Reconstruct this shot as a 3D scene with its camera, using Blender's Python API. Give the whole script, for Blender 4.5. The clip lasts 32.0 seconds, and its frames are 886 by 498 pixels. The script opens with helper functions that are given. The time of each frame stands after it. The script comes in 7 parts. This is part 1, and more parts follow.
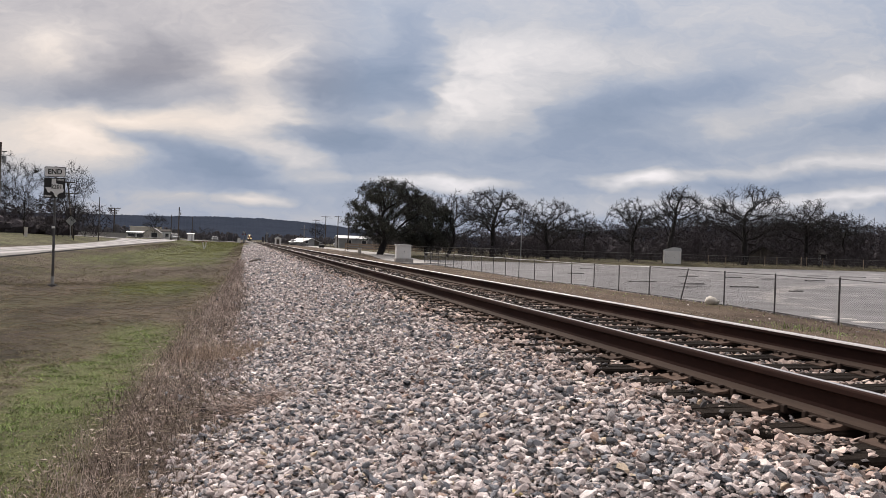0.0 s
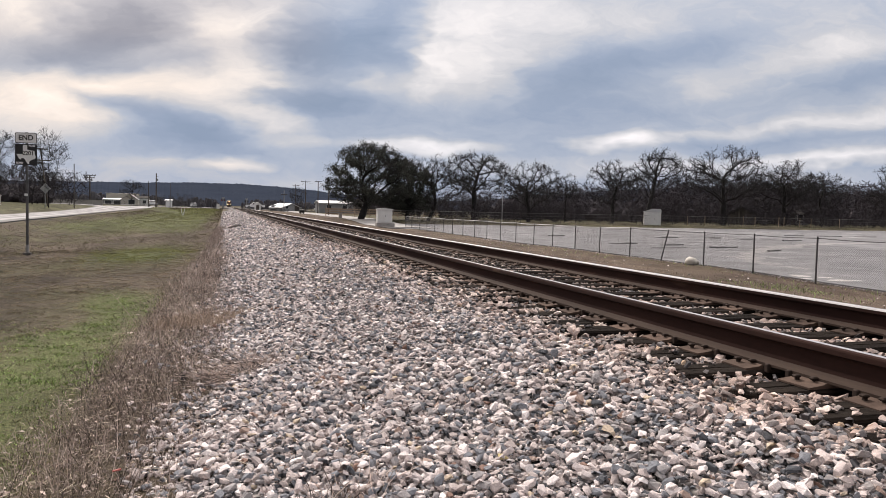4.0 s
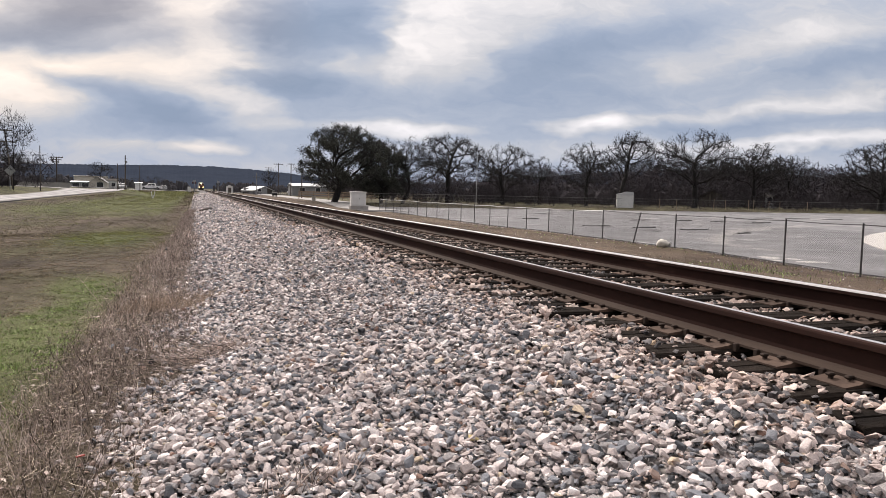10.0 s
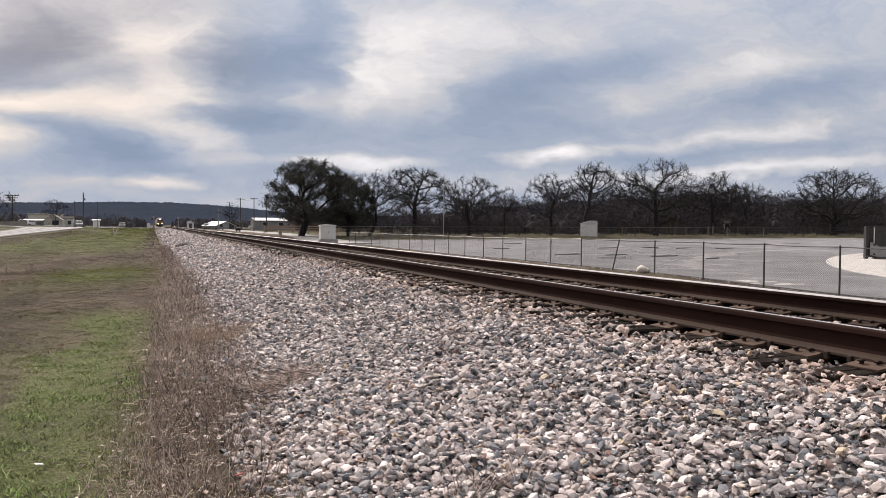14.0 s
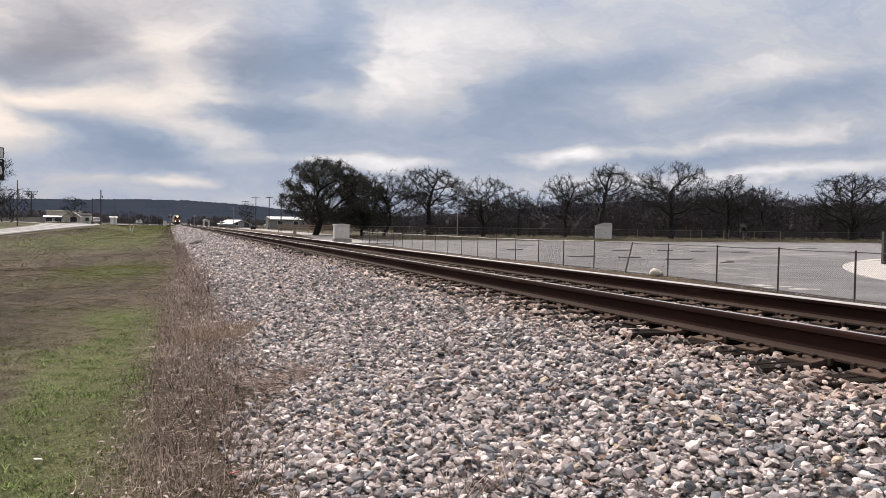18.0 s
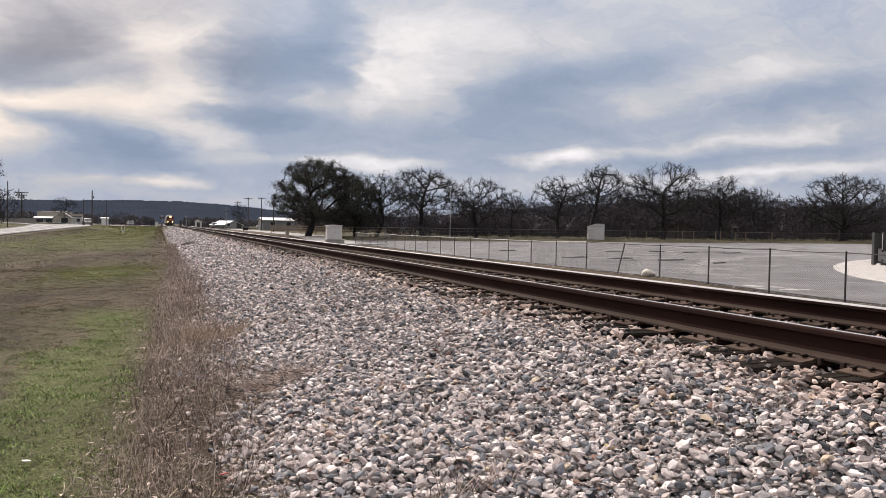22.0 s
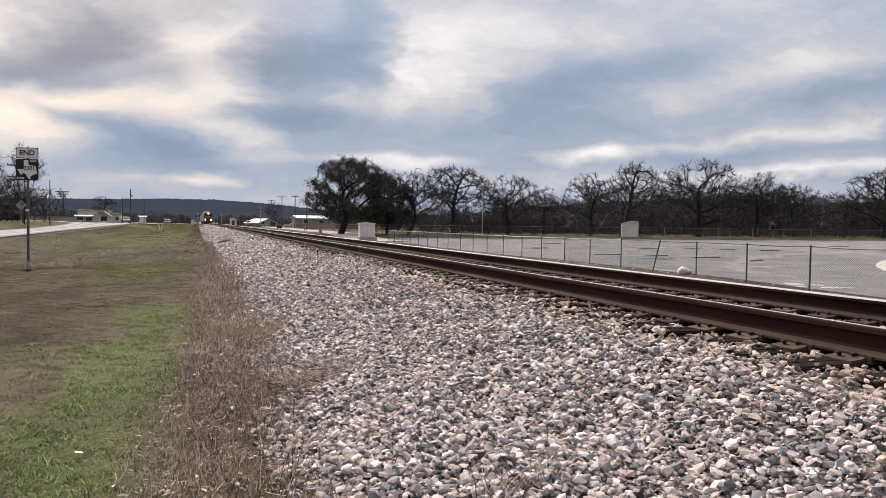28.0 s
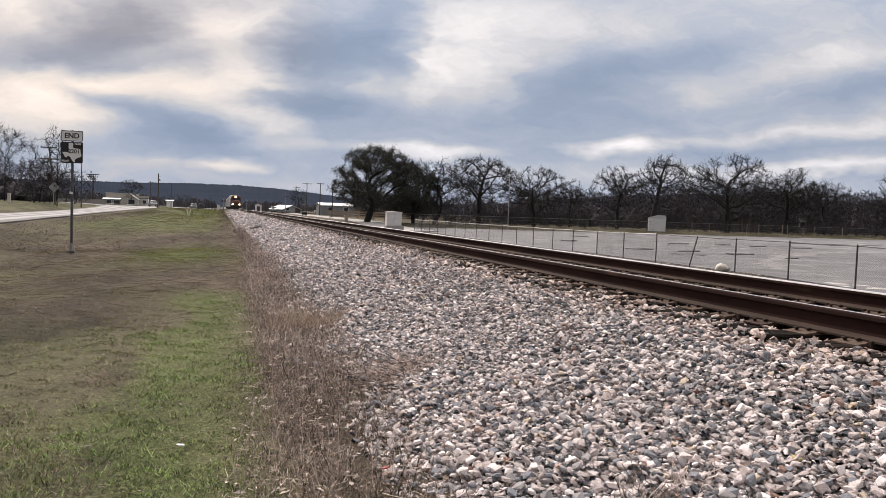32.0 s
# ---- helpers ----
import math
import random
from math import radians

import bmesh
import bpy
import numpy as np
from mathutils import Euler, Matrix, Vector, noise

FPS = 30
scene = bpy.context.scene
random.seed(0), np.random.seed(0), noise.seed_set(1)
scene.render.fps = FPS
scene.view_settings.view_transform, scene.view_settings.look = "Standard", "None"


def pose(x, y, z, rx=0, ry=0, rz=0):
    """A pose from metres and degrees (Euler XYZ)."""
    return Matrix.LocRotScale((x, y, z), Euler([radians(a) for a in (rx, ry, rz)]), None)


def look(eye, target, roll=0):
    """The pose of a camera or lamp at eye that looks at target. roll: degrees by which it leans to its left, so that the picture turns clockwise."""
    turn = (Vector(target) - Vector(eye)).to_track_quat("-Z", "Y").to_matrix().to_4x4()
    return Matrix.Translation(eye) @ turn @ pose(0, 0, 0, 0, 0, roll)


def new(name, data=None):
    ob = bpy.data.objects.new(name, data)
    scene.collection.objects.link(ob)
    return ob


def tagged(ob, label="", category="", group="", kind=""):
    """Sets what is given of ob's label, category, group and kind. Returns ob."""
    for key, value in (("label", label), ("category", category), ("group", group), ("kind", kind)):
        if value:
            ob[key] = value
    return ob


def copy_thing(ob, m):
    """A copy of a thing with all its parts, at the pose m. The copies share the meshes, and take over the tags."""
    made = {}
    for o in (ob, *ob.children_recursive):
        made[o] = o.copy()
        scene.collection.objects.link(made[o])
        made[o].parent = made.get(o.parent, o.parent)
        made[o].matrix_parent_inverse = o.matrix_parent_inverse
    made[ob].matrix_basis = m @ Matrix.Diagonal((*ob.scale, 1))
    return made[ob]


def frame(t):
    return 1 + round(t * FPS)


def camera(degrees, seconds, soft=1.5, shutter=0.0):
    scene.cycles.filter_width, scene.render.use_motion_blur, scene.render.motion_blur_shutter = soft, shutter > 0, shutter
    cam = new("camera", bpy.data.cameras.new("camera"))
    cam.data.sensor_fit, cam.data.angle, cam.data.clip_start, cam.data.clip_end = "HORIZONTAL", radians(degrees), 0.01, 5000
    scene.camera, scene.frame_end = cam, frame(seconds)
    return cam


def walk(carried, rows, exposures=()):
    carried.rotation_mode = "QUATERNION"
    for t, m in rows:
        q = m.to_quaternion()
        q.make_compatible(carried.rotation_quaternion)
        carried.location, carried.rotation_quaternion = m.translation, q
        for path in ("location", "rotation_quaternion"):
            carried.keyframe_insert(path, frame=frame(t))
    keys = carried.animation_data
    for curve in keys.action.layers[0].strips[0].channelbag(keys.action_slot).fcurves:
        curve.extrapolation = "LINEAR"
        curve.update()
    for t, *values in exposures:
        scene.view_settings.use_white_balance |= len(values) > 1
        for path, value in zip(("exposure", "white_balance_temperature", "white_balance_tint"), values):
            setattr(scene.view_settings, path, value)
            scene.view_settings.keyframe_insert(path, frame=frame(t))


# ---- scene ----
from mathutils.bvhtree import BVHTree
cam = camera(62.1, 32.0, soft=0.7)
PATH = [
    (0, (-3.544, -0.12, 0.602), (-3.024, 1.812, 0.594), 2.0),
    (0.5, (-3.554, -0.098, 0.602), (-3.04, 1.834, 0.561), 2.7),
    (1, (-3.542, -0.073, 0.602), (-3.018, 1.856, 0.538), 3.0),
    (1.5, (-3.539, -0.054, 0.6), (-3.008, 1.872, 0.521), 2.9),
    (2, (-3.537, -0.057, 0.604), (-3.005, 1.869, 0.518), 2.6),
    (2.5, (-3.53, -0.047, 0.602), (-2.996, 1.879, 0.509), 2.1),
    (3, (-3.525, -0.049, 0.601), (-2.983, 1.874, 0.505), 1.7),
    (3.5, (-3.528, -0.048, 0.599), (-2.972, 1.871, 0.499), 1.5),
    (5.5, (-3.525, -0.035, 0.595), (-2.924, 1.869, 0.477), 1.3),
    (6, (-3.521, -0.024, 0.594), (-2.916, 1.879, 0.473), 1.3),
    (6.5, (-3.512, -0.027, 0.591), (-2.904, 1.874, 0.468), 1.2),
    (7, (-3.494, -0.031, 0.591), (-2.881, 1.869, 0.465), 1.1),
    (7.5, (-3.496, -0.03, 0.591), (-2.875, 1.866, 0.461), 1.2),
    (8, (-3.497, -0.027, 0.59), (-2.869, 1.867, 0.455), 1.3),
    (8.5, (-3.499, -0.026, 0.588), (-2.866, 1.867, 0.45), 1.3),
    (9, (-3.501, -0.018, 0.585), (-2.864, 1.872, 0.442), 1.4),
    (9.5, (-3.503, -0.018, 0.583), (-2.865, 1.872, 0.437), 1.4),
    (10, (-3.499, -0.017, 0.584), (-2.862, 1.873, 0.435), 1.4),
    (10.5, (-3.498, -0.007, 0.582), (-2.87, 1.886, 0.432), 1.4),
    (11, (-3.502, 0.001, 0.58), (-2.882, 1.897, 0.436), 1.3),
    (11.5, (-3.511, 0.018, 0.58), (-2.896, 1.916, 0.446), 1.1),
    (12, (-3.707, -0.012, 0.57), (-3.085, 1.886, 0.456), 0.8),
    (12.5, (-3.969, 0.034, 0.55), (-3.322, 1.924, 0.459), 0.5),
    (13, (-4.165, 0.112, 0.529), (-3.488, 1.992, 0.455), 0.4),
    (13.5, (-4.313, 0.099, 0.544), (-3.603, 1.968, 0.478), 0.4),
    (14, (-4.363, 0.038, 0.535), (-3.628, 1.897, 0.474), 0.4),
    (14.5, (-4.295, 0.014, 0.548), (-3.555, 1.871, 0.486), 0.5),
    (16.5, (-4.285, 0.015, 0.544), (-3.59, 1.889, 0.486), 0.6),
    (17, (-4.281, 0.02, 0.539), (-3.588, 1.895, 0.481), 0.8),
    (17.5, (-4.283, 0.02, 0.54), (-3.588, 1.894, 0.481), 0.9),
    (18, (-4.283, 0.02, 0.538), (-3.584, 1.893, 0.478), 1.0),
    (18.5, (-4.279, 0.026, 0.533), (-3.574, 1.897, 0.47), 1.0),
    (19, (-4.272, 0.032, 0.533), (-3.562, 1.9, 0.467), 1.1),
    (19.5, (-4.273, 0.039, 0.529), (-3.557, 1.905, 0.462), 1.2),
    (20, (-4.273, 0.04, 0.529), (-3.554, 1.905, 0.462), 1.2),
    (20.5, (-4.273, 0.033, 0.531), (-3.554, 1.898, 0.466), 1.2),
    (21, (-4.272, 0.026, 0.533), (-3.553, 1.892, 0.472), 1.2),
    (21.5, (-4.272, 0.023, 0.536), (-3.554, 1.889, 0.476), 1.1),
    (22, (-4.273, 0.021, 0.533), (-3.556, 1.887, 0.476), 1.0),
    (22.5, (-4.277, 0.027, 0.534), (-3.563, 1.894, 0.478), 1.0),
    (23, (-4.28, 0.023, 0.536), (-3.57, 1.892, 0.48), 1.0),
    (23.5, (-4.277, 0.02, 0.536), (-3.569, 1.89, 0.481), 1.0),
    (24, (-4.28, 0.025, 0.535), (-3.574, 1.895, 0.478), 1.1),
    (24.5, (-4.285, 0.024, 0.533), (-3.578, 1.894, 0.477), 1.2),
    (25, (-4.286, 0.02, 0.534), (-3.58, 1.89, 0.477), 1.2),
    (25.5, (-4.288, 0.026, 0.533), (-3.586, 1.897, 0.476), 1.2),
    (27.5, (-4.32, 0.03, 0.533), (-3.672, 1.921, 0.469), 0.8),
    (28, (-4.327, 0.035, 0.528), (-3.691, 1.93, 0.463), 0.9),
    (28.5, (-4.35, 0.045, 0.532), (-3.725, 1.944, 0.466), 0.9),
    (29, (-4.424, 0.05, 0.541), (-3.806, 1.951, 0.477), 1.0),
    (29.5, (-4.517, 0.048, 0.546), (-3.9, 1.95, 0.481), 1.0),
    (30, (-4.594, 0.066, 0.554), (-3.972, 1.966, 0.485), 1.1),
    (30.5, (-4.632, 0.156, 0.538), (-4.004, 2.053, 0.463), 1.2),
    (31, (-4.663, 0.286, 0.538), (-4.037, 2.184, 0.451), 1.4),
    (31.5, (-4.708, 0.337, 0.529), (-4.1, 2.24, 0.435), 1.8),
    (32, (-4.737, 0.309, 0.539), (-4.156, 2.221, 0.445), 2.1),
]
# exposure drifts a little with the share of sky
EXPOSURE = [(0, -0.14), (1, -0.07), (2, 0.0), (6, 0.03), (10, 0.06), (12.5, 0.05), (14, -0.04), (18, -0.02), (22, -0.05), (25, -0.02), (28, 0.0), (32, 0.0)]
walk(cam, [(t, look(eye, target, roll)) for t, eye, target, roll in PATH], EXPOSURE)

# ---- world, sun ----
SUN_AZ, SUN_EL = -12.0, 40.0      # degrees from +y towards +x, and above the horizon


def nd(tree, kind, **kw):
    n = tree.nodes.new(kind)
    for k, v in kw.items():
        if k == "op":
            n.operation = v
        elif k == "dt":
            n.data_type = v
        elif k == "blend":
            n.blend_type = v
        elif k == "vt":
            n.vector_type = v
        elif k == "gt":
            n.gradient_type = v
    return n


def math_node(tree, op, a, b=None, clamp=False):
    n = nd(tree, "ShaderNodeMath", op=op)
    n.use_clamp = clamp
    for i, v in enumerate((a, b)):
        if v is None:
            continue
        if isinstance(v, (int, float)):
            n.inputs[i].default_value = v
        else:
            tree.links.new(v, n.inputs[i])
    return n.outputs[0]


def vec_node(tree, op, a, b):
    n = nd(tree, "ShaderNodeVectorMath", op=op)
    for i, v in enumerate((a, b)):
        if isinstance(v, (tuple, list)):
            n.inputs[i].default_value = v
        else:
            tree.links.new(v, n.inputs[i])
    return n


def mix_col(tree, fac, a, b, blend="MIX"):
    n = nd(tree, "ShaderNodeMix", dt="RGBA")
    n.blend_type = blend
    for sock, v in ((n.inputs[0], fac), (n.inputs[6], a), (n.inputs[7], b)):
        if isinstance(v, (int, float)):
            sock.default_value = v
        elif isinstance(v, (tuple, list)):
            sock.default_value = (*v[:3], 1)
        else:
            tree.links.new(v, sock)
    return n.outputs[2]


def ramp(tree, fac, stops):
    n = nd(tree, "ShaderNodeValToRGB")
    while len(n.color_ramp.elements) < len(stops):
        n.color_ramp.elements.new(0.5)
    for e, (p, c) in zip(n.color_ramp.elements, stops):
        e.position = p
        e.color = (*c, 1) if isinstance(c, (tuple, list)) else (c, c, c, 1)
    tree.links.new(fac, n.inputs[0])
    return n.outputs[0]


def noise_tex(tree, vec, scale, detail=3.0, rough=0.55, distort=0.0, col=False):
    n = nd(tree, "ShaderNodeTexNoise")
    n.inputs["Scale"].default_value, n.inputs["Detail"].default_value = scale, detail
    n.inputs["Roughness"].default_value, n.inputs["Distortion"].default_value = rough, distort
    tree.links.new(vec, n.inputs["Vector"])
    return n.outputs[1 if col else 0]


def build_world():
    w = bpy.data.worlds.new("overcast_sky")
    scene.world = w
    w.use_nodes = True
    t = w.node_tree
    t.nodes.clear()
    out, bg = nd(t, "ShaderNodeOutputWorld"), nd(t, "ShaderNodeBackground")
    t.links.new(bg.outputs[0], out.inputs[0])
    sky = nd(t, "ShaderNodeTexSky")
    sky.sky_type, sky.sun_disc = "NISHITA", False
    sky.sun_elevation, sky.sun_rotation = radians(SUN_EL), radians(SUN_AZ)
    d = nd(t, "ShaderNodeTexCoord").outputs["Generated"]
    a = radians(17.0)
    ahead = vec_node(t, "DOT_PRODUCT", d, (math.sin(a), math.cos(a), 0)).outputs["Value"]
    right = vec_node(t, "DOT_PRODUCT", d, (math.cos(a), -math.sin(a), 0)).outputs["Value"]
    sep = nd(t, "ShaderNodeSeparateXYZ")
    t.links.new(d, sep.inputs[0])
    deep = math_node(t, "MAXIMUM", math_node(t, "ABSOLUTE", ahead), 0.25)
    u = math_node(t, "DIVIDE", right, deep)
    up = math_node(t, "MAXIMUM", sep.outputs[2], 0.0)
    v = math_node(t, "DIVIDE", up, deep)
    com = nd(t, "ShaderNodeCombineXYZ")
    t.links.new(u, com.inputs[0]), t.links.new(v, com.inputs[1])
    flat = com.outputs[0]
    # wind-drawn warp of the cloud shapes
    stretched = vec_node(t, "MULTIPLY", flat, (1.0, 2.3, 1.0)).outputs[0]
    warp = vec_node(t, "SUBTRACT", noise_tex(t, stretched, 5.0, 4.0, 0.6, col=True), (0.5, 0.5, 0.5)).outputs[0]
    warped = vec_node(t, "ADD", flat, vec_node(t, "MULTIPLY", warp, (0.20, 0.055, 0.0)).outputs[0]).outputs[0]
    fine = vec_node(t, "ADD", stretched, vec_node(t, "MULTIPLY", warp, (0.35, 0.35, 0.0)).outputs[0]).outputs[0]
    total = math_node(t, "MULTIPLY_ADD", noise_tex(t, fine, 4.2, 6.0, 0.52), 0.42)
    total.node.inputs[2].default_value = 0.235
    wisp = math_node(t, "SUBTRACT", noise_tex(t, fine, 16.0, 4.0, 0.6), 0.5)
    total = math_node(t, "ADD", total, math_node(t, "MULTIPLY", wisp, 0.20))
    curl = math_node(t, "SUBTRACT", noise_tex(t, fine, 46.0, 3.0, 0.6), 0.5)
    total = math_node(t, "ADD", total, math_node(t, "MULTIPLY", curl, 0.07))

    def cloud(total, x, y, rx, ry, amount, turn=0):
        m = nd(t, "ShaderNodeMapping", vt="TEXTURE")
        m.inputs["Location"].default_value = (x, y, 0)
        m.inputs["Rotation"].default_value = (0, 0, radians(turn))
        m.inputs["Scale"].default_value = (rx, ry, 1)
        t.links.new(warped, m.inputs["Vector"])
        g = nd(t, "ShaderNodeTexGradient", gt="SPHERICAL")
        t.links.new(m.outputs[0], g.inputs[0])
        n = nd(t, "ShaderNodeMath", op="MULTIPLY_ADD")
        t.links.new(g.outputs["Fac"], n.inputs[0]), t.links.new(total, n.inputs[2])
        n.inputs[1].default_value = amount
        return n.outputs[0]

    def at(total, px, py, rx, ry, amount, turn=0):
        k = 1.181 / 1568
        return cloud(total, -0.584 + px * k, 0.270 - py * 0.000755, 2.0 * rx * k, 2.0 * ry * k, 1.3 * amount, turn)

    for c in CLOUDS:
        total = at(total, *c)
    total = math_node(t, "MULTIPLY_ADD", math_node(t, "SUBTRACT", total, 0.5), 1.18)
    total.node.inputs[2].default_value = 0.515
    gaps = ramp(t, total, [(0.0, (0.255, 0.315, 0.43)), (0.20, (0.315, 0.37, 0.485)), (0.40, (0.425, 0.463, 0.552)),
                           (0.56, (0.575, 0.572, 0.605)), (0.76, (0.80, 0.76, 0.758)), (1.0, (1.04, 0.965, 0.945))])
    veil = ramp(t, total, [(0.0, (0.27, 0.265, 0.31)), (0.20, (0.345, 0.335, 0.372)), (0.40, (0.475, 0.452, 0.475)),
                           (0.56, (0.62, 0.58, 0.582)), (0.76, (0.83, 0.765, 0.735)), (1.0, (1.04, 0.95, 0.895))])
    hor = math_node(t, "SUBTRACT", 1.0, math_node(t, "MULTIPLY", v, 6.0), clamp=True)
    gaps = mix_col(t, hor, gaps, mix_col(t, 1.0, gaps, (0.93, 0.985, 1.09), "MULTIPLY"))
    # thicker grey cloud high up and towards the sun, blue gaps low down
    wash = math_node(t, "MULTIPLY", math_node(t, "SUBTRACT", v, 0.12, clamp=True), 9.0, clamp=True)
    wash = math_node(t, "MULTIPLY", wash, math_node(t, "MULTIPLY", math_node(t, "SUBTRACT", -0.14, u, clamp=True), 6.0, clamp=True), clamp=True)
    colour = mix_col(t, wash, gaps, veil)
    # the low sun behind the cloud warms the bright parts on its side
    side = math_node(t, "MULTIPLY", math_node(t, "SUBTRACT", -0.10, u, clamp=True), 3.4, clamp=True)
    low = math_node(t, "SUBTRACT", 1.0, math_node(t, "MULTIPLY", v, 2.6), clamp=True)
    bright = math_node(t, "MULTIPLY", math_node(t, "SUBTRACT", total, 0.45, clamp=True), 2.6, clamp=True)
    warm = math_node(t, "MULTIPLY", math_node(t, "MULTIPLY", side, low), bright, clamp=True)
    colour = mix_col(t, warm, colour, mix_col(t, 1.0, colour, (1.07, 0.945, 0.80), "MULTIPLY"))
    # overcast: brighter overhead than at the horizon
    zen = math_node(t, "MULTIPLY_ADD", math_node(t, "POWER", up, 1.5), 1.5)
    zen.node.inputs[2].default_value = 1.0
    high = math_node(t, "MULTIPLY", math_node(t, "SUBTRACT", up, 0.30, clamp=True), 2.0, clamp=True)
    colour = mix_col(t, high, colour, mix_col(t, total, (0.57, 0.525, 0.515), (0.76, 0.70, 0.685)))
    # the sun stands ahead behind the cloud: the sky is duller on the far side
    back = math_node(t, "MULTIPLY_ADD", ahead, 0.42, clamp=False)
    back.node.inputs[2].default_value = 0.90
    back = math_node(t, "MAXIMUM", math_node(t, "MINIMUM", back, 1.0), 0.45)
    zen = math_node(t, "MULTIPLY", zen, back)
    lift = vec_node(t, "SCALE", colour, (0, 0, 0))
    t.links.new(zen, lift.inputs["Scale"])
    blue = vec_node(t, "SCALE", sky.outputs[0], (0, 0, 0))
    blue.inputs["Scale"].default_value = 0.06
    both = mix_col(t, 0.93, blue.outputs[0], lift.outputs[0])
    t.links.new(both, bg.inputs[0])
    bg.inputs[1].default_value = 1.0


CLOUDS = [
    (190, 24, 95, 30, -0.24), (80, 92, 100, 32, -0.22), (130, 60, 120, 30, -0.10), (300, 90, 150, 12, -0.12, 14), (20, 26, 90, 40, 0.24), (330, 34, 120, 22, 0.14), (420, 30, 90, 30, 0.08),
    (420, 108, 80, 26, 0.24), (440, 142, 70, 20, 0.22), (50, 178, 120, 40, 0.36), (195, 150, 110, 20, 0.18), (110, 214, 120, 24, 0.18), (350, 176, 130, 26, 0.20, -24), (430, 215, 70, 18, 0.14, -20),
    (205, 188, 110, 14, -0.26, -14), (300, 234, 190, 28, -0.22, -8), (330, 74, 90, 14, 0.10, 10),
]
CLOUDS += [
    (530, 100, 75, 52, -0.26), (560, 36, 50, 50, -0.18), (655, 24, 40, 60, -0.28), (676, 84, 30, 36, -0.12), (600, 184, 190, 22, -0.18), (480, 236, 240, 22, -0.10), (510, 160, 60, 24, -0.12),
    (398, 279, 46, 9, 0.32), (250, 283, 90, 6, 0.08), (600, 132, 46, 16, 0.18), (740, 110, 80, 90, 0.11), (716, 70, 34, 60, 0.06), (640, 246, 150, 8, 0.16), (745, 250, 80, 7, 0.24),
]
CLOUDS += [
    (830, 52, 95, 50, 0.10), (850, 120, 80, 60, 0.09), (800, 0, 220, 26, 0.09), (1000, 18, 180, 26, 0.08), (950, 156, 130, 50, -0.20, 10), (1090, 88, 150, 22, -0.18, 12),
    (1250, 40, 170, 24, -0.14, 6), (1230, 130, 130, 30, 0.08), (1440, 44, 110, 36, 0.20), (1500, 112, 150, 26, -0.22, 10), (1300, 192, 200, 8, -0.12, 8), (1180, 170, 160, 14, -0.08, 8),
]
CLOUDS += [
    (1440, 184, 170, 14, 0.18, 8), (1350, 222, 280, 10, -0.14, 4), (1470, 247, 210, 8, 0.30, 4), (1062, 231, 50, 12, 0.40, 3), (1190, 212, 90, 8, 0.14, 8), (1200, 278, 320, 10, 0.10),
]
build_world()

sun = new("sun", bpy.data.lights.new("sun", "SUN"))
sun.data.energy, sun.data.angle, sun.data.color = 4.4, radians(13), (1.0, 0.90, 0.825)
sd = Vector((math.sin(radians(SUN_AZ)) * math.cos(radians(SUN_EL)), math.cos(radians(SUN_AZ)) * math.cos(radians(SUN_EL)), math.sin(radians(SUN_EL))))
sun.matrix_world = look(sd * 50, (0, 0, 0))


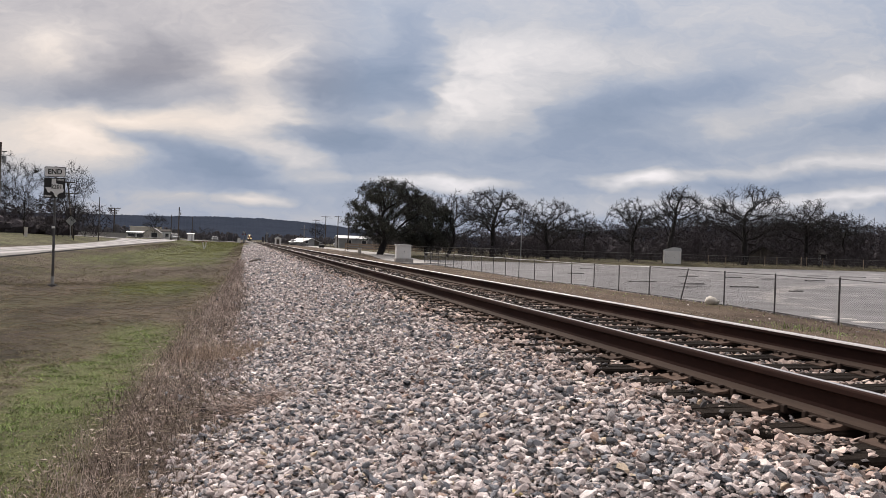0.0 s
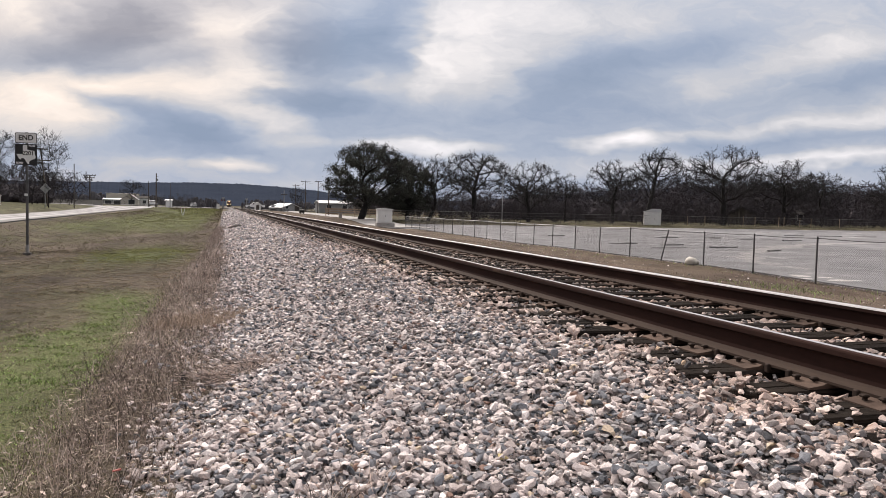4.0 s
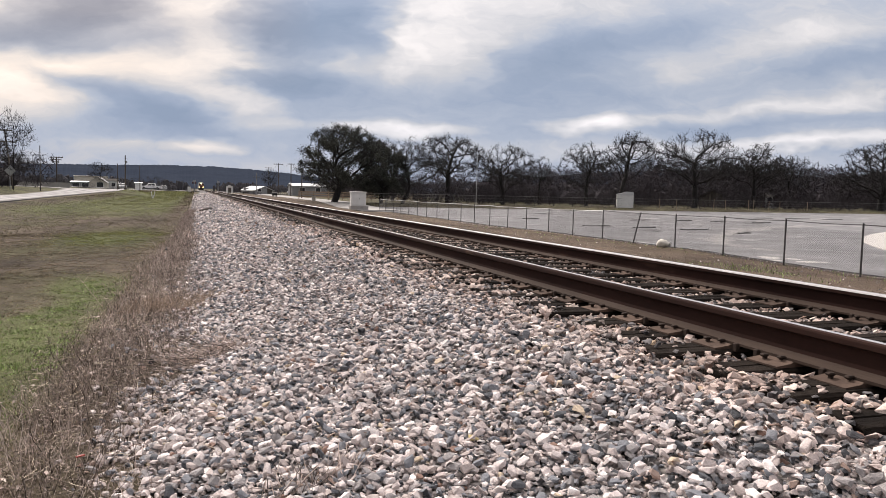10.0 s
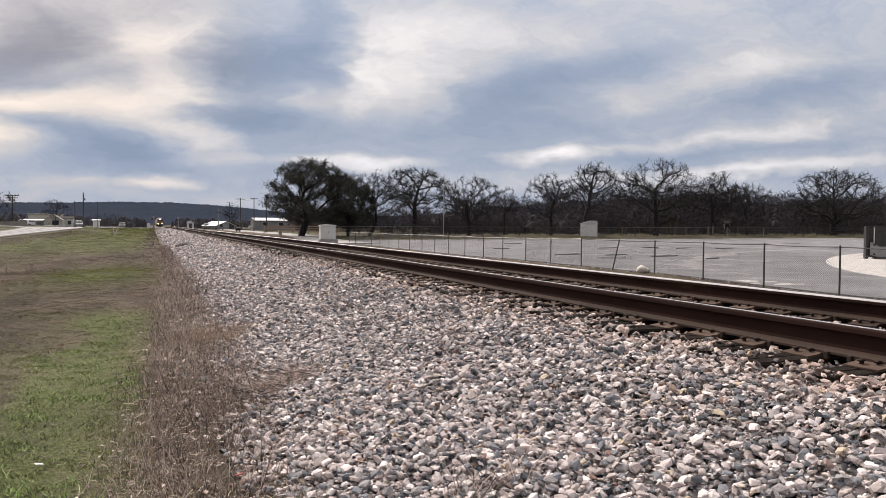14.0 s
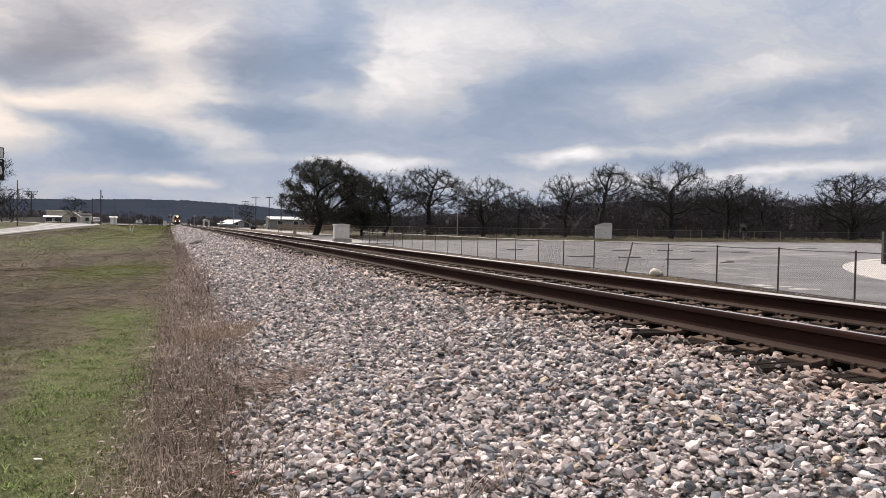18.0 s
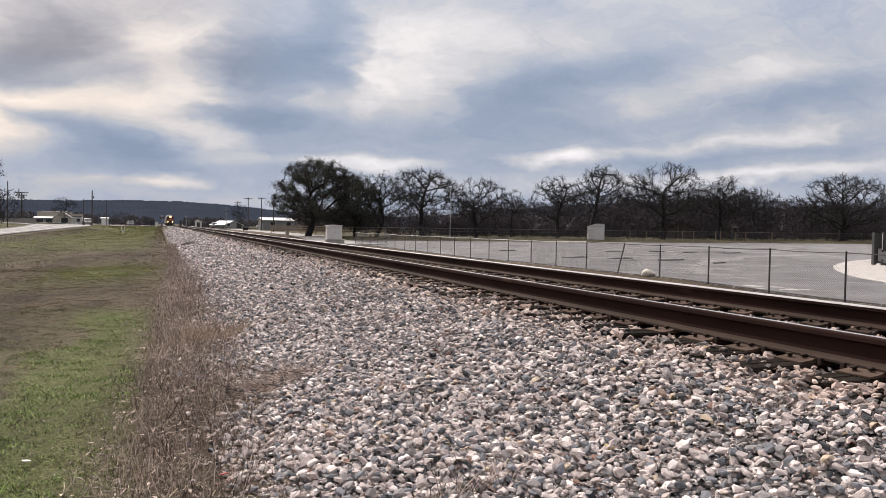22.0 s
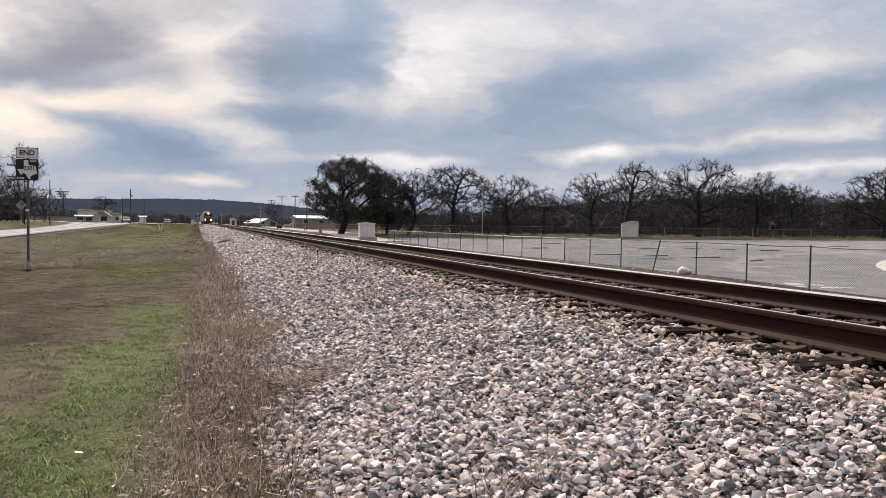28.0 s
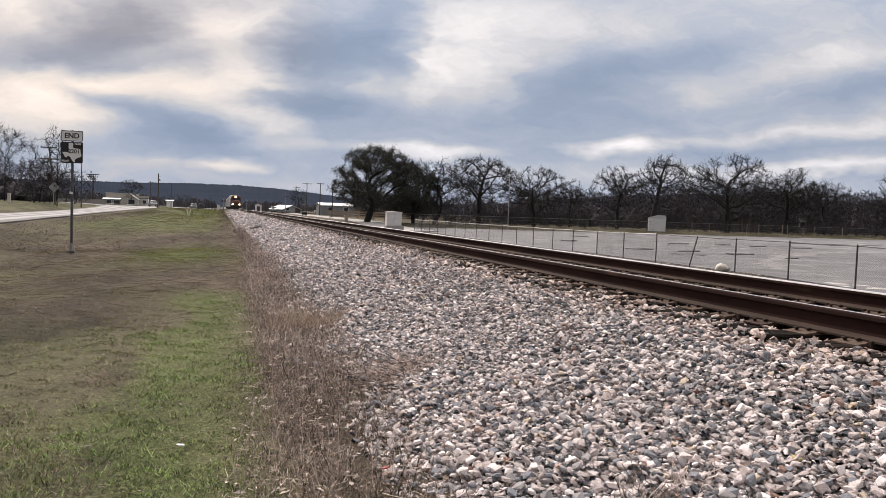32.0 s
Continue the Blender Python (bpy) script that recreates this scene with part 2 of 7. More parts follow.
# ---- materials ----
def surf(name, c1, c2, scale=4.0, rough=0.8, metal=0.0, bump=0.3, fine=40.0, dist=0.01, grain=0.25, spots=None, spot_at=0.62,
         spot_scale=1.5, island=0.0, per_object=0.0, stretch=(1, 1, 1), spec=0.4, world=False):
    """Two tones mixed by a broad and a fine noise, with stains, relief and some change of gloss."""
    m = bpy.data.materials.new(name)
    m.use_nodes = True
    t = m.node_tree
    p = t.nodes["Principled BSDF"]
    co = nd(t, "ShaderNodeNewGeometry").outputs["Position"] if world else nd(t, "ShaderNodeTexCoord").outputs["Object"]
    info = nd(t, "ShaderNodeObjectInfo").outputs["Random"]
    if per_object and not world:
        com = nd(t, "ShaderNodeCombineXYZ")
        far = math_node(t, "MULTIPLY", info, 37.0)
        t.links.new(far, com.inputs[0]), t.links.new(far, com.inputs[1])
        co = vec_node(t, "ADD", co, com.outputs[0]).outputs[0]
    co = vec_node(t, "MULTIPLY", co, stretch).outputs[0]
    big = noise_tex(t, co, scale, 3.0)
    small = noise_tex(t, co, fine, 3.0, 0.65)
    fac = math_node(t, "ADD", math_node(t, "MULTIPLY", math_node(t, "SUBTRACT", big, 0.5), 2.2), 0.5, clamp=True)
    col = mix_col(t, fac, c1, c2)
    shade = math_node(t, "MULTIPLY_ADD", math_node(t, "SUBTRACT", small, 0.5), 2 * grain)
    shade.node.inputs[2].default_value = 1.0
    if island:
        r = nd(t, "ShaderNodeNewGeometry").outputs["Random Per Island"]
        k = math_node(t, "MULTIPLY_ADD", math_node(t, "SUBTRACT", r, 0.5), 2 * island)
        k.node.inputs[2].default_value = 1.0
        shade = math_node(t, "MULTIPLY", shade, k)
    if per_object:
        k = math_node(t, "MULTIPLY_ADD", math_node(t, "SUBTRACT", info, 0.5), 2 * per_object)
        k.node.inputs[2].default_value = 1.0
        shade = math_node(t, "MULTIPLY", shade, k)
    if spots:
        s = noise_tex(t, co, spot_scale, 4.0, 0.6, 0.4)
        sm = math_node(t, "MULTIPLY", math_node(t, "SUBTRACT", s, spot_at, clamp=True), 9.0, clamp=True)
        col = mix_col(t, sm, col, spots)
    sc = vec_node(t, "SCALE", col, (0, 0, 0))
    t.links.new(shade, sc.inputs["Scale"])
    t.links.new(sc.outputs[0], p.inputs["Base Color"])
    p.inputs["Metallic"].default_value = metal
    p.inputs["Specular IOR Level"].default_value = spec
    rg = math_node(t, "MULTIPLY_ADD", small, 0.25)
    rg.node.inputs[2].default_value = rough - 0.125
    rg.node.use_clamp = True
    t.links.new(rg, p.inputs["Roughness"])
    if bump:
        b = nd(t, "ShaderNodeBump")
        b.inputs["Strength"].default_value, b.inputs["Distance"].default_value = bump, dist
        t.links.new(small, b.inputs["Height"])
        t.links.new(b.outputs[0], p.inputs["Normal"])
    return m


def glow(name, colour, strength):
    m = bpy.data.materials.new(name)
    m.use_nodes = True
    p = m.node_tree.nodes["Principled BSDF"]
    p.inputs["Base Color"].default_value = (*colour, 1)
    p.inputs["Emission Color"].default_value = (*colour, 1)
    p.inputs["Emission Strength"].default_value = strength
    return m


def stone_material(name, by_object=False):
    """Crushed limestone: pale grey, pinkish, blue-grey and a few rusty pieces."""
    m = bpy.data.materials.new(name)
    m.use_nodes = True
    t = m.node_tree
    p = t.nodes["Principled BSDF"]
    r = nd(t, "ShaderNodeObjectInfo").outputs["Random"] if by_object else nd(t, "ShaderNodeNewGeometry").outputs["Random Per Island"]
    n = ramp(t, r, [(0.0, (0.085, 0.090, 0.100)), (0.06, (0.190, 0.198, 0.218)), (0.22, (0.29, 0.274, 0.274)), (0.40, (0.43, 0.372, 0.355)),
                    (0.62, (0.58, 0.515, 0.500)), (0.85, (0.78, 0.720, 0.700)), (0.962, (0.38, 0.285, 0.24)), (0.976, (0.22, 0.14, 0.11)),
                    (0.988, (0.52, 0.43, 0.33)), (1.0, (0.14, 0.10, 0.085))])
    n.node.color_ramp.interpolation = "CONSTANT"
    co = nd(t, "ShaderNodeNewGeometry").outputs["Position"]
    a = noise_tex(t, co, 38.0, 4.0, 0.65)
    b = noise_tex(t, co, 210.0, 2.0, 0.6)
    k = math_node(t, "ADD", math_node(t, "MULTIPLY", a, 0.9), math_node(t, "MULTIPLY", b, 0.7))
    k = math_node(t, "ADD", k, 0.35)
    dust = noise_tex(t, co, 1.3, 3.0, 0.6)
    # rust and grease spilt beside the rails
    sep = nd(t, "ShaderNodeSeparateXYZ")
    t.links.new(co, sep.inputs[0])
    near = math_node(t, "MULTIPLY", math_node(t, "SUBTRACT", 1.74, math_node(t, "ABSOLUTE", sep.outputs[0]), clamp=True), 2.0, clamp=True)
    near = math_node(t, "MULTIPLY", near, math_node(t, "MULTIPLY", dust, 1.6), clamp=True)
    col = mix_col(t, math_node(t, "MULTIPLY", near, 0.75), n, mix_col(t, 1.0, n, (0.80, 0.66, 0.56), "MULTIPLY"))
    sc = vec_node(t, "SCALE", col, (0, 0, 0))
    t.links.new(k, sc.inputs["Scale"])
    t.links.new(sc.outputs[0], p.inputs["Base Color"])
    p.inputs["Roughness"].default_value, p.inputs["Specular IOR Level"].default_value = 0.85, 0.3
    bp = nd(t, "ShaderNodeBump")
    bp.inputs["Strength"].default_value, bp.inputs["Distance"].default_value = 0.8, 0.006
    t.links.new(b, bp.inputs["Height"]), t.links.new(bp.outputs[0], p.inputs["Normal"])
    return m


def bed_material():
    """The ballast under the loose stones: broken stone, the shade in its gaps painted into the colour."""
    m = bpy.data.materials.new("ballast_bed")
    m.use_nodes = True
    t = m.node_tree
    p = t.nodes["Principled BSDF"]
    co = nd(t, "ShaderNodeNewGeometry").outputs["Position"]
    vo = nd(t, "ShaderNodeTexVoronoi")
    vo.inputs["Scale"].default_value = 17.0
    t.links.new(vec_node(t, "ADD", co, vec_node(t, "MULTIPLY", noise_tex(t, co, 9.0, 2.0, col=True), (0.05, 0.05, 0.05)).outputs[0]).outputs[0], vo.inputs["Vector"])
    grey = nd(t, "ShaderNodeSeparateColor")
    t.links.new(vo.outputs["Color"], grey.inputs[0])
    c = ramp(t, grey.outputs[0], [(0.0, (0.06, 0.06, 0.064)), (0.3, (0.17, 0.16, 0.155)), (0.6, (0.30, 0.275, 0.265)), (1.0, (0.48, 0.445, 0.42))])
    # shade between the stones, multiplied into the base colour
    gap_shade = ramp(t, vo.outputs["Distance"], [(0.30, 1.0), (0.70, 0.16)])
    c = mix_col(t, 1.0, c, gap_shade, "MULTIPLY")
    t.links.new(c, p.inputs["Base Color"])
    p.inputs["Roughness"].default_value = 0.95
    bp = nd(t, "ShaderNodeBump")
    bp.inputs["Strength"].default_value, bp.inputs["Distance"].default_value = 1.0, 0.05
    bp.invert = True
    t.links.new(vo.outputs["Distance"], bp.inputs["Height"]), t.links.new(bp.outputs[0], p.inputs["Normal"])
    return m


def ground_material():
    """Winter turf: dead brown grass, green where the attribute says that fresh grass grows, bare earth where it is worn."""
    m = bpy.data.materials.new("winter_turf")
    m.use_nodes = True
    t = m.node_tree
    p = t.nodes["Principled BSDF"]
    co = nd(t, "ShaderNodeNewGeometry").outputs["Position"]
    big, mid, small = noise_tex(t, co, 0.22, 5.0, 0.65), noise_tex(t, co, 1.4, 6.0, 0.72), noise_tex(t, co, 38.0, 4.0, 0.7)
    tuft = noise_tex(t, vec_node(t, "MULTIPLY", co, (1.0, 0.55, 1.0)).outputs[0], 7.0, 6.0, 0.78, 0.8)
    fleck = noise_tex(t, co, 42.0, 6.0, 0.78, 0.6)
    col = mix_col(t, ramp(t, mid, [(0.40, 0.0), (0.57, 1.0)]), (0.046, 0.037, 0.029), (0.130, 0.104, 0.079))
    col = mix_col(t, ramp(t, big, [(0.46, 0.0), (0.66, 1.0)]), col, mix_col(t, mid, (0.062, 0.064, 0.029), (0.135, 0.130, 0.066)))
    col = mix_col(t, ramp(t, fleck, [(0.52, 0.0), (0.62, 0.8)]), col, (0.155, 0.130, 0.104))
    col = mix_col(t, ramp(t, fleck, [(0.38, 0.9), (0.48, 0.0)]), col, (0.036, 0.030, 0.025))
    at = nd(t, "ShaderNodeAttribute")
    at.attribute_name = "green"
    g = math_node(t, "MULTIPLY", at.outputs["Fac"], ramp(t, math_node(t, "ADD", math_node(t, "MULTIPLY", mid, 0.6), math_node(t, "MULTIPLY", tuft, 0.4)), [(0.38, 0.22), (0.51, 1.0)]))
    col = mix_col(t, g, col, ramp(t, fleck, [(0.38, (0.036, 0.040, 0.020)), (0.50, (0.098, 0.112, 0.046)), (0.62, (0.195, 0.212, 0.100))]))
    at2 = nd(t, "ShaderNodeAttribute")
    at2.attribute_name = "bare"
    b = math_node(t, "MULTIPLY", at2.outputs["Fac"], math_node(t, "ADD", mid, 0.35), clamp=True)
    col = mix_col(t, b, col, ramp(t, fleck, [(0.34, (0.038, 0.028, 0.022)), (0.50, (0.112, 0.083, 0.064)), (0.66, (0.27, 0.215, 0.175))]))
    sc = vec_node(t, "SCALE", col, (0, 0, 0))
    k = math_node(t, "MULTIPLY_ADD", small, 1.9)
    k.node.inputs[2].default_value = 0.05
    k = math_node(t, "MULTIPLY", k, ramp(t, noise_tex(t, vec_node(t, "MULTIPLY", co, (1.0, 0.35, 1.0)).outputs[0], 0.55, 4.0, 0.65), [(0.36, 0.58), (0.50, 0.95), (0.64, 1.25)]))
    t.links.new(k, sc.inputs["Scale"])
    t.links.new(sc.outputs[0], p.inputs["Base Color"])
    p.inputs["Roughness"].default_value, p.inputs["Specular IOR Level"].default_value = 1.0, 0.1
    bp = nd(t, "ShaderNodeBump")
    bp.inputs["Strength"].default_value, bp.inputs["Distance"].default_value = 0.8, 0.03
    t.links.new(small, bp.inputs["Height"]), t.links.new(bp.outputs[0], p.inputs["Normal"])
    return m


def lane_material():
    """Chip-sealed road: pale wheel tracks, darker middles and shoulders, streaked along its length."""
    m = bpy.data.materials.new("chip_seal_lanes")
    m.use_nodes = True
    t = m.node_tree
    p = t.nodes["Principled BSDF"]
    co = nd(t, "ShaderNodeNewGeometry").outputs["Position"]
    at = nd(t, "ShaderNodeAttribute")
    at.attribute_name = "across"
    wide, grit = noise_tex(t, vec_node(t, "MULTIPLY", co, (1.0, 0.12, 1.0)).outputs[0], 0.9, 4.0, 0.6), noise_tex(t, co, 30.0, 3.0, 0.7)
    a = math_node(t, "ADD", at.outputs["Fac"], math_node(t, "MULTIPLY", math_node(t, "SUBTRACT", wide, 0.5), 0.10))
    c = ramp(t, a, [(0.0, (0.12, 0.115, 0.11)), (0.10, (0.15, 0.146, 0.145)), (0.15, (0.36, 0.35, 0.35)), (0.22, (0.36, 0.35, 0.35)), (0.27, (0.19, 0.186, 0.186)), (0.34, (0.20, 0.196, 0.196)),
                    (0.39, (0.35, 0.34, 0.34)), (0.44, (0.33, 0.322, 0.322)), (0.48, (0.16, 0.156, 0.156)), (0.53, (0.16, 0.156, 0.156)), (0.58, (0.34, 0.33, 0.33)), (0.64, (0.35, 0.34, 0.34)),
                    (0.69, (0.19, 0.186, 0.186)), (0.76, (0.20, 0.196, 0.196)), (0.81, (0.34, 0.33, 0.33)), (0.88, (0.33, 0.32, 0.32)), (0.93, (0.16, 0.155, 0.15)), (1.0, (0.13, 0.125, 0.12))])
    sc = vec_node(t, "SCALE", c, (0, 0, 0))
    k = math_node(t, "ADD", math_node(t, "MULTIPLY", grit, 0.5), math_node(t, "ADD", math_node(t, "MULTIPLY", wide, 0.5), 0.45))
    t.links.new(k, sc.inputs["Scale"])
    t.links.new(sc.outputs[0], p.inputs["Base Color"])
    p.inputs["Roughness"].default_value, p.inputs["Specular IOR Level"].default_value = 0.85, 0.3
    return m


M = {}
M["stone"], M["stone_one"], M["bed"], M["turf"] = stone_material("crushed_stone"), stone_material("single_stone", True), bed_material(), ground_material()
M["rust"] = surf("rusted_rail_steel", (0.020, 0.0095, 0.008), (0.042, 0.021, 0.0165), 3.0, 0.9, 0.0, 0.25, 60.0, 0.003, 0.35, (0.095, 0.055, 0.038), 0.62, 2.0, stretch=(1, 0.25, 1), world=True, spec=0.12)
M["railtop"] = surf("worn_rail_head", (0.80, 0.76, 0.73), (0.66, 0.62, 0.60), 2.0, 0.36, 1.0, 0.05, 90.0, 0.001, 0.12, stretch=(1, 0.05, 1), world=True)
M["plate"] = surf("rusted_tie_plate", (0.052, 0.036, 0.029), (0.120, 0.084, 0.066), 9.0, 0.9, 0.0, 0.35, 70.0, 0.003, 0.3, per_object=0.4, spec=0.15)
M["foot"] = surf("dusty_rail_foot", (0.030, 0.021, 0.017), (0.072, 0.051, 0.041), 3.0, 0.9, 0.0, 0.3, 60.0, 0.003, 0.35, (0.15, 0.115, 0.088), 0.62, 1.2, stretch=(1, 0.25, 1), world=True, spec=0.12)
M["spike"] = surf("dark_spike_iron", (0.025, 0.018, 0.015), (0.06, 0.042, 0.034), 20.0, 0.85, 0.0, 0.3, 90.0, 0.002, 0.3, spec=0.15)
M["tie"] = surf("creosoted_tie_wood", (0.010, 0.008, 0.007), (0.028, 0.022, 0.018), 3.0, 0.95, 0.0, 1.0, 26.0, 0.014, 0.8, (0.075, 0.057, 0.045), 0.68, 2.5, per_object=0.35, stretch=(0.35, 5.0, 2.0), spec=0.08)
M["asphalt"] = surf("worn_asphalt", (0.125, 0.124, 0.130), (0.235, 0.232, 0.238), 0.5, 0.95, 0.0, 0.5, 9.0, 0.012, 0.75, (0.35, 0.34, 0.335), 0.58, 0.30, world=True)
M["road"] = lane_material()
M["grit"] = surf("swept_pale_grit", (0.20, 0.196, 0.196), (0.34, 0.325, 0.315), 1.6, 0.95, 0.0, 0.4, 14.0, 0.008, 0.6, world=True)
M["toprail"] = surf("pale_galvanised_pipe", (0.46, 0.455, 0.455), (0.60, 0.59, 0.585), 2.0, 0.5, 0.2, 0.05, 60.0, 0.001, 0.15, world=True)
M["concrete"] = surf("light_concrete", (0.27, 0.26, 0.25), (0.40, 0.385, 0.37), 0.5, 0.9, 0.0, 0.2, 20.0, 0.004, 0.2, (0.22, 0.21, 0.195), 0.6, 0.6)
M["whitepad"] = surf("white_painted_concrete", (0.50, 0.475, 0.45), (0.60, 0.575, 0.55), 0.8, 0.8, 0.0, 0.15, 40.0, 0.004, 0.08, (0.5, 0.48, 0.45), 0.68, 1.0)
M["galv"] = surf("weathered_galvanised_steel", (0.26, 0.265, 0.27), (0.38, 0.38, 0.385), 5.0, 0.55, 0.7, 0.1, 60.0, 0.002, 0.2, (0.16, 0.13, 0.11), 0.66, 4.0)
M["post"] = surf("dull_fence_post", (0.055, 0.054, 0.056), (0.11, 0.108, 0.11), 6.0, 0.7, 0.3, 0.1, 60.0, 0.002, 0.2, per_object=0.2)
M["wire"] = surf("grey_fence_wire", (0.17, 0.168, 0.168), (0.27, 0.266, 0.265), 3.0, 0.6, 0.3, 0.0, 40.0, 0.001, 0.15, world=True)
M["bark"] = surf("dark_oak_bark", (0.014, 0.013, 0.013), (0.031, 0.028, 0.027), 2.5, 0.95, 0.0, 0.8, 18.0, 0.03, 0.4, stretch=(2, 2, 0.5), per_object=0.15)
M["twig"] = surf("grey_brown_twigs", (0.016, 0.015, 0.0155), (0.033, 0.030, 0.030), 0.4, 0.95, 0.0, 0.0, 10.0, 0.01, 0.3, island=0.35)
M["brush"] = surf("winter_brush_twigs", (0.041, 0.036, 0.041), (0.083, 0.075, 0.082), 0.12, 0.95, 0.0, 0.0, 6.0, 0.01, 0.3, island=0.2, world=True, spec=0.1)
M["leaf"] = surf("live_oak_leaves", (0.029, 0.031, 0.027), (0.077, 0.079, 0.065), 0.5, 0.75, 0.0, 0.0, 8.0, 0.01, 0.3, island=0.6, spec=0.25)
# distance haze is put into the blue-grey base colour of the hills
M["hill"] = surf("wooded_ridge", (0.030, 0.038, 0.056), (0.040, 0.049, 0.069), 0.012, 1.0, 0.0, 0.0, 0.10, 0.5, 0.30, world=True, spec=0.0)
M["farwood"] = surf("far_wood_grey", (0.072, 0.070, 0.078), (0.110, 0.106, 0.114), 0.05, 1.0, 0.0, 0.0, 1.2, 0.1, 0.4, world=True, spec=0.0)
M["drygrass"] = surf("dry_grass_blades", (0.15, 0.118, 0.088), (0.46, 0.38, 0.295), 2.0, 0.9, 0.0, 0.0, 12.0, 0.01, 0.2, island=0.9, world=True, spec=0.15)
M["greengrass"] = surf("fresh_grass_blades", (0.15, 0.208, 0.072), (0.35, 0.445, 0.175), 4.0, 0.8, 0.0, 0.0, 12.0, 0.01, 0.2, island=0.85, world=True, spec=0.2)
# vergegrass: shade under the oaks and dead leaves, both put into the dark colour
M["vergegrass"] = surf("tree_shade_verge_grass", (0.022, 0.021, 0.014), (0.050, 0.044, 0.031), 0.25, 0.95, 0.0, 0.0, 12.0, 0.01, 0.2, island=0.3, world=True, spec=0.1)
M["vergeweed"] = surf("dull_verge_weeds", (0.078, 0.064, 0.045), (0.19, 0.155, 0.112), 1.2, 0.95, 0.0, 0.0, 12.0, 0.01, 0.2, island=0.8, world=True, spec=0.1)
M["weed"] = surf("dead_weed_stalks", (0.23, 0.188, 0.164), (0.54, 0.455, 0.405), 0.9, 0.95, 0.0, 0.0, 14.0, 0.01, 0.25, island=0.95, world=True, spec=0.1)
M["deadleaf"] = surf("curled_dead_leaf", (0.25, 0.20, 0.172), (0.60, 0.515, 0.465), 1.4, 0.9, 0.0, 0.0, 14.0, 0.01, 0.2, island=0.6, world=True, spec=0.1)
M["tangrass"] = surf("tan_dry_grass", (0.33, 0.262, 0.205), (0.57, 0.465, 0.375), 2.0, 0.9, 0.0, 0.0, 12.0, 0.01, 0.2, island=0.5, world=True, spec=0.1)
M["mossgrass"] = surf("olive_winter_grass", (0.15, 0.138, 0.072), (0.36, 0.325, 0.19), 3.0, 0.9, 0.0, 0.0, 12.0, 0.01, 0.2, island=0.8, world=True, spec=0.1)
M["limegrass"] = surf("yellowish_green_grass", (0.20, 0.215, 0.075), (0.42, 0.43, 0.175), 1.0, 0.85, 0.0, 0.0, 12.0, 0.01, 0.2, island=0.6, world=True, spec=0.15)
M["straw"] = surf("bleached_straw", (0.42, 0.35, 0.26), (0.62, 0.55, 0.45), 2.0, 0.9, 0.0, 0.0, 14.0, 0.01, 0.2, island=0.3, world=True)
M["white"] = surf("white_painted_metal", (0.66, 0.66, 0.65), (0.76, 0.76, 0.75), 2.0, 0.6, 0.0, 0.1, 40.0, 0.002, 0.06, (0.42, 0.38, 0.34), 0.70, 2.5)
M["cream"] = surf("cream_stucco", (0.50, 0.465, 0.42), (0.62, 0.585, 0.53), 0.6, 0.9, 0.0, 0.2, 20.0, 0.005, 0.1, (0.36, 0.33, 0.29), 0.66, 0.8)
M["greywall"] = surf("grey_sheet_wall", (0.20, 0.205, 0.21), (0.29, 0.295, 0.30), 0.6, 0.8, 0.1, 0.1, 20.0, 0.005, 0.1)
M["stopgrey"] = surf("worn_grey_timber_stop", (0.075, 0.072, 0.072), (0.14, 0.135, 0.133), 1.5, 0.95, 0.0, 0.3, 20.0, 0.005, 0.3, per_object=0.35)
M["rock"] = surf("pale_limestone_rock", (0.52, 0.49, 0.43), (0.76, 0.72, 0.65), 7.0, 0.9, 0.0, 0.6, 40.0, 0.01, 0.25, (0.38, 0.35, 0.30), 0.62, 6.0)
M["roofw"] = surf("pale_metal_roof", (0.50, 0.51, 0.52), (0.62, 0.63, 0.64), 0.6, 0.6, 0.1, 0.1, 20.0, 0.005, 0.1)
M["roofd"] = surf("dark_shingle_roof", (0.045, 0.042, 0.04), (0.085, 0.08, 0.076), 1.0, 0.95, 0.0, 0.3, 15.0, 0.01, 0.25, spec=0.1)
M["dark"] = surf("black_painted_metal", (0.014, 0.014, 0.015), (0.03, 0.03, 0.031), 3.0, 0.55, 0.0, 0.1, 40.0, 0.002, 0.2)
M["midgrey"] = surf("grey_cast_metal", (0.18, 0.185, 0.19), (0.26, 0.265, 0.27), 3.0, 0.6, 0.3, 0.1, 40.0, 0.002, 0.15)
M["polewood"] = surf("weathered_pole_wood", (0.055, 0.045, 0.038), (0.11, 0.092, 0.078), 1.2, 0.9, 0.0, 0.4, 20.0, 0.01, 0.3, stretch=(3, 3, 0.4), per_object=0.25)
M["palewood"] = surf("pale_fence_board", (0.22, 0.165, 0.12), (0.33, 0.255, 0.19), 1.0, 0.9, 0.0, 0.3, 20.0, 0.01, 0.25, per_object=0.25)
M["oldwood"] = surf("grey_weathered_boards", (0.055, 0.049, 0.045), (0.11, 0.098, 0.088), 1.0, 0.95, 0.0, 0.3, 20.0, 0.01, 0.3, per_object=0.25)
M["signwhite"] = surf("white_sign_sheeting", (0.66, 0.66, 0.67), (0.74, 0.74, 0.74), 3.0, 0.45, 0.0, 0.0, 40.0, 0.001, 0.04)
M["signblack"] = surf("black_sign_sheeting", (0.012, 0.012, 0.014), (0.02, 0.02, 0.022), 3.0, 0.4, 0.0, 0.0, 40.0, 0.001, 0.08)
M["signback"] = surf("sign_aluminium", (0.36, 0.37, 0.38), (0.45, 0.455, 0.46), 3.0, 0.5, 0.7, 0.0, 40.0, 0.001, 0.08)
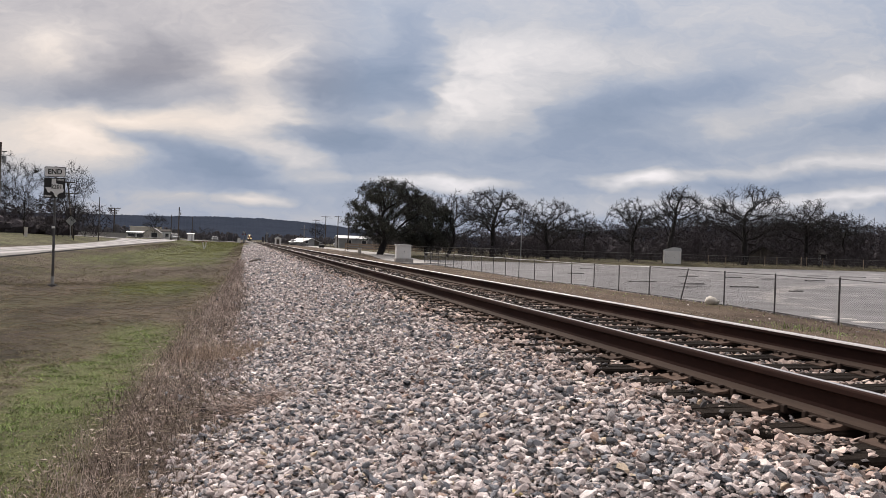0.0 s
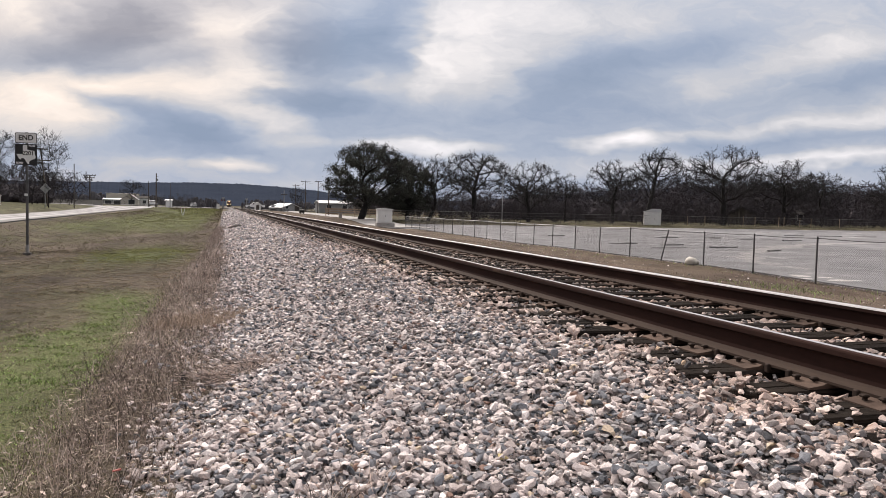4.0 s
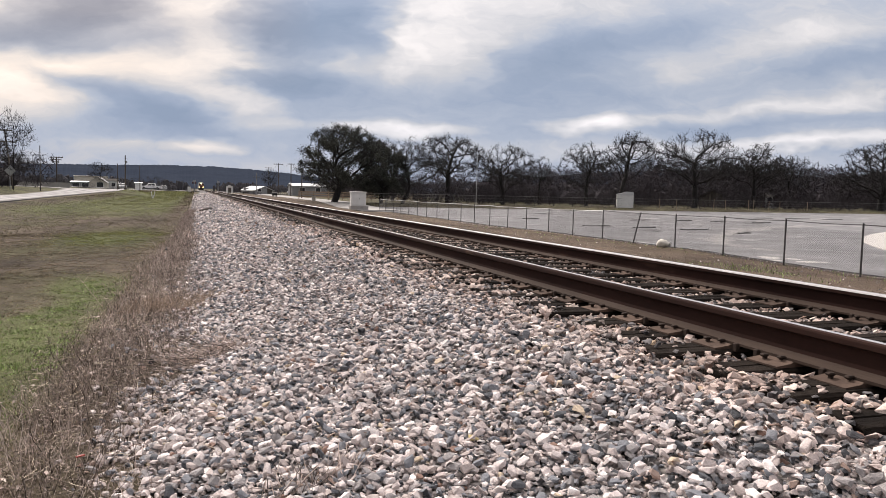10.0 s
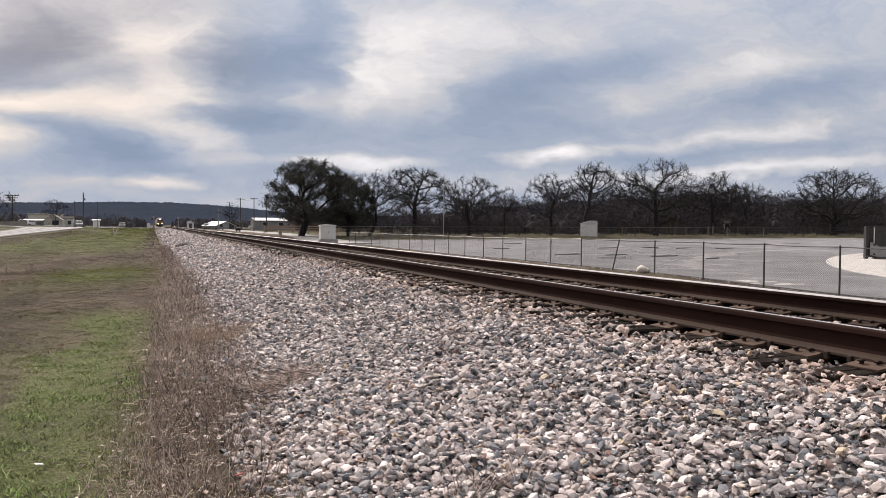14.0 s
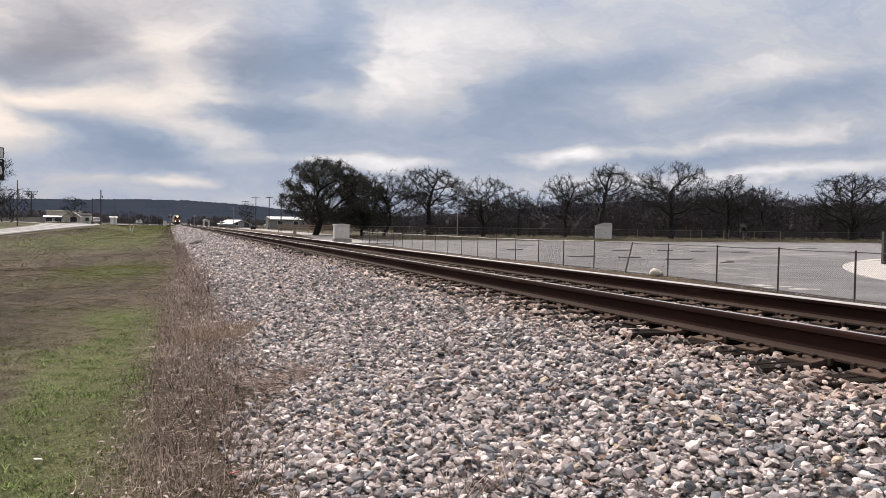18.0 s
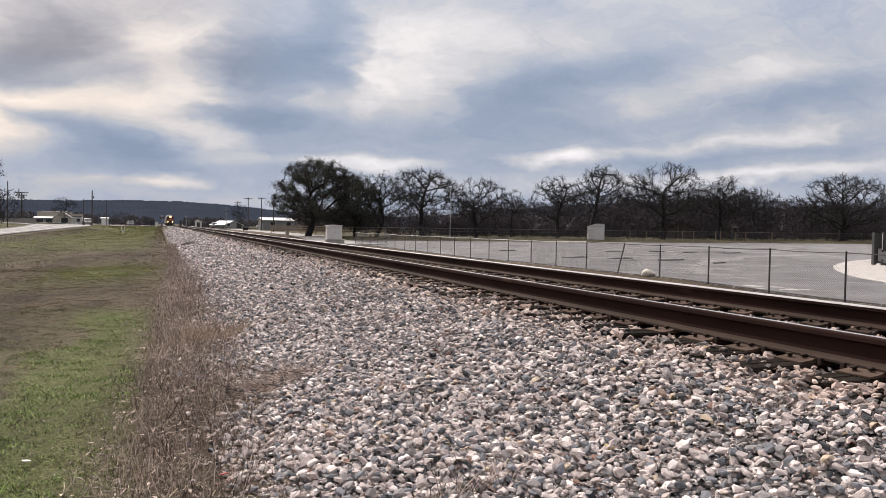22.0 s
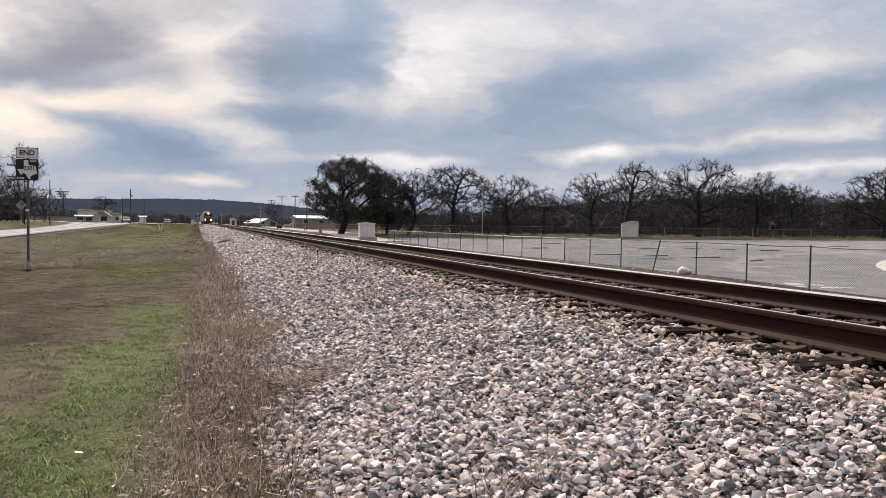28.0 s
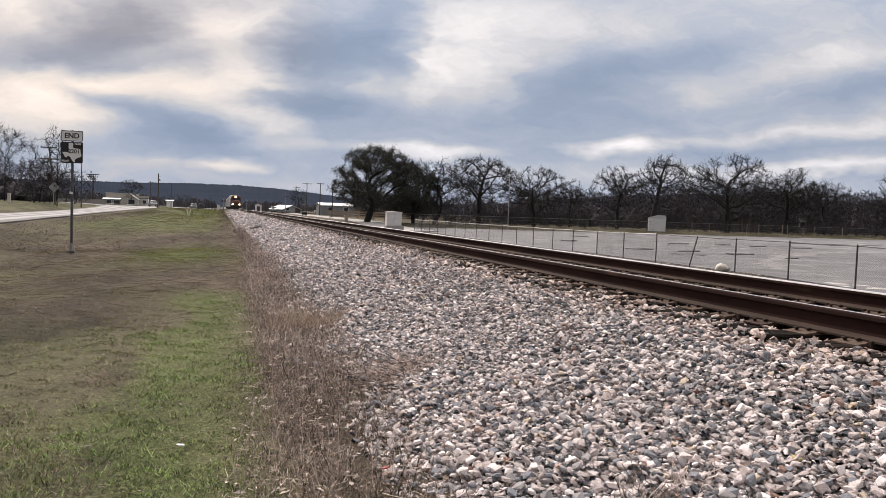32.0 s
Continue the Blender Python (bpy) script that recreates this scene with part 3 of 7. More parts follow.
M["glass"] = surf("dark_window_glass", (0.02, 0.024, 0.03), (0.035, 0.04, 0.048), 2.0, 0.12, 0.0, 0.0, 20.0, 0.001, 0.05, spec=0.8)
M["tyre"] = surf("black_tyre_rubber", (0.014, 0.014, 0.014), (0.025, 0.025, 0.025), 4.0, 0.85, 0.0, 0.2, 40.0, 0.002, 0.15)
M["carwhite"] = surf("white_car_paint", (0.70, 0.70, 0.71), (0.76, 0.76, 0.77), 1.0, 0.25, 0.0, 0.0, 30.0, 0.001, 0.04, spec=0.6)
M["cargrey"] = surf("silver_grey_car_paint", (0.26, 0.27, 0.28), (0.32, 0.33, 0.34), 1.0, 0.28, 0.5, 0.0, 30.0, 0.001, 0.05, spec=0.6)
M["locored"] = surf("dark_red_engine_paint", (0.075, 0.026, 0.018), (0.115, 0.040, 0.027), 0.8, 0.5, 0.0, 0.0, 20.0, 0.002, 0.1, (0.08, 0.03, 0.02), 0.62, 1.0)
M["locodark"] = surf("dark_engine_paint", (0.022, 0.022, 0.022), (0.045, 0.042, 0.038), 0.8, 0.6, 0.0, 0.0, 20.0, 0.002, 0.15)
M["wagon"] = surf("pale_grey_wagon_side", (0.52, 0.52, 0.51), (0.64, 0.64, 0.63), 0.5, 0.6, 0.1, 0.1, 10.0, 0.005, 0.1, (0.36, 0.33, 0.30), 0.66, 0.6)
M["red"] = surf("faded_red_plastic", (0.26, 0.04, 0.032), (0.34, 0.06, 0.045), 8.0, 0.6, 0.0, 0.0, 60.0, 0.001, 0.1)
M["yellowpaint"] = surf("yellowish_limestone", (0.50, 0.41, 0.20), (0.62, 0.52, 0.28), 6.0, 0.8, 0.0, 0.2, 60.0, 0.002, 0.15)
M["lamp"] = glow("lit_headlight", (1.0, 0.66, 0.30), 9.0)


# ---- building helpers ----
class Geo:
    """Collects vertices and faces of one mesh."""

    def __init__(self):
        self.v, self.f, self.m = [], [], []

    def add(self, verts, faces, slot=0):
        n = len(self.v)
        self.v += [tuple(p) for p in verts]
        self.f += [tuple(i + n for i in f) for f in faces]
        self.m += [slot] * len(faces)
        return self

    def box(self, x0, y0, z0, x1, y1, z1, c=0.0, slot=0):
        """A box, with its long edges and ends chamfered by c."""
        if c <= 0:
            p = [(x, y, z) for z in (z0, z1) for y in (y0, y1) for x in (x0, x1)]
            return self.add(p, [(0, 2, 3, 1), (4, 5, 7, 6), (0, 1, 5, 4), (2, 6, 7, 3), (0, 4, 6, 2), (1, 3, 7, 5)], slot)
        rings = []
        for z, k in ((z0, c), (z0 + c, 0), (z1 - c, 0), (z1, c)):
            a, b, d, e = x0 + k, y0 + k, x1 - k, y1 - k
            q = c * 0.7
            rings.append([(a + q, b, z), (d - q, b, z), (d, b + q, z), (d, e - q, z), (d - q, e, z), (a + q, e, z), (a, e - q, z), (a, b + q, z)])
        return self.rings(rings, True, slot)

    def rings(self, rings, caps=True, slot=0):
        """Skins a row of equal rings, each a closed loop of points."""
        n, k = len(rings), len(rings[0])
        pts = [p for r in rings for p in r]
        faces = [(i * k + j, i * k + (j + 1) % k, (i + 1) * k + (j + 1) % k, (i + 1) * k + j) for i in range(n - 1) for j in range(k)]
        if caps:
            faces += [tuple(range(k - 1, -1, -1)), tuple((n - 1) * k + j for j in range(k))]
        return self.add(pts, faces, slot)

    def tube(self, path, radii, n=8, slot=0, caps=True):
        path = [Vector(p) for p in path]
        if isinstance(radii, (int, float)):
            radii = [radii] * len(path)
        rings = []
        for i, (p, r) in enumerate(zip(path, radii)):
            d = (path[min(i + 1, len(path) - 1)] - path[max(i - 1, 0)]).normalized()
            a = d.orthogonal() if abs(d.z) > 0.9 else Vector((-d.y, d.x, 0))
            a.normalize()
            if abs(d.z) > 0.9:
                a = Vector((1, 0, 0)) - d * d.x
                a.normalize()
            b = d.cross(a)
            rings.append([p + r * (math.cos(2 * math.pi * j / n) * a + math.sin(2 * math.pi * j / n) * b) for j in range(n)])
        return self.rings(rings, caps, slot)

    def prism(self, outline, axis, a, b, slot=0):
        """An outline in the two other axes, drawn out along the given axis from a to b."""
        def put(p, k):
            q = list(p)
            q.insert("xyz".index(axis), k)
            return q
        return self.rings([[put(p, a) for p in outline], [put(p, b) for p in outline]], True, slot)


def mesh_of(name, geo, mats, smooth=False):
    me = bpy.data.meshes.new(name)
    me.from_pydata(geo.v, [], geo.f)
    for m in mats if isinstance(mats, (list, tuple)) else [mats]:
        me.materials.append(m)
    if any(geo.m):
        me.polygons.foreach_set("material_index", geo.m)
    bm = bmesh.new()
    bm.from_mesh(me)
    bmesh.ops.recalc_face_normals(bm, faces=bm.faces)
    bm.to_mesh(me)
    bm.free()
    if smooth:
        me.polygons.foreach_set("use_smooth", [True] * len(me.polygons))
    return me


def part(name, geo, mats, parent=None, label="", smooth=False, at=None):
    """Links a Geo (or a ready mesh) as one mesh object under a thing or under a part."""
    ob = new(name, geo if isinstance(geo, bpy.types.Mesh) else mesh_of(name, geo, mats, smooth))
    if parent is not None:
        ob.parent = parent
    if at is not None:
        ob.matrix_basis = at
    if label:
        ob["label"] = label
    return ob


def thing(name, m=None, label="", category="", group="", kind=""):
    ob = new(name)
    ob.empty_display_size = 0.2
    if m is not None:
        ob.matrix_basis = m
    return tagged(ob, label, category, group, kind)


def fast_mesh(name, verts, tris, mat, smooth=False):
    """A mesh from arrays of vertices (n, 3) and triangles (k, 3)."""
    me = bpy.data.meshes.new(name)
    verts, tris = np.asarray(verts, np.float32), np.asarray(tris, np.int32)
    me.vertices.add(len(verts)), me.loops.add(tris.size), me.polygons.add(len(tris))
    me.vertices.foreach_set("co", verts.ravel())
    me.loops.foreach_set("vertex_index", tris.ravel())
    me.polygons.foreach_set("loop_start", np.arange(0, tris.size, 3, dtype=np.int32))
    me.polygons.foreach_set("use_smooth", np.full(len(tris), smooth))
    me.materials.append(mat)
    me.update(calc_edges=True)
    return me


def lerp_table(x, table):
    return np.interp(x, [a for a, _ in table], [b for _, b in table])


# ---- ground ----
LEFT = [(-3000, 6), (-400, 3.0), (-60, 0.9), (-30, 0.35), (-23, 0.20), (-20.5, 0.02), (-18.4, -0.36), (-17.4, -0.44), (-13.6, -0.48), (-11.5, -0.78), (-9.5, -0.90),
        (-7, -0.80), (-4.6, -0.735), (-3.4, -0.70), (0, -0.72), (3.4, -0.80), (5.5, -0.98), (9, -1.15), (12, -1.22), (3000, -1.22)]
BACK = [(-3000, 5), (-60, 0.4), (-24, -0.30), (-6, -0.50), (6, -0.55), (13, -0.80), (60, -0.62), (110, -0.45), (3000, 4)]


def smooth_step(x, a, b):
    k = np.clip((x - a) / (b - a), 0, 1)
    return k * k * (3 - 2 * k)


def fall(y):
    """The railway drops a little beyond the level crossing."""
    return -0.65 * smooth_step(np.asarray(y, float), 225, 270)


def height(x, y):
    """The lie of the land: track bank, ditch, road on one side, the lower lot on the other, level farther off."""
    x, y = np.asarray(x, float), np.asarray(y, float)
    near, back = lerp_table(x, LEFT), lerp_table(x, BACK)
    k = np.where(x > 4, smooth_step(y, 78, 100), smooth_step(y, 95, 190))
    bumps = 0.035 * np.sin(0.9 * x + 1.3 * np.sin(0.31 * y)) * np.sin(0.47 * y + 0.8) + 0.02 * np.sin(2.7 * x + 0.6 * y) * np.sin(1.9 * y)
    bumps = bumps + (0.016 * np.sin(6.3 * x + 2.1 * np.sin(3.7 * y)) * np.sin(5.1 * y + 1.7 * np.sin(4.9 * x)) + 0.011 * np.sin(11.7 * x + 3 * np.sin(7.1 * y)) * np.sin(9.3 * y + x)) * (np.abs(y - 30) < 32) * (np.abs(x) > 3.9)
    bumps = bumps * np.where(((x < -4) & (x > -12)) | ((x > 4) & (x < 12.4)), 1.0, 0.25)
    mound = 0.62 * np.exp(-(((x + 12.6) / 2.2) ** 2 + ((y - 122) / 10.0) ** 2))
    berm = 0.10 * np.exp(-((x - 12.3) / 1.0) ** 2) * smooth_step(y, 14, 22) * (1 - smooth_step(y, 33, 40))
    return near * (1 - k) + back * k + bumps + mound + berm + fall(y) * np.exp(-(x / 30.0) ** 2)


def axis_lines(spec):
    out = []
    for a, b, step in spec:
        out += list(np.arange(a, b, step))
    return np.array(out + [spec[-1][1]])


def green_at(x, y):
    """Where fresh grass grows: the strip beside the weeds, a flat in the ditch, the bank before the crossing."""
    wob = 0.35 * np.sin(0.8 * y) + 0.25 * np.sin(2.1 * y + x)
    a = smooth_step(x, -5.55 + 0.6 * wob, -5.15 + 0.6 * wob) * (1 - smooth_step(x, -4.48 + 0.12 * wob, -4.34 + 0.12 * wob)) * (1 - smooth_step(y, 10.8, 12.6))
    b = np.exp(-(((x + 5.7 + 0.05 * (y - 22)) / 1.35) ** 2 + ((y - 20.8) / 3.5) ** 2) ** 2)
    c = 0.85 * smooth_step(y, 32, 46) * (1 - smooth_step(y, 190, 215)) * smooth_step(x, -13, -11.5) * (1 - smooth_step(x, -5.5, -4.4))
    d = 0.45 * np.exp(-((x - 9.6) / 0.9) ** 2) * np.exp(-((y - 15) / 3.0) ** 2)
    e = 0.22 * smooth_step(y, 83, 86) * (x > 10) + 0.5 * smooth_step(-x, 17.5, 19.5) * (y < 150) + 0.5 * smooth_step(-x, 19, 22) * (y >= 150)
    f = 0.44 * (1 - smooth_step(y, 7, 11)) * smooth_step(x, -9, -7) * (x < -4.4)
    m = np.exp(-(((x + 12.6) / 2.6) ** 2 + ((y - 122) / 13.0) ** 2))
    return np.clip(np.maximum.reduce([a, b, c, d, e, f, m]), 0, 1)


def build_ground():
    xs = axis_lines([(-3000, -400, 400), (-400, -60, 40), (-60, -24, 4), (-24, -12, 0.75), (-12, -3.2, 0.16), (-3.2, 4, 0.9), (4, 14, 0.2), (14, 120, 5), (120, 400, 40), (400, 3000, 400)])
    ys = axis_lines([(-300, -20, 40), (-20, 0, 4), (0, 30, 0.2), (30, 60, 0.5), (60, 110, 2.5), (110, 220, 8), (220, 280, 5), (280, 600, 60), (600, 3200, 400)])
    X, Y = np.meshgrid(xs, ys)
    Z = height(X, Y)
    nx, ny = len(xs), len(ys)
    v = np.stack([X, Y, Z], -1).reshape(-1, 3)
    i = np.arange(nx * ny).reshape(ny, nx)
    a, b, c, d = (q.ravel() for q in (i[:-1, :-1], i[:-1, 1:], i[1:, 1:], i[1:, :-1]))
    tris = np.concatenate([np.stack([a, b, c], 1), np.stack([a, c, d], 1)])
    me = fast_mesh("ground", v, tris, M["turf"], True)
    g = me.attributes.new("green", "FLOAT", "POINT")
    g.data.foreach_set("value", green_at(v[:, 0], v[:, 1]).astype(np.float32))
    x, y = v[:, 0], v[:, 1]
    bare = 0.9 * smooth_step(x, 2.5, 4) * (1 - smooth_step(x, 12.6, 14)) + 0.5 * (1 - smooth_step(np.abs(x + 4.0), 0.4, 0.9))
    bare = bare * (y < 225)
    bare = np.maximum(bare, 0.75 * np.exp(-((x + 5.5 - 0.09 * (y - 7.2) + 0.10 * np.sin(4.1 * y)) / 0.13) ** 2) * smooth_step(y, 5.0, 5.8) * (1 - smooth_step(y, 8.8, 9.6)) * (0.55 + 0.45 * np.sin(5.3 * y)))
    bare = np.maximum(bare, 0.25 * np.exp(-(((x + 7.6 + 0.03 * (y - 20)) / 0.9) ** 2)) * smooth_step(y, 16, 22) * (1 - smooth_step(y, 40, 55)))
    h = me.attributes.new("bare", "FLOAT", "POINT")
    h.data.foreach_set("value", np.clip(bare, 0, 1).astype(np.float32))
    return tagged(new("ground", me), "winter turf of brown and green grass with a shallow ditch", "ground", kind="structure")


build_ground()


def ribbon(name, left, right, lift, mat, label, step=2.0, thick=0.06, category="road"):
    """A paved strip between two edges, each a row of (x, y), that follows the ground and has real edges."""
    def dense(row):
        row = np.array(row, float)
        s = np.r_[0, np.cumsum(np.hypot(*np.diff(row, axis=0).T))]
        k = np.linspace(0, s[-1], 60)
        return np.stack([np.interp(k, s, row[:, 0]), np.interp(k, s, row[:, 1])], 1)
    a, b = dense(left), dense(right)
    n, w = len(a), 17
    g = Geo()
    for i in range(n):
        for j in range(w):
            p = a[i] * (1 - j / (w - 1)) + b[i] * (j / (w - 1))
            crown = 0.06 * (1 - (2 * j / (w - 1) - 1) ** 2)
            z = float(height(*p)) + lift + crown * (lift > 0.04)
            g.v.append((p[0], p[1], z))
    g.f = [(i * w + j, i * w + j + 1, (i + 1) * w + j + 1, (i + 1) * w + j) for i in range(n - 1) for j in range(w - 1)]
    rim = [i * w for i in range(n)] + [(n - 1) * w + j for j in range(1, w)] + [i * w + w - 1 for i in range(n - 2, -1, -1)] + [j for j in range(w - 2, 0, -1)]
    base = len(g.v)
    g.v += [(g.v[k][0], g.v[k][1], g.v[k][2] - thick - 0.25) for k in rim]
    m = len(rim)
    g.f += [(rim[k], rim[(k + 1) % m], base + (k + 1) % m, base + k) for k in range(m)]
    g.m = [0] * len(g.f)
    ob = part(name, g, mat)
    across = ob.data.attributes.new("across", "FLOAT", "POINT")
    across.data.foreach_set("value", np.array([(k % w) / (w - 1) if k < n * w else 0.0 for k in range(len(g.v))], np.float32))
    return tagged(ob, label, category, kind="structure")


ribbon("road", [(-12.6, -30), (-13.0, 20), (-13.4, 38), (-14.0, 53), (-14.8, 70), (-16.0, 98), (-17.0, 130), (-17.6, 165), (-16.5, 200), (-11.0, 226)],
       [(-16.8, -30), (-17.0, 20), (-17.2, 38), (-17.5, 53), (-18.1, 70), (-19.4, 98), (-22.0, 130), (-25.5, 165), (-27.0, 200), (-24.0, 232)],
       0.06, M["road"], "pale two-lane country road with tyre-worn lanes")
ribbon("crossing_street", [(-150, 230), (-30, 231), (-4.0, 231.5), (4.0, 231.5), (40, 231), (120, 230)], [(-150, 238), (-30, 239), (-4.0, 239), (4.0, 239), (40, 239), (120, 238)],
       0.20, M["road"], "grey cross street running up to the level crossing")
ribbon("parking_lot", [(12.6, -25), (12.75, 20), (13.2, 45), (13.9, 66), (11.6, 69), (11.6, 84)], [(150, -25), (150, 20), (140, 45), (130, 66), (110, 80), (104, 88)], 0.035,
       M["asphalt"], "wide worn grey asphalt lot with patches", category="parking lot")
ribbon("service_road", [(11.5, 69), (11.6, 100), (12.0, 150), (12.5, 228)], [(16.5, 69), (16.2, 100), (16.6, 150), (17.0, 228)], 0.05, M["concrete"],
       "pale concrete service road beside the track")

ribbon("driveway", [(-60, 111), (-30, 113), (-18.6, 116)], [(-60, 117), (-30, 119), (-19.4, 123)], 0.05, M["concrete"], "pale concrete driveway joining the country road", category="driveway")


# ---- railway ----
BED = [(-3.75, -0.80), (-3.45, -0.67), (-2.9, -0.545), (-2.4, -0.465), (-2.0, -0.345), (-1.65, -0.258), (-1.3, -0.232), (0, -0.243), (1.3, -0.225), (1.65, -0.26),
       (2.0, -0.34), (2.6, -0.55), (3.3, -0.80), (3.6, -0.95)]
TIE_STEP, TIE_FIRST = 0.409, -3.75


def bed_height(x, y):
    wob = 0.10 * np.sin(0.55 * np.asarray(y)) + 0.06 * np.sin(1.7 * np.asarray(y) + 1.0)
    edge = np.where(np.asarray(x) < -1.6, wob * np.clip((-1.6 - np.asarray(x)) / 1.8, 0, 1), 0)
    return lerp_table(np.asarray(x) + edge, BED) + fall(y) + 0.018 * np.sin(3.1 * x + 1.7 * np.asarray(y)) * np.sin(2.3 * np.asarray(y))


def build_bed():
    xs = np.array([a for a, _ in BED] + [-3.2, -2.65, -2.2, -1.8, -1.5, -0.6, 0.6])
    xs.sort()
    ys = axis_lines([(-30, 0, 3), (0, 40, 0.4), (40, 120, 2), (120, 225, 8), (225, 275, 4), (275, 1500, 90)])
    X, Y = np.meshgrid(xs, ys)
    Z = bed_height(X, Y)
    n, w = len(ys), len(xs)
    i = np.arange(n * w).reshape(n, w)
    a, b, c, d = (q.ravel() for q in (i[:-1, :-1], i[:-1, 1:], i[1:, 1:], i[1:, :-1]))
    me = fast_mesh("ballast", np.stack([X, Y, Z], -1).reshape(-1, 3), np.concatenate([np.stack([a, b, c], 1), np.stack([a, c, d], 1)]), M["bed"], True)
    return tagged(new("ballast", me), "bank of crushed grey and pinkish limestone under the track", "ballast", kind="structure")


ballast = build_bed()
track = thing("railway_track", pose(0, 0, 0), "single line of rusty steel rails on creosoted wooden ties", "railway track", kind="structure")

# rail section: head, web and foot, with the running surface worn bright
RAIL = [(-0.037, -0.012), (-0.034, -0.003), (-0.026, -0.001), (-0.010, 0.0), (0.026, 0.0), (0.034, -0.003), (0.037, -0.012), (0.0365, -0.034), (0.012, -0.045), (0.009, -0.058), (0.009, -0.114),
        (0.016, -0.132), (0.045, -0.143), (0.076, -0.152), (0.076, -0.165), (-0.076, -0.165), (-0.076, -0.152), (-0.045, -0.143), (-0.016, -0.132), (-0.009, -0.114),
        (-0.009, -0.058), (-0.012, -0.045), (-0.0365, -0.034)]


def build_rail(x):
    ys = [-40, 0, 10, 20, 40, 80, 160, 225, 235, 245, 255, 270, 320, 640, 1300]
    g = Geo()
    k = len(RAIL)
    for y in ys:
        g.v += [(x + (a if x < 0 else -a), y, b + float(fall(y))) for a, b in RAIL]
    for i in range(len(ys) - 1):
        for j in range(k):
            g.f.append((i * k + j, i * k + (j + 1) % k, (i + 1) * k + (j + 1) % k, (i + 1) * k + j))
            g.m.append(1 if j in ((3, 4) if x < 0 else (2, 3, 4, 5)) else 2 if j in (11, 12, 13, 15, 16, 17) else 0)
    rail = part("rail", g, [M["rust"], M["railtop"], M["foot"]], track, "rusty brown rail with a bright worn head")
    return rail


rails = [build_rail(-0.7545), build_rail(0.7545)]


def tie_geo(seed):
    r = random.Random(seed)
    g = Geo()
    L, W, H = 1.3 + r.uniform(-0.03, 0.03), 0.112, 0.18
    rings = []
    for x, k in ((-L, 0.012), (-L + 0.012, 0.0), (-0.5, 0.0), (0.5, 0.0), (L - 0.012, 0.0), (L, 0.012)):
        q, s = 0.014, r.uniform(-0.004, 0.004)
        w = W - k + r.uniform(-0.003, 0.003)
        rings.append([(x, -w + q, s - k), (x, -w, s - q - k), (x, -w, -H), (x, w, -H), (x, w, s - q - k), (x, w - q, s - k),
                      (x, 0.012, s - k), (x, 0.004, s - k - 0.010 - r.uniform(0, 0.008)), (x, -0.006, s - k)])
    g.rings(rings)
    return g


TIE_MESH = [mesh_of("tie", tie_geo(i), M["tie"]) for i in range(6)]


def plate_geo():
    g = Geo()
    out = [(-0.185, -0.026), (0.185, -0.026), (0.185, -0.017), (0.10, -0.008), (0.085, 0.0), (0.08, -0.004), (-0.08, -0.004), (-0.085, 0.0), (-0.10, -0.008), (-0.185, -0.017)]
    g.prism([(a, b) for a, b in out], "y", -0.098, 0.098)
    return g


def spike_geo():
    g = Geo()
    g.box(-0.008, -0.008, -0.03, 0.008, 0.008, 0.020)
    g.box(-0.024, -0.014, 0.018, 0.016, 0.014, 0.032, 0.005)
    return g


def anchor_geo():
    g = Geo()
    g.box(-0.095, -0.014, -0.03, -0.070, 0.014, 0.014, 0.004)
    g.box(0.070, -0.014, -0.03, 0.095, 0.014, 0.014, 0.004)
    g.box(-0.09, -0.012, -0.032, 0.09, 0.012, -0.014)
    return g


PLATE_MESH, SPIKE_MESH, ANCHOR_MESH = mesh_of("tie_plate", plate_geo(), M["plate"]), mesh_of("spike", spike_geo(), M["spike"]), mesh_of("rail_anchor", anchor_geo(), M["spike"])


def far_ties(first, last):
    """Ties past those that can be told apart, joined."""
    g = Geo()
    for i in range(first, last):
        y = TIE_FIRST + i * TIE_STEP
        g.box(-1.3, y - 0.112, -0.39 + float(fall(y)), 1.3, y + 0.112, -0.189 + float(fall(y)), 0.012)
        if i < 330:
            for x in (-0.7545, 0.7545):
                g.box(x - 0.165, y - 0.09, -0.189, x + 0.165, y + 0.09, -0.167, 0, 1)
                for dx in (-0.125, 0.125):
                    g.box(x + dx - 0.02, y - 0.014, -0.171, x + dx + 0.02, y + 0.014, -0.152, 0, 2)
    tagged(part("far_ties", g, [M["tie"], M["plate"], M["spike"]], track), "dark ties running on to the crossing", kind="stuff")


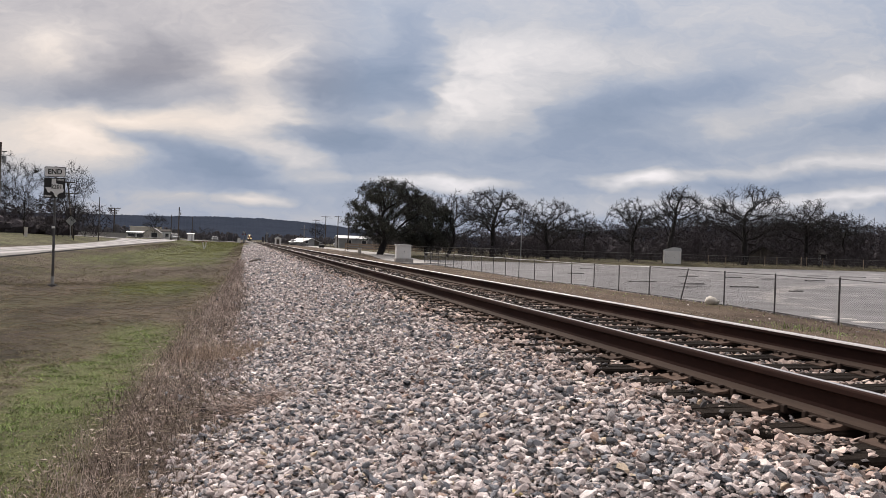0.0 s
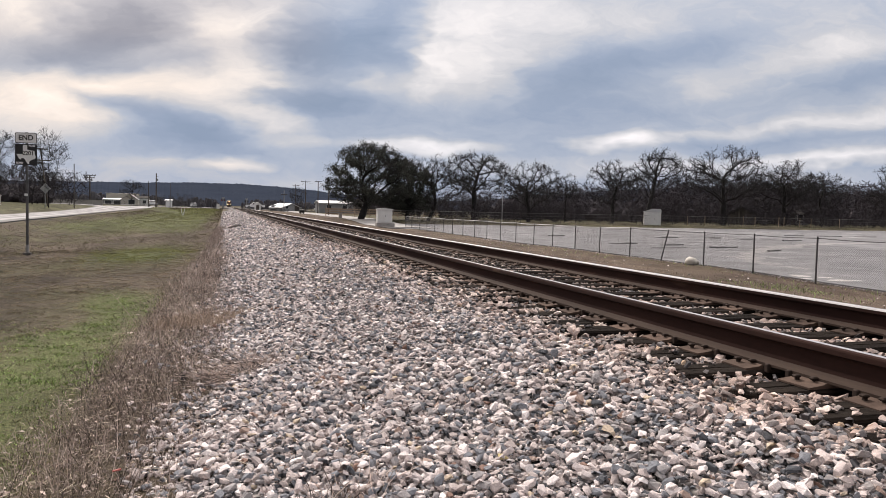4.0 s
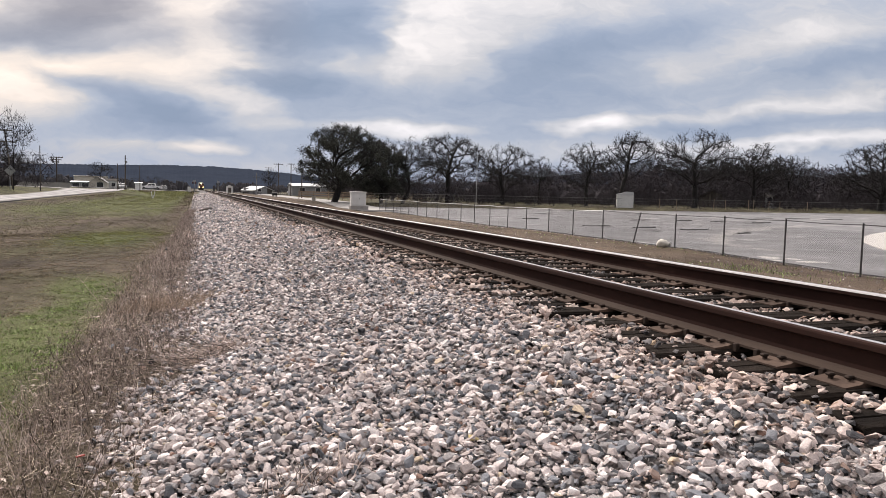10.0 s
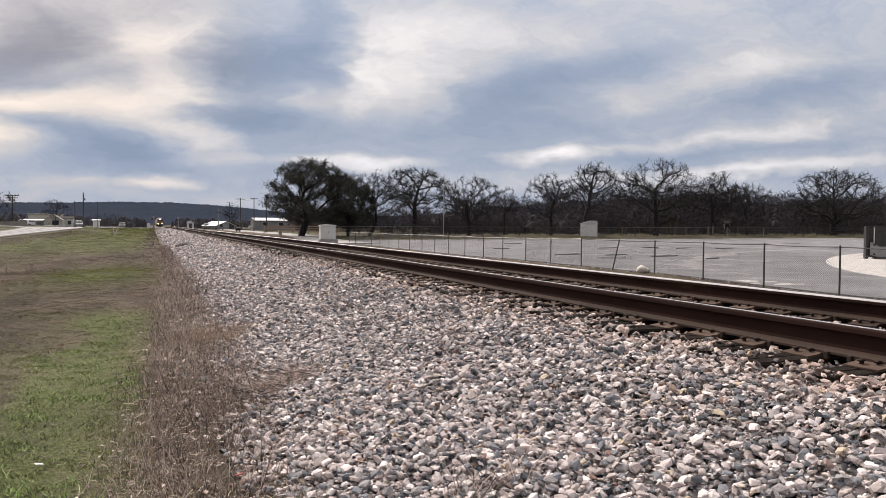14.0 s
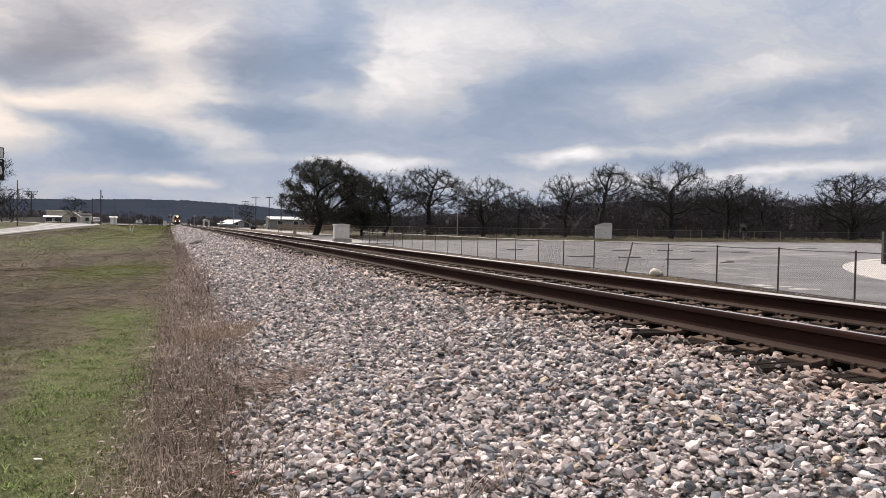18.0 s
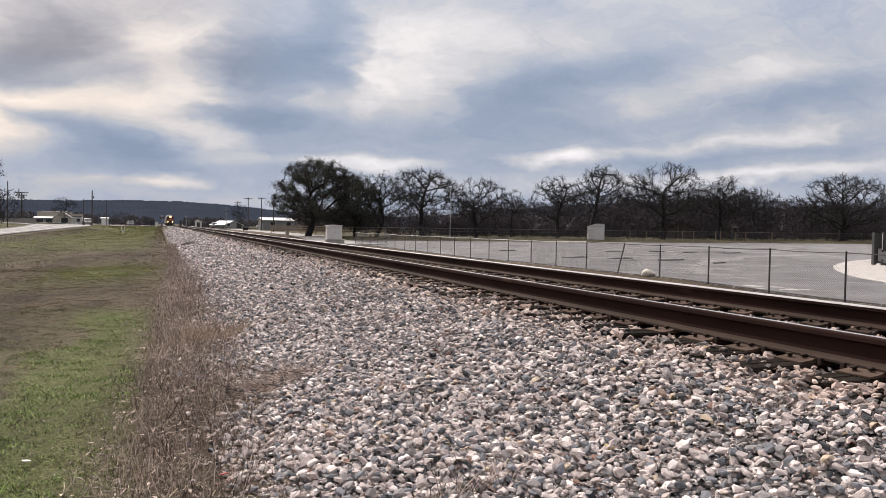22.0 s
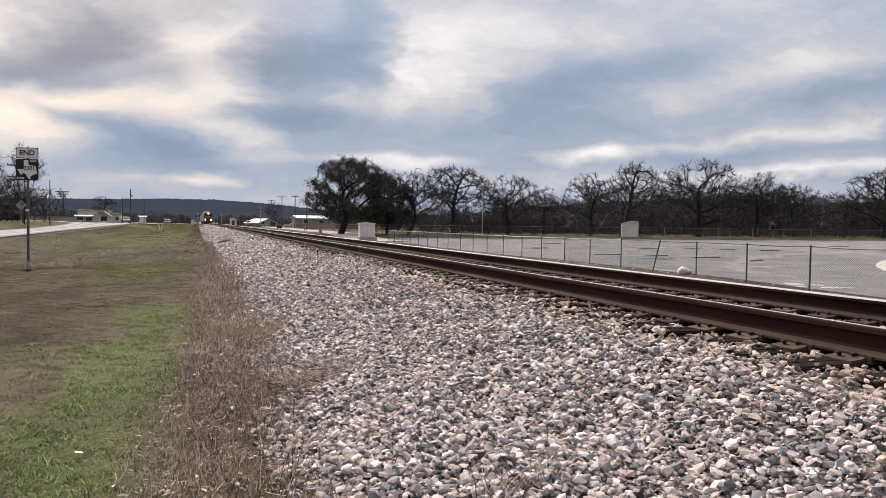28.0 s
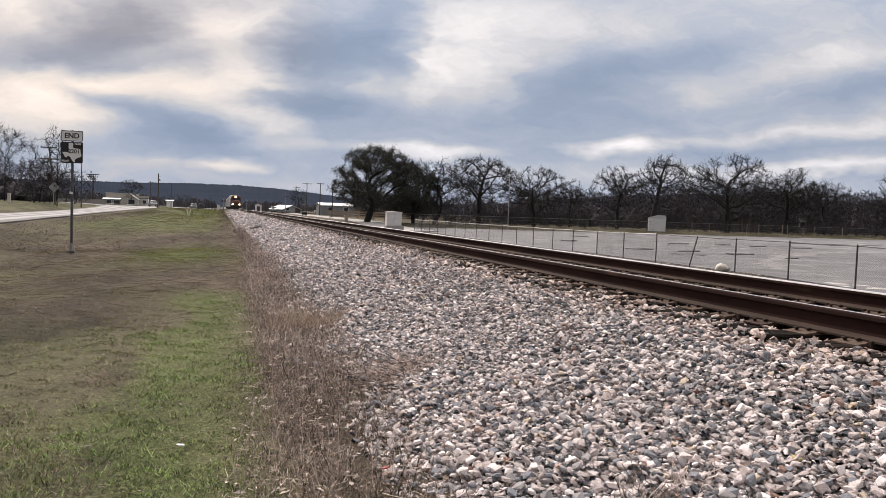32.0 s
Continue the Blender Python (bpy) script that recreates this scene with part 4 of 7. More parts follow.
def build_ties():
    r = random.Random(5)
    for i in range(170):
        y = TIE_FIRST + i * TIE_STEP
        tie = part("tie", TIE_MESH[r.randrange(6)], None, track, at=pose(r.uniform(-0.04, 0.04), y, -0.189, 0, r.uniform(-0.4, 0.4), r.uniform(-1.0, 1.0)))
        if 10 <= i < 62:
            for x in (-0.7545, 0.7545):
                plate = part("tie_plate", PLATE_MESH, None, track, at=pose(x, y + r.uniform(-0.01, 0.01), -0.163, 0, 0, r.uniform(-2, 2)))
                if i < 40:
                    for dx, dy in ((-0.088, -0.03), (-0.128, 0.035), (0.088, 0.03), (0.128, -0.035)):
                        part("spike", SPIKE_MESH, None, plate, at=pose(dx, dy, -0.016, r.uniform(-4, 4), r.uniform(-4, 4), 0 if dx < 0 else 180))
                    if r.random() < 0.75:
                        part("rail_anchor", ANCHOR_MESH, None, track, at=pose(x, y + r.choice((-0.13, 0.13)), -0.165))
    far_ties(170, 640)
    g = Geo()
    for i in range(62, 170):
        y = TIE_FIRST + i * TIE_STEP
        for x in (-0.7545, 0.7545):
            g.box(x - 0.165, y - 0.09, -0.189, x + 0.165, y + 0.09, -0.167)
            for dx in (-0.125, 0.125):
                g.box(x + dx - 0.02, y - 0.014, -0.171, x + dx + 0.02, y + 0.014, -0.150)
    tagged(part("far_plates", g, M["plate"], track), "rusty tie plates farther down the line", kind="stuff")


build_ties()


# ---- far hills and woods ----
def build_ridge(name, d, az0, az1, table, seed, mat, label):
    """A wooded ridge at d metres: a bank whose crest is rough with treetops. table: degrees of azimuth and of height."""
    r = np.random.RandomState(seed)
    n = 900
    az = np.linspace(az0, az1, n)
    el = np.interp(az, [a for a, _ in table], [b for _, b in table])
    rough = np.convolve(r.rand(n + 4), np.ones(5) / 5, "valid") - 0.5 + 0.5 * (r.rand(n) - 0.5)
    v = []
    for k, (dist, frac) in enumerate(((d * 0.72, -0.02), (d * 0.80, 0.30), (d * 0.88, 0.62), (d * 0.95, 0.88), (d, 1.0), (d * 1.05, 0.9), (d * 1.3, 0.0))):
        z = d * np.tan(np.radians(el)) * frac * dist / d + d * 0.0011 * rough * (0.4 + frac) * (frac > 0) + 0.5
        a = np.radians(az)
        v.append(np.stack([dist * np.sin(a) - 4, dist * np.cos(a), z], -1))
    v = np.concatenate(v)
    i = np.arange(7 * n).reshape(7, n)
    a, b, c, e = (q.ravel() for q in (i[:-1, :-1], i[:-1, 1:], i[1:, 1:], i[1:, :-1]))
    me = fast_mesh(name, v, np.concatenate([np.stack([a, b, c], 1), np.stack([a, c, e], 1)]), mat, True)
    return tagged(new(name, me), label, "hill", kind="structure")


# both ridges wear the hill colour with haze painted in
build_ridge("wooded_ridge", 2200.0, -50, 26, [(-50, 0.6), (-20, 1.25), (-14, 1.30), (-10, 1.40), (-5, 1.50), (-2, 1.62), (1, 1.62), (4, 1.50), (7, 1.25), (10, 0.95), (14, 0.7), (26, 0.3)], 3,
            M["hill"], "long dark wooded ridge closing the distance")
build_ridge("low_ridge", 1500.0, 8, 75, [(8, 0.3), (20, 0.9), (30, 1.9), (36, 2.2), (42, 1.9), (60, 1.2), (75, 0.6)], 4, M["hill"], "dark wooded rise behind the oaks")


# ---- trees ----
def batch_tubes(P, R, n):
    """Many short tapering tubes at once. P: (count, k, 3) points, R: (count, k) radii. Returns vertices and triangles."""
    P, R = np.asarray(P, float), np.asarray(R, float)
    N, k = R.shape
    d = np.gradient(P, axis=1)
    d /= np.linalg.norm(d, axis=2, keepdims=True) + 1e-9
    ref = np.where(np.abs(d[..., 2:3]) > 0.8, np.array([1.0, 0, 0]), np.array([0, 0, 1.0]))
    a = np.cross(d, ref)
    a /= np.linalg.norm(a, axis=2, keepdims=True) + 1e-9
    b = np.cross(d, a)
    ang = 2 * np.pi * np.arange(n) / n
    v = P[:, :, None] + R[:, :, None, None] * (np.cos(ang)[:, None] * a[:, :, None] + np.sin(ang)[:, None] * b[:, :, None])
    i = np.arange(N * k * n).reshape(N, k, n)
    j = np.roll(i, -1, axis=2)
    q = np.stack([i[:, :-1], i[:, 1:], j[:, 1:], j[:, :-1]], -1).reshape(-1, 4)
    return v.reshape(-1, 3), np.concatenate([q[:, [0, 1, 2]], q[:, [0, 2, 3]]])


def batch_ribbons(P, R, seed=0):
    """Fine twigs as narrow folded strips: a side step that turns from twig to twig."""
    P, R = np.asarray(P, float), np.asarray(R, float)
    N, k = R.shape
    side = np.random.RandomState(seed + N).normal(0, 1, (N, 1, 3))
    d = np.gradient(P, axis=1)
    side = np.cross(d, side)
    side /= np.linalg.norm(side, axis=2, keepdims=True) + 1e-9
    v = np.stack([P - side * R[..., None], P + side * R[..., None]], 2)
    i = np.arange(N * k * 2).reshape(N, k, 2)
    q = np.stack([i[:, :-1, 0], i[:, :-1, 1], i[:, 1:, 1], i[:, 1:, 0]], -1).reshape(-1, 4)
    return v.reshape(-1, 3), np.concatenate([q[:, [0, 1, 2]], q[:, [0, 2, 3]]])


def join(pieces):
    v, t, n = [], [], 0
    for a, b in pieces:
        v.append(a), t.append(b + n)
        n += len(a)
    return np.concatenate(v), np.concatenate(t)


def colonize(seed, high, wide, low=0.28, fork=0.30, limbs=5, n=420, gnarl=0.30, lean=(0, 0), step=0.032, squash=1.0, fill=0.45, sag=0.0):
    """A tree's skeleton: limbs that creep towards scattered points of a lumpy rounded head. Returns nodes, parents and radii for tips of one unit."""
    r = np.random.RandomState(seed)
    D = step * high
    n = int(1.5 * n)
    q = r.normal(0, 1, (n * 3, 3))
    q /= np.linalg.norm(q, axis=1, keepdims=True)
    q *= (r.rand(n * 3, 1) ** fill)
    lump = np.sin(4.1 * q[:, 0] + seed) * np.sin(3.7 * q[:, 1] + 2 * seed) + np.sin(4.6 * q[:, 2] + 2.2 * q[:, 0] + seed)
    q = q[(lump > -0.55) & (q[:, 2] > -0.85 + 0.5 * r.rand(n * 3))][:n]
    top = np.array([lean[0] * high * fork, lean[1] * high * fork, high * fork])
    A = q * (wide / 2, wide / 2 * squash, (1 - low) / 2 * high) + (top[0] * 1.6, top[1] * 1.6, (1 + low) / 2 * high)
    P, par, way = [np.zeros(3)], [-1], [np.array([0, 0, 1.0])]
    steps = max(2, int(high * fork / D))
    for i in range(steps):
        P.append(top * (i + 1) / steps + r.normal(0, 0.10 * D, 3) * (1, 1, 0)), par.append(len(P) - 2), way.append(np.array([lean[0], lean[1], 1.0]))
    root = len(P) - 1
    turn = r.uniform(0, 6.28)
    for c in range(limbs):
        az, at = turn + 6.283 * c / limbs + r.uniform(-0.4, 0.4), root - (c % 3 if steps > 4 else 0)
        el = r.uniform(0.15, 0.85) if c else 1.4
        d = np.array([np.cos(az) * np.cos(el), np.sin(az) * np.cos(el), np.sin(el)])
        last, p = at, P[at]
        for k in range(4 if c else 9):
            d = d + r.normal(0, gnarl * (0.7 if c else 0.4), 3) + (0, 0, 0.10)
            d /= np.linalg.norm(d)
            p = p + d * D
            P.append(p), par.append(last), way.append(d)
            last = len(P) - 1
    near, dist = np.zeros(len(A), int), np.full(len(A), 1e9)
    seen, kids = root, np.zeros(20000, int)
    for _ in range(60):
        new_p = np.array(P[seen:])
        if len(new_p):
            m = np.linalg.norm(A[:, None] - new_p[None], axis=2)
            j = m.argmin(1)
            best = m[np.arange(len(A)), j]
            closer = best < dist
            near[closer], dist[closer] = j[closer] + seen, best[closer]
        seen = len(P)
        live = dist > 1.5 * D
        A, near, dist = A[live], near[live], dist[live]
        if not len(A):
            break
        grew = False
        for i in np.unique(near):
            if kids[i] >= 3:
                continue
            v = A[near == i] - P[i]
            v = (v / (np.linalg.norm(v, axis=1, keepdims=True) + 1e-9)).mean(0)
            d = v / (np.linalg.norm(v) + 1e-9) + 0.45 * way[i] + r.normal(0, gnarl, 3) + (0, 0, -sag)
            d /= np.linalg.norm(d) + 1e-9
            kids[i] += 1
            P.append(P[i] + d * D), par.append(i), way.append(d)
            grew = True
        if not grew or len(P) > 4000:
            break
    P, par, way = np.array(P), np.array(par), np.array(way)
    acc = np.zeros(len(P))
    for i in range(len(P) - 1, 0, -1):
        if acc[i] == 0:
            acc[i] = 1.0
        acc[par[i]] += acc[i]
    return P, par, way, acc ** (1 / 2.15)


def twig_rows(P, way, sel, per, length, seed, up=0.35, wild=0.75):
    r = np.random.RandomState(seed)
    i = np.repeat(np.where(sel)[0], per)
    n = len(i)
    d = way[i] * 0.5 + r.normal(0, wild, (n, 3)) + (0, 0, up)
    d /= np.linalg.norm(d, axis=1, keepdims=True) + 1e-9
    L = length * r.uniform(0.45, 1.25, (n, 1))
    bend = r.normal(0, 0.22, (n, 3)) * L
    return np.stack([P[i], P[i] + d * L * 0.5 + bend, P[i] + d * L + (0, 0, 1.0) * bend], 1)


def tree_parts(seed, high, wide, tip=0.016, per=6, twig=0.55, up=0.35, wild=0.75, spray=1, **kw):
    """Limbs and twigs as arrays, and the twig ends."""
    P, par, way, rad = colonize(seed, high, wide, **kw)
    R = 1.4 * tip * high / 10 * rad
    i = np.arange(1, len(P))
    p = par[i]
    out = []
    for lo, hi, sides in ((0.11, 9, 8), (0.05, 0.11, 6), (0.0, 0.05, 3)):
        k = i[(R[i] >= lo) & (R[i] < hi)]
        if len(k):
            ends = np.stack([P[par[k]] - way[k] * R[k][:, None] * 0.4, P[k] + way[k] * R[k][:, None] * 0.3], 1)
            big = np.minimum(R[par[k]], R[k] * 1.35)
            if sides == 8:
                low = P[par[k]][:, 2] < 0.12 * high
                big = big * np.where(low, 1.25, 1.0)
            out.append(batch_tubes(ends, np.stack([big, R[k]], 1), sides))
    thin = (R < 0.085) & (P[:, 2] > high * 0.15)
    rows = twig_rows(P, way, thin, per, twig * high / 10, seed + 5, up, wild)
    w = 0.0115 * high / 10
    out.append(batch_ribbons(rows[:, ::2], np.tile([w * 1.3, w * 0.85], (len(rows), 1)), seed))
    # finer sprays from the middle of each twig
    r = np.random.RandomState(seed + 9)
    way2 = rows[:, 2] - rows[:, 0]
    L = np.linalg.norm(way2, axis=1, keepdims=True)
    for k in range(spray):
        start = rows[:, 0] + way2 * r.uniform(0.25, 0.85, (len(rows), 1))
        d = way2 / (L + 1e-9) + r.normal(0, 0.65, way2.shape) + (0, 0, 0.15 if up >= 0 else -0.3)
        d *= 0.7 * L * r.uniform(0.5, 1.1, (len(rows), 1)) / (np.linalg.norm(d, axis=1, keepdims=True) + 1e-9)
        out[-1] = join([out[-1], batch_ribbons(np.stack([start, start + d], 1), np.tile([w * 0.8, w * 0.6], (len(rows), 1)), seed + k)])
    return join(out[:-2] if len(out) > 2 else out[:1]), join(out[-2:]), rows[:, 1:].reshape(-1, 3)


def leaves(points, per, size, seed, squash=0.35):
    """Small folded leaf sprays round the twig ends."""
    r = np.random.RandomState(seed)
    c = np.repeat(points, per, axis=0) + r.normal(0, squash, (len(points) * per, 3))
    n = len(c)
    a = r.normal(0, 1, (n, 3))
    a /= np.linalg.norm(a, axis=1, keepdims=True)
    b = np.cross(a, r.normal(0, 1, (n, 3)))
    b /= np.linalg.norm(b, axis=1, keepdims=True)
    s = size * r.uniform(0.6, 1.4, (n, 1))
    v = np.stack([c - a * s, c + b * s * 0.5, c + a * s, c - b * s * 0.5], 1).reshape(-1, 3)
    i = np.arange(n)[:, None] * 4
    return v, np.concatenate([i + [0, 1, 2], i + [0, 2, 3]])


def plant(name, x, y, high, wide, seed, label, group="", leafy=0, turn=0.0, z=None, **kw):
    trunk, twigs, tips = tree_parts(seed, high, wide, **kw)
    z = float(height(x, y)) if z is None else z
    t = thing(name, pose(x, y, z - 0.05, 0, 0, turn), label, "tree", group)
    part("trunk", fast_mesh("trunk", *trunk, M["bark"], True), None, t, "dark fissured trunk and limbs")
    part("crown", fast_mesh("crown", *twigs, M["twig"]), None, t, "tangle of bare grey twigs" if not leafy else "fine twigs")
    if leafy:
        rr = np.random.RandomState(seed)
        q = tips * 1.25
        clump = np.sin(q[:, 0] + 2 * np.sin(0.7 * q[:, 1])) + np.sin(1.1 * q[:, 1] + 1.5 * np.sin(q[:, 2])) + np.sin(1.6 * q[:, 2] + q[:, 0])
        sel = tips[(clump > -0.25) & (rr.rand(len(tips)) < 0.8)]
        part("foliage", fast_mesh("foliage", *leaves(sel, leafy, 0.080, seed, 0.19), M["leaf"]), None, t, "small dark evergreen leaves in clumps")
    return t


OAKS = "oaks along the back of the lot"
plant("live_oak", 13.3, 94.0, 9.9, 11.8, 11, "broad evergreen live oak with a leaning trunk and dark crown", leafy=9, low=0.08, fork=0.22, limbs=7, n=560, lean=(0.34, 0), per=5, tip=0.020, spray=0)
plant("live_oak", 20.1, 96.5, 8.7, 7.8, 23, "smaller dark evergreen oak behind the white cabinet", leafy=10, low=-0.06, fork=0.14, limbs=7, n=460, per=5, spray=0)
plant("bare_oak", 22.6, 95.0, 8.9, 8.4, 31, "leafless oak with fine drooping twigs beside the evergreens", OAKS, low=0.10, fork=0.22, limbs=6, lean=(0.5, 0), n=300, per=4, up=0.1)
plant("bare_oak", 29.7, 97.0, 9.7, 10.6, 42, "leafless oak with thick crooked limbs", OAKS, low=0.34, fork=0.42, limbs=4, gnarl=0.30, n=420, tip=0.021, fill=0.5)
plant("bare_oak", 38.0, 97.0, 8.8, 11.0, 53, "leafless oak with two dark upright stems", OAKS, low=0.18, fork=0.24, limbs=4, gnarl=0.26, n=460, tip=0.018)
plant("bare_oak", 45.6, 101.0, 7.4, 5.0, 64, "small leafless oak among the brush", OAKS, low=0.3, fork=0.3, limbs=4, n=200)
plant("bare_oak", 51.4, 97.0, 9.4, 8.4, 75, "leafless dense-twigged oak beside the white shed", OAKS, low=0.16, fork=0.30, limbs=5, gnarl=0.28, n=460, tip=0.018)
plant("bare_oak", 56.0, 96.0, 11.1, 8.2, 86, "tall leafless oak leaning over the white shed", OAKS, low=0.40, fork=0.40, limbs=5, lean=(0.30, 0), gnarl=0.30, n=430, tip=0.021)
plant("bare_oak", 69.8, 96.0, 12.0, 13.6, 97, "large leafless oak with a rounded crown", OAKS, low=0.22, fork=0.32, limbs=8, gnarl=0.22, n=800, tip=0.0175, per=5)
plant("bare_oak", 83.6, 99.0, 10.7, 11.4, 108, "leafless oak with hanging twigs", OAKS, low=0.22, fork=0.34, limbs=5, gnarl=0.28, n=420, tip=0.019, up=-0.45, twig=0.8)
plant("bare_oak", 93.0, 101.0, 9.5, 9.6, 119, "leafless oak with a low ragged crown", OAKS, low=0.2, fork=0.25, limbs=5, gnarl=0.45, n=300, up=0.1)
plant("bare_oak", 108.0, 96.0, 11.8, 17.0, 124, "broad leafless oak with heavy low limbs", OAKS, low=0.10, fork=0.18, limbs=8, gnarl=0.28, n=700, tip=0.020)
ROADSIDE = "bare trees beyond the road"
SLIM = dict(gnarl=0.12, tip=0.0062, twig=0.65, up=0.35, per=4, n=230, wild=0.42, spray=1)
plant("roadside_tree", -20.0, 80.0, 7.7, 4.2, 131, "slim leafless tree with fine upright twigs beyond the road", ROADSIDE, low=0.28, fork=0.3, limbs=4, **SLIM)
plant("roadside_tree", -25.5, 84.0, 7.6, 6.4, 142, "leafless tree beyond the road", ROADSIDE, low=0.2, fork=0.25, **SLIM)
plant("roadside_tree", -30.5, 88.0, 9.2, 7.5, 153, "tall leafless tree beyond the road", ROADSIDE, low=0.2, fork=0.3, **SLIM)
plant("roadside_tree", -27.8, 78.0, 7.2, 5.4, 164, "leafless tree with crooked limbs beyond the road", ROADSIDE, low=0.2, fork=0.25, **SLIM)
plant("roadside_tree", -22.6, 90.0, 5.6, 5.2, 171, "low leafless tree beside the leaning pole", ROADSIDE, low=0.1, fork=0.2, **SLIM)
plant("roadside_tree", -31.5, 250.0, 8.2, 8.5, 175, "leafless tree before the pale house", ROADSIDE, low=0.3, fork=0.3, **SLIM)
plant("roadside_tree", 17.6, 225.0, 7.5, 5.5, 186, "leafless tree beside the sheds", ROADSIDE, low=0.3, fork=0.3, **SLIM)


def build_woods(name, spots, label, seed, mat, points=42, per=4, wide=1.05):
    """Winter brush that nobody could count: small bare trees and shrubs, joined."""
    r = np.random.RandomState(seed)
    kinds = []
    for s in range(6):
        P, par, way, rad = colonize(900 + 17 * s + seed, 1.0, r.uniform(0.8, 1.1) * wide, low=0.04 + 0.03 * s, fork=0.06 + 0.03 * s, limbs=5, n=points, gnarl=0.38, step=0.075, fill=0.5)
        i = np.arange(1, len(P))
        R = 0.0034 * rad
        seg = batch_ribbons(np.stack([P[par[i]], P[i]], 1), np.stack([np.minimum(R[par[i]], 1.3 * R[i]), R[i]], 1), s)
        rows = twig_rows(P, way, P[:, 2] > 0.06, per, 0.095, s, 0.35)[:, ::2]
        v, t = join([seg, batch_ribbons(rows, np.tile([0.0046, 0.0034], (len(rows), 1)), s)])
        kinds.append((v, t))
    pieces = []
    for x, y, h in spots:
        v, t = kinds[r.randint(6)]
        a = r.uniform(0, 6.28)
        c, s = np.cos(a), np.sin(a)
        w = h * r.uniform(0.85, 1.35)
        q = np.stack([(v[:, 0] * c - v[:, 1] * s) * w, (v[:, 0] * s + v[:, 1] * c) * w, v[:, 2] * h], 1)
        pieces.append((q + (x, y, float(height(x, y)) - 0.1), t))
    v, t = join(pieces)
    return tagged(new(name, fast_mesh(name, v, t, mat)), label, "woods", kind="stuff")


rw = random.Random(77)


WOOD_LINE = [(18, 0.60), (40, 0.76), (50, 0.90), (60, 1.02), (75, 1.16)]


def many(n, x0, x1, y0, y1, h0, h1):
    out = []
    for _ in range(n):
        x, y, h = rw.uniform(x0, x1), rw.uniform(y0, y1), rw.uniform(h0, h1)
        # lower towards the track
        out.append((x, y, h * float(lerp_table(x * 100 / y, WOOD_LINE)) if x > 0 else h))
    return out


build_woods("winter_woods", many(130, 22, 150, 101, 116, 4.6, 7.2), "grey leafless oak woods behind the lot", 1, M["brush"])
build_woods("deep_woods", many(135, 20, 190, 116, 150, 6.2, 9.0), "grey leafless woods deeper behind the lot", 6, M["brush"])
build_woods("underbrush", many(120, 24, 140, 98, 104, 1.6, 3.8) + many(34, 22.5, 46, 93.6, 97, 2.2, 4.2) + many(70, 46, 125, 93.6, 96.5, 0.9, 2.0), "low tangled leafless brush along the back fence", 2, M["brush"])
build_woods("back_woods", many(105, 26, 260, 160, 215, 9.0, 12.5), "dense grey woods far behind the oaks", 5, M["brush"], 34)
build_woods("roadside_woods", many(95, -64, -22, 84, 125, 3.2, 5.6), "grey leafless woods beyond the country road", 3, M["brush"])
build_woods("crossing_woods", many(70, -75, -7.5, 275, 420, 3, 6) + many(50, 9, 75, 245, 330, 4, 7), "dark bare trees beyond the crossing", 4, M["farwood"], 17)


def far_belt(name, d, az0, az1, h0, h1, seed, label, mat="farwood"):
    """A belt of far trees: many ragged upright clumps, joined."""
    r = np.random.RandomState(seed)
    n = 800
    az = np.radians(r.uniform(az0, az1, n))
    dist = d * r.uniform(0.9, 1.25, n)
    x, y = dist * np.tan(az) - 4, dist
    pieces = []
    for i in range(n):
        if abs(x[i]) < 8:
            x[i] += 20
        h, w = h0 + (h1 - h0) * r.rand() ** 1.6, r.uniform(0.7, 1.9)
        k = 7
        a = np.linspace(0, 2 * np.pi, k, endpoint=False)
        v = [(0, 0, 0)]
        for z, q in ((0.05, 0.9), (0.5, 1.0), (0.88, 0.72)):
            v += [(w * q * np.cos(b) * r.uniform(0.6, 1.2), w * q * np.sin(b) * r.uniform(0.6, 1.2), h * z * r.uniform(0.8, 1.2)) for b in a]
        v.append((r.uniform(-0.6, 0.6), 0, h * 0.97))
        t = []
        for m in range(2):
            for j in range(k):
                p, q = 1 + m * k + j, 1 + m * k + (j + 1) % k
                t += [(p, q, q + k), (p, q + k, p + k)]
        t += [(1 + 2 * k + j, 1 + 2 * k + (j + 1) % k, 1 + 3 * k) for j in range(k)]
        z = float(height(x[i], y[i]))
        pieces.append((np.array(v) + (x[i], y[i], z), np.array(t)))
    v, t = join(pieces)
    return tagged(new(name, fast_mesh(name, v, t, M[mat])), label, "woods", kind="stuff")


far_belt("far_woods", 430, -40, 16, 2.6, 5.6, 8, "dark belt of trees at the foot of the ridge")
# added solid core: stands in for the dark depth seen between the twigs
far_belt("thicket", 124, 21, 60, 2.2, 4.2, 9, "solid grey clumps added inside the woods to darken the gaps between twigs", "brush")
far_belt("roadside_thicket", 112, -36, -12, 1.2, 2.4, 10, "dense grey thicket beyond the road", "brush")
build_woods("yard_brush", many(46, 9.5, 34, 178, 226, 0.8, 2.4) + many(26, -34, -8.5, 205, 262, 0.8, 2.2), "low dark brush round the sheds and the crossing", 12, M["farwood"], 24)


# ---- the fence beside the lot ----
def fence_x(y):
    return 12.25 + 0.028 * (y - 14)


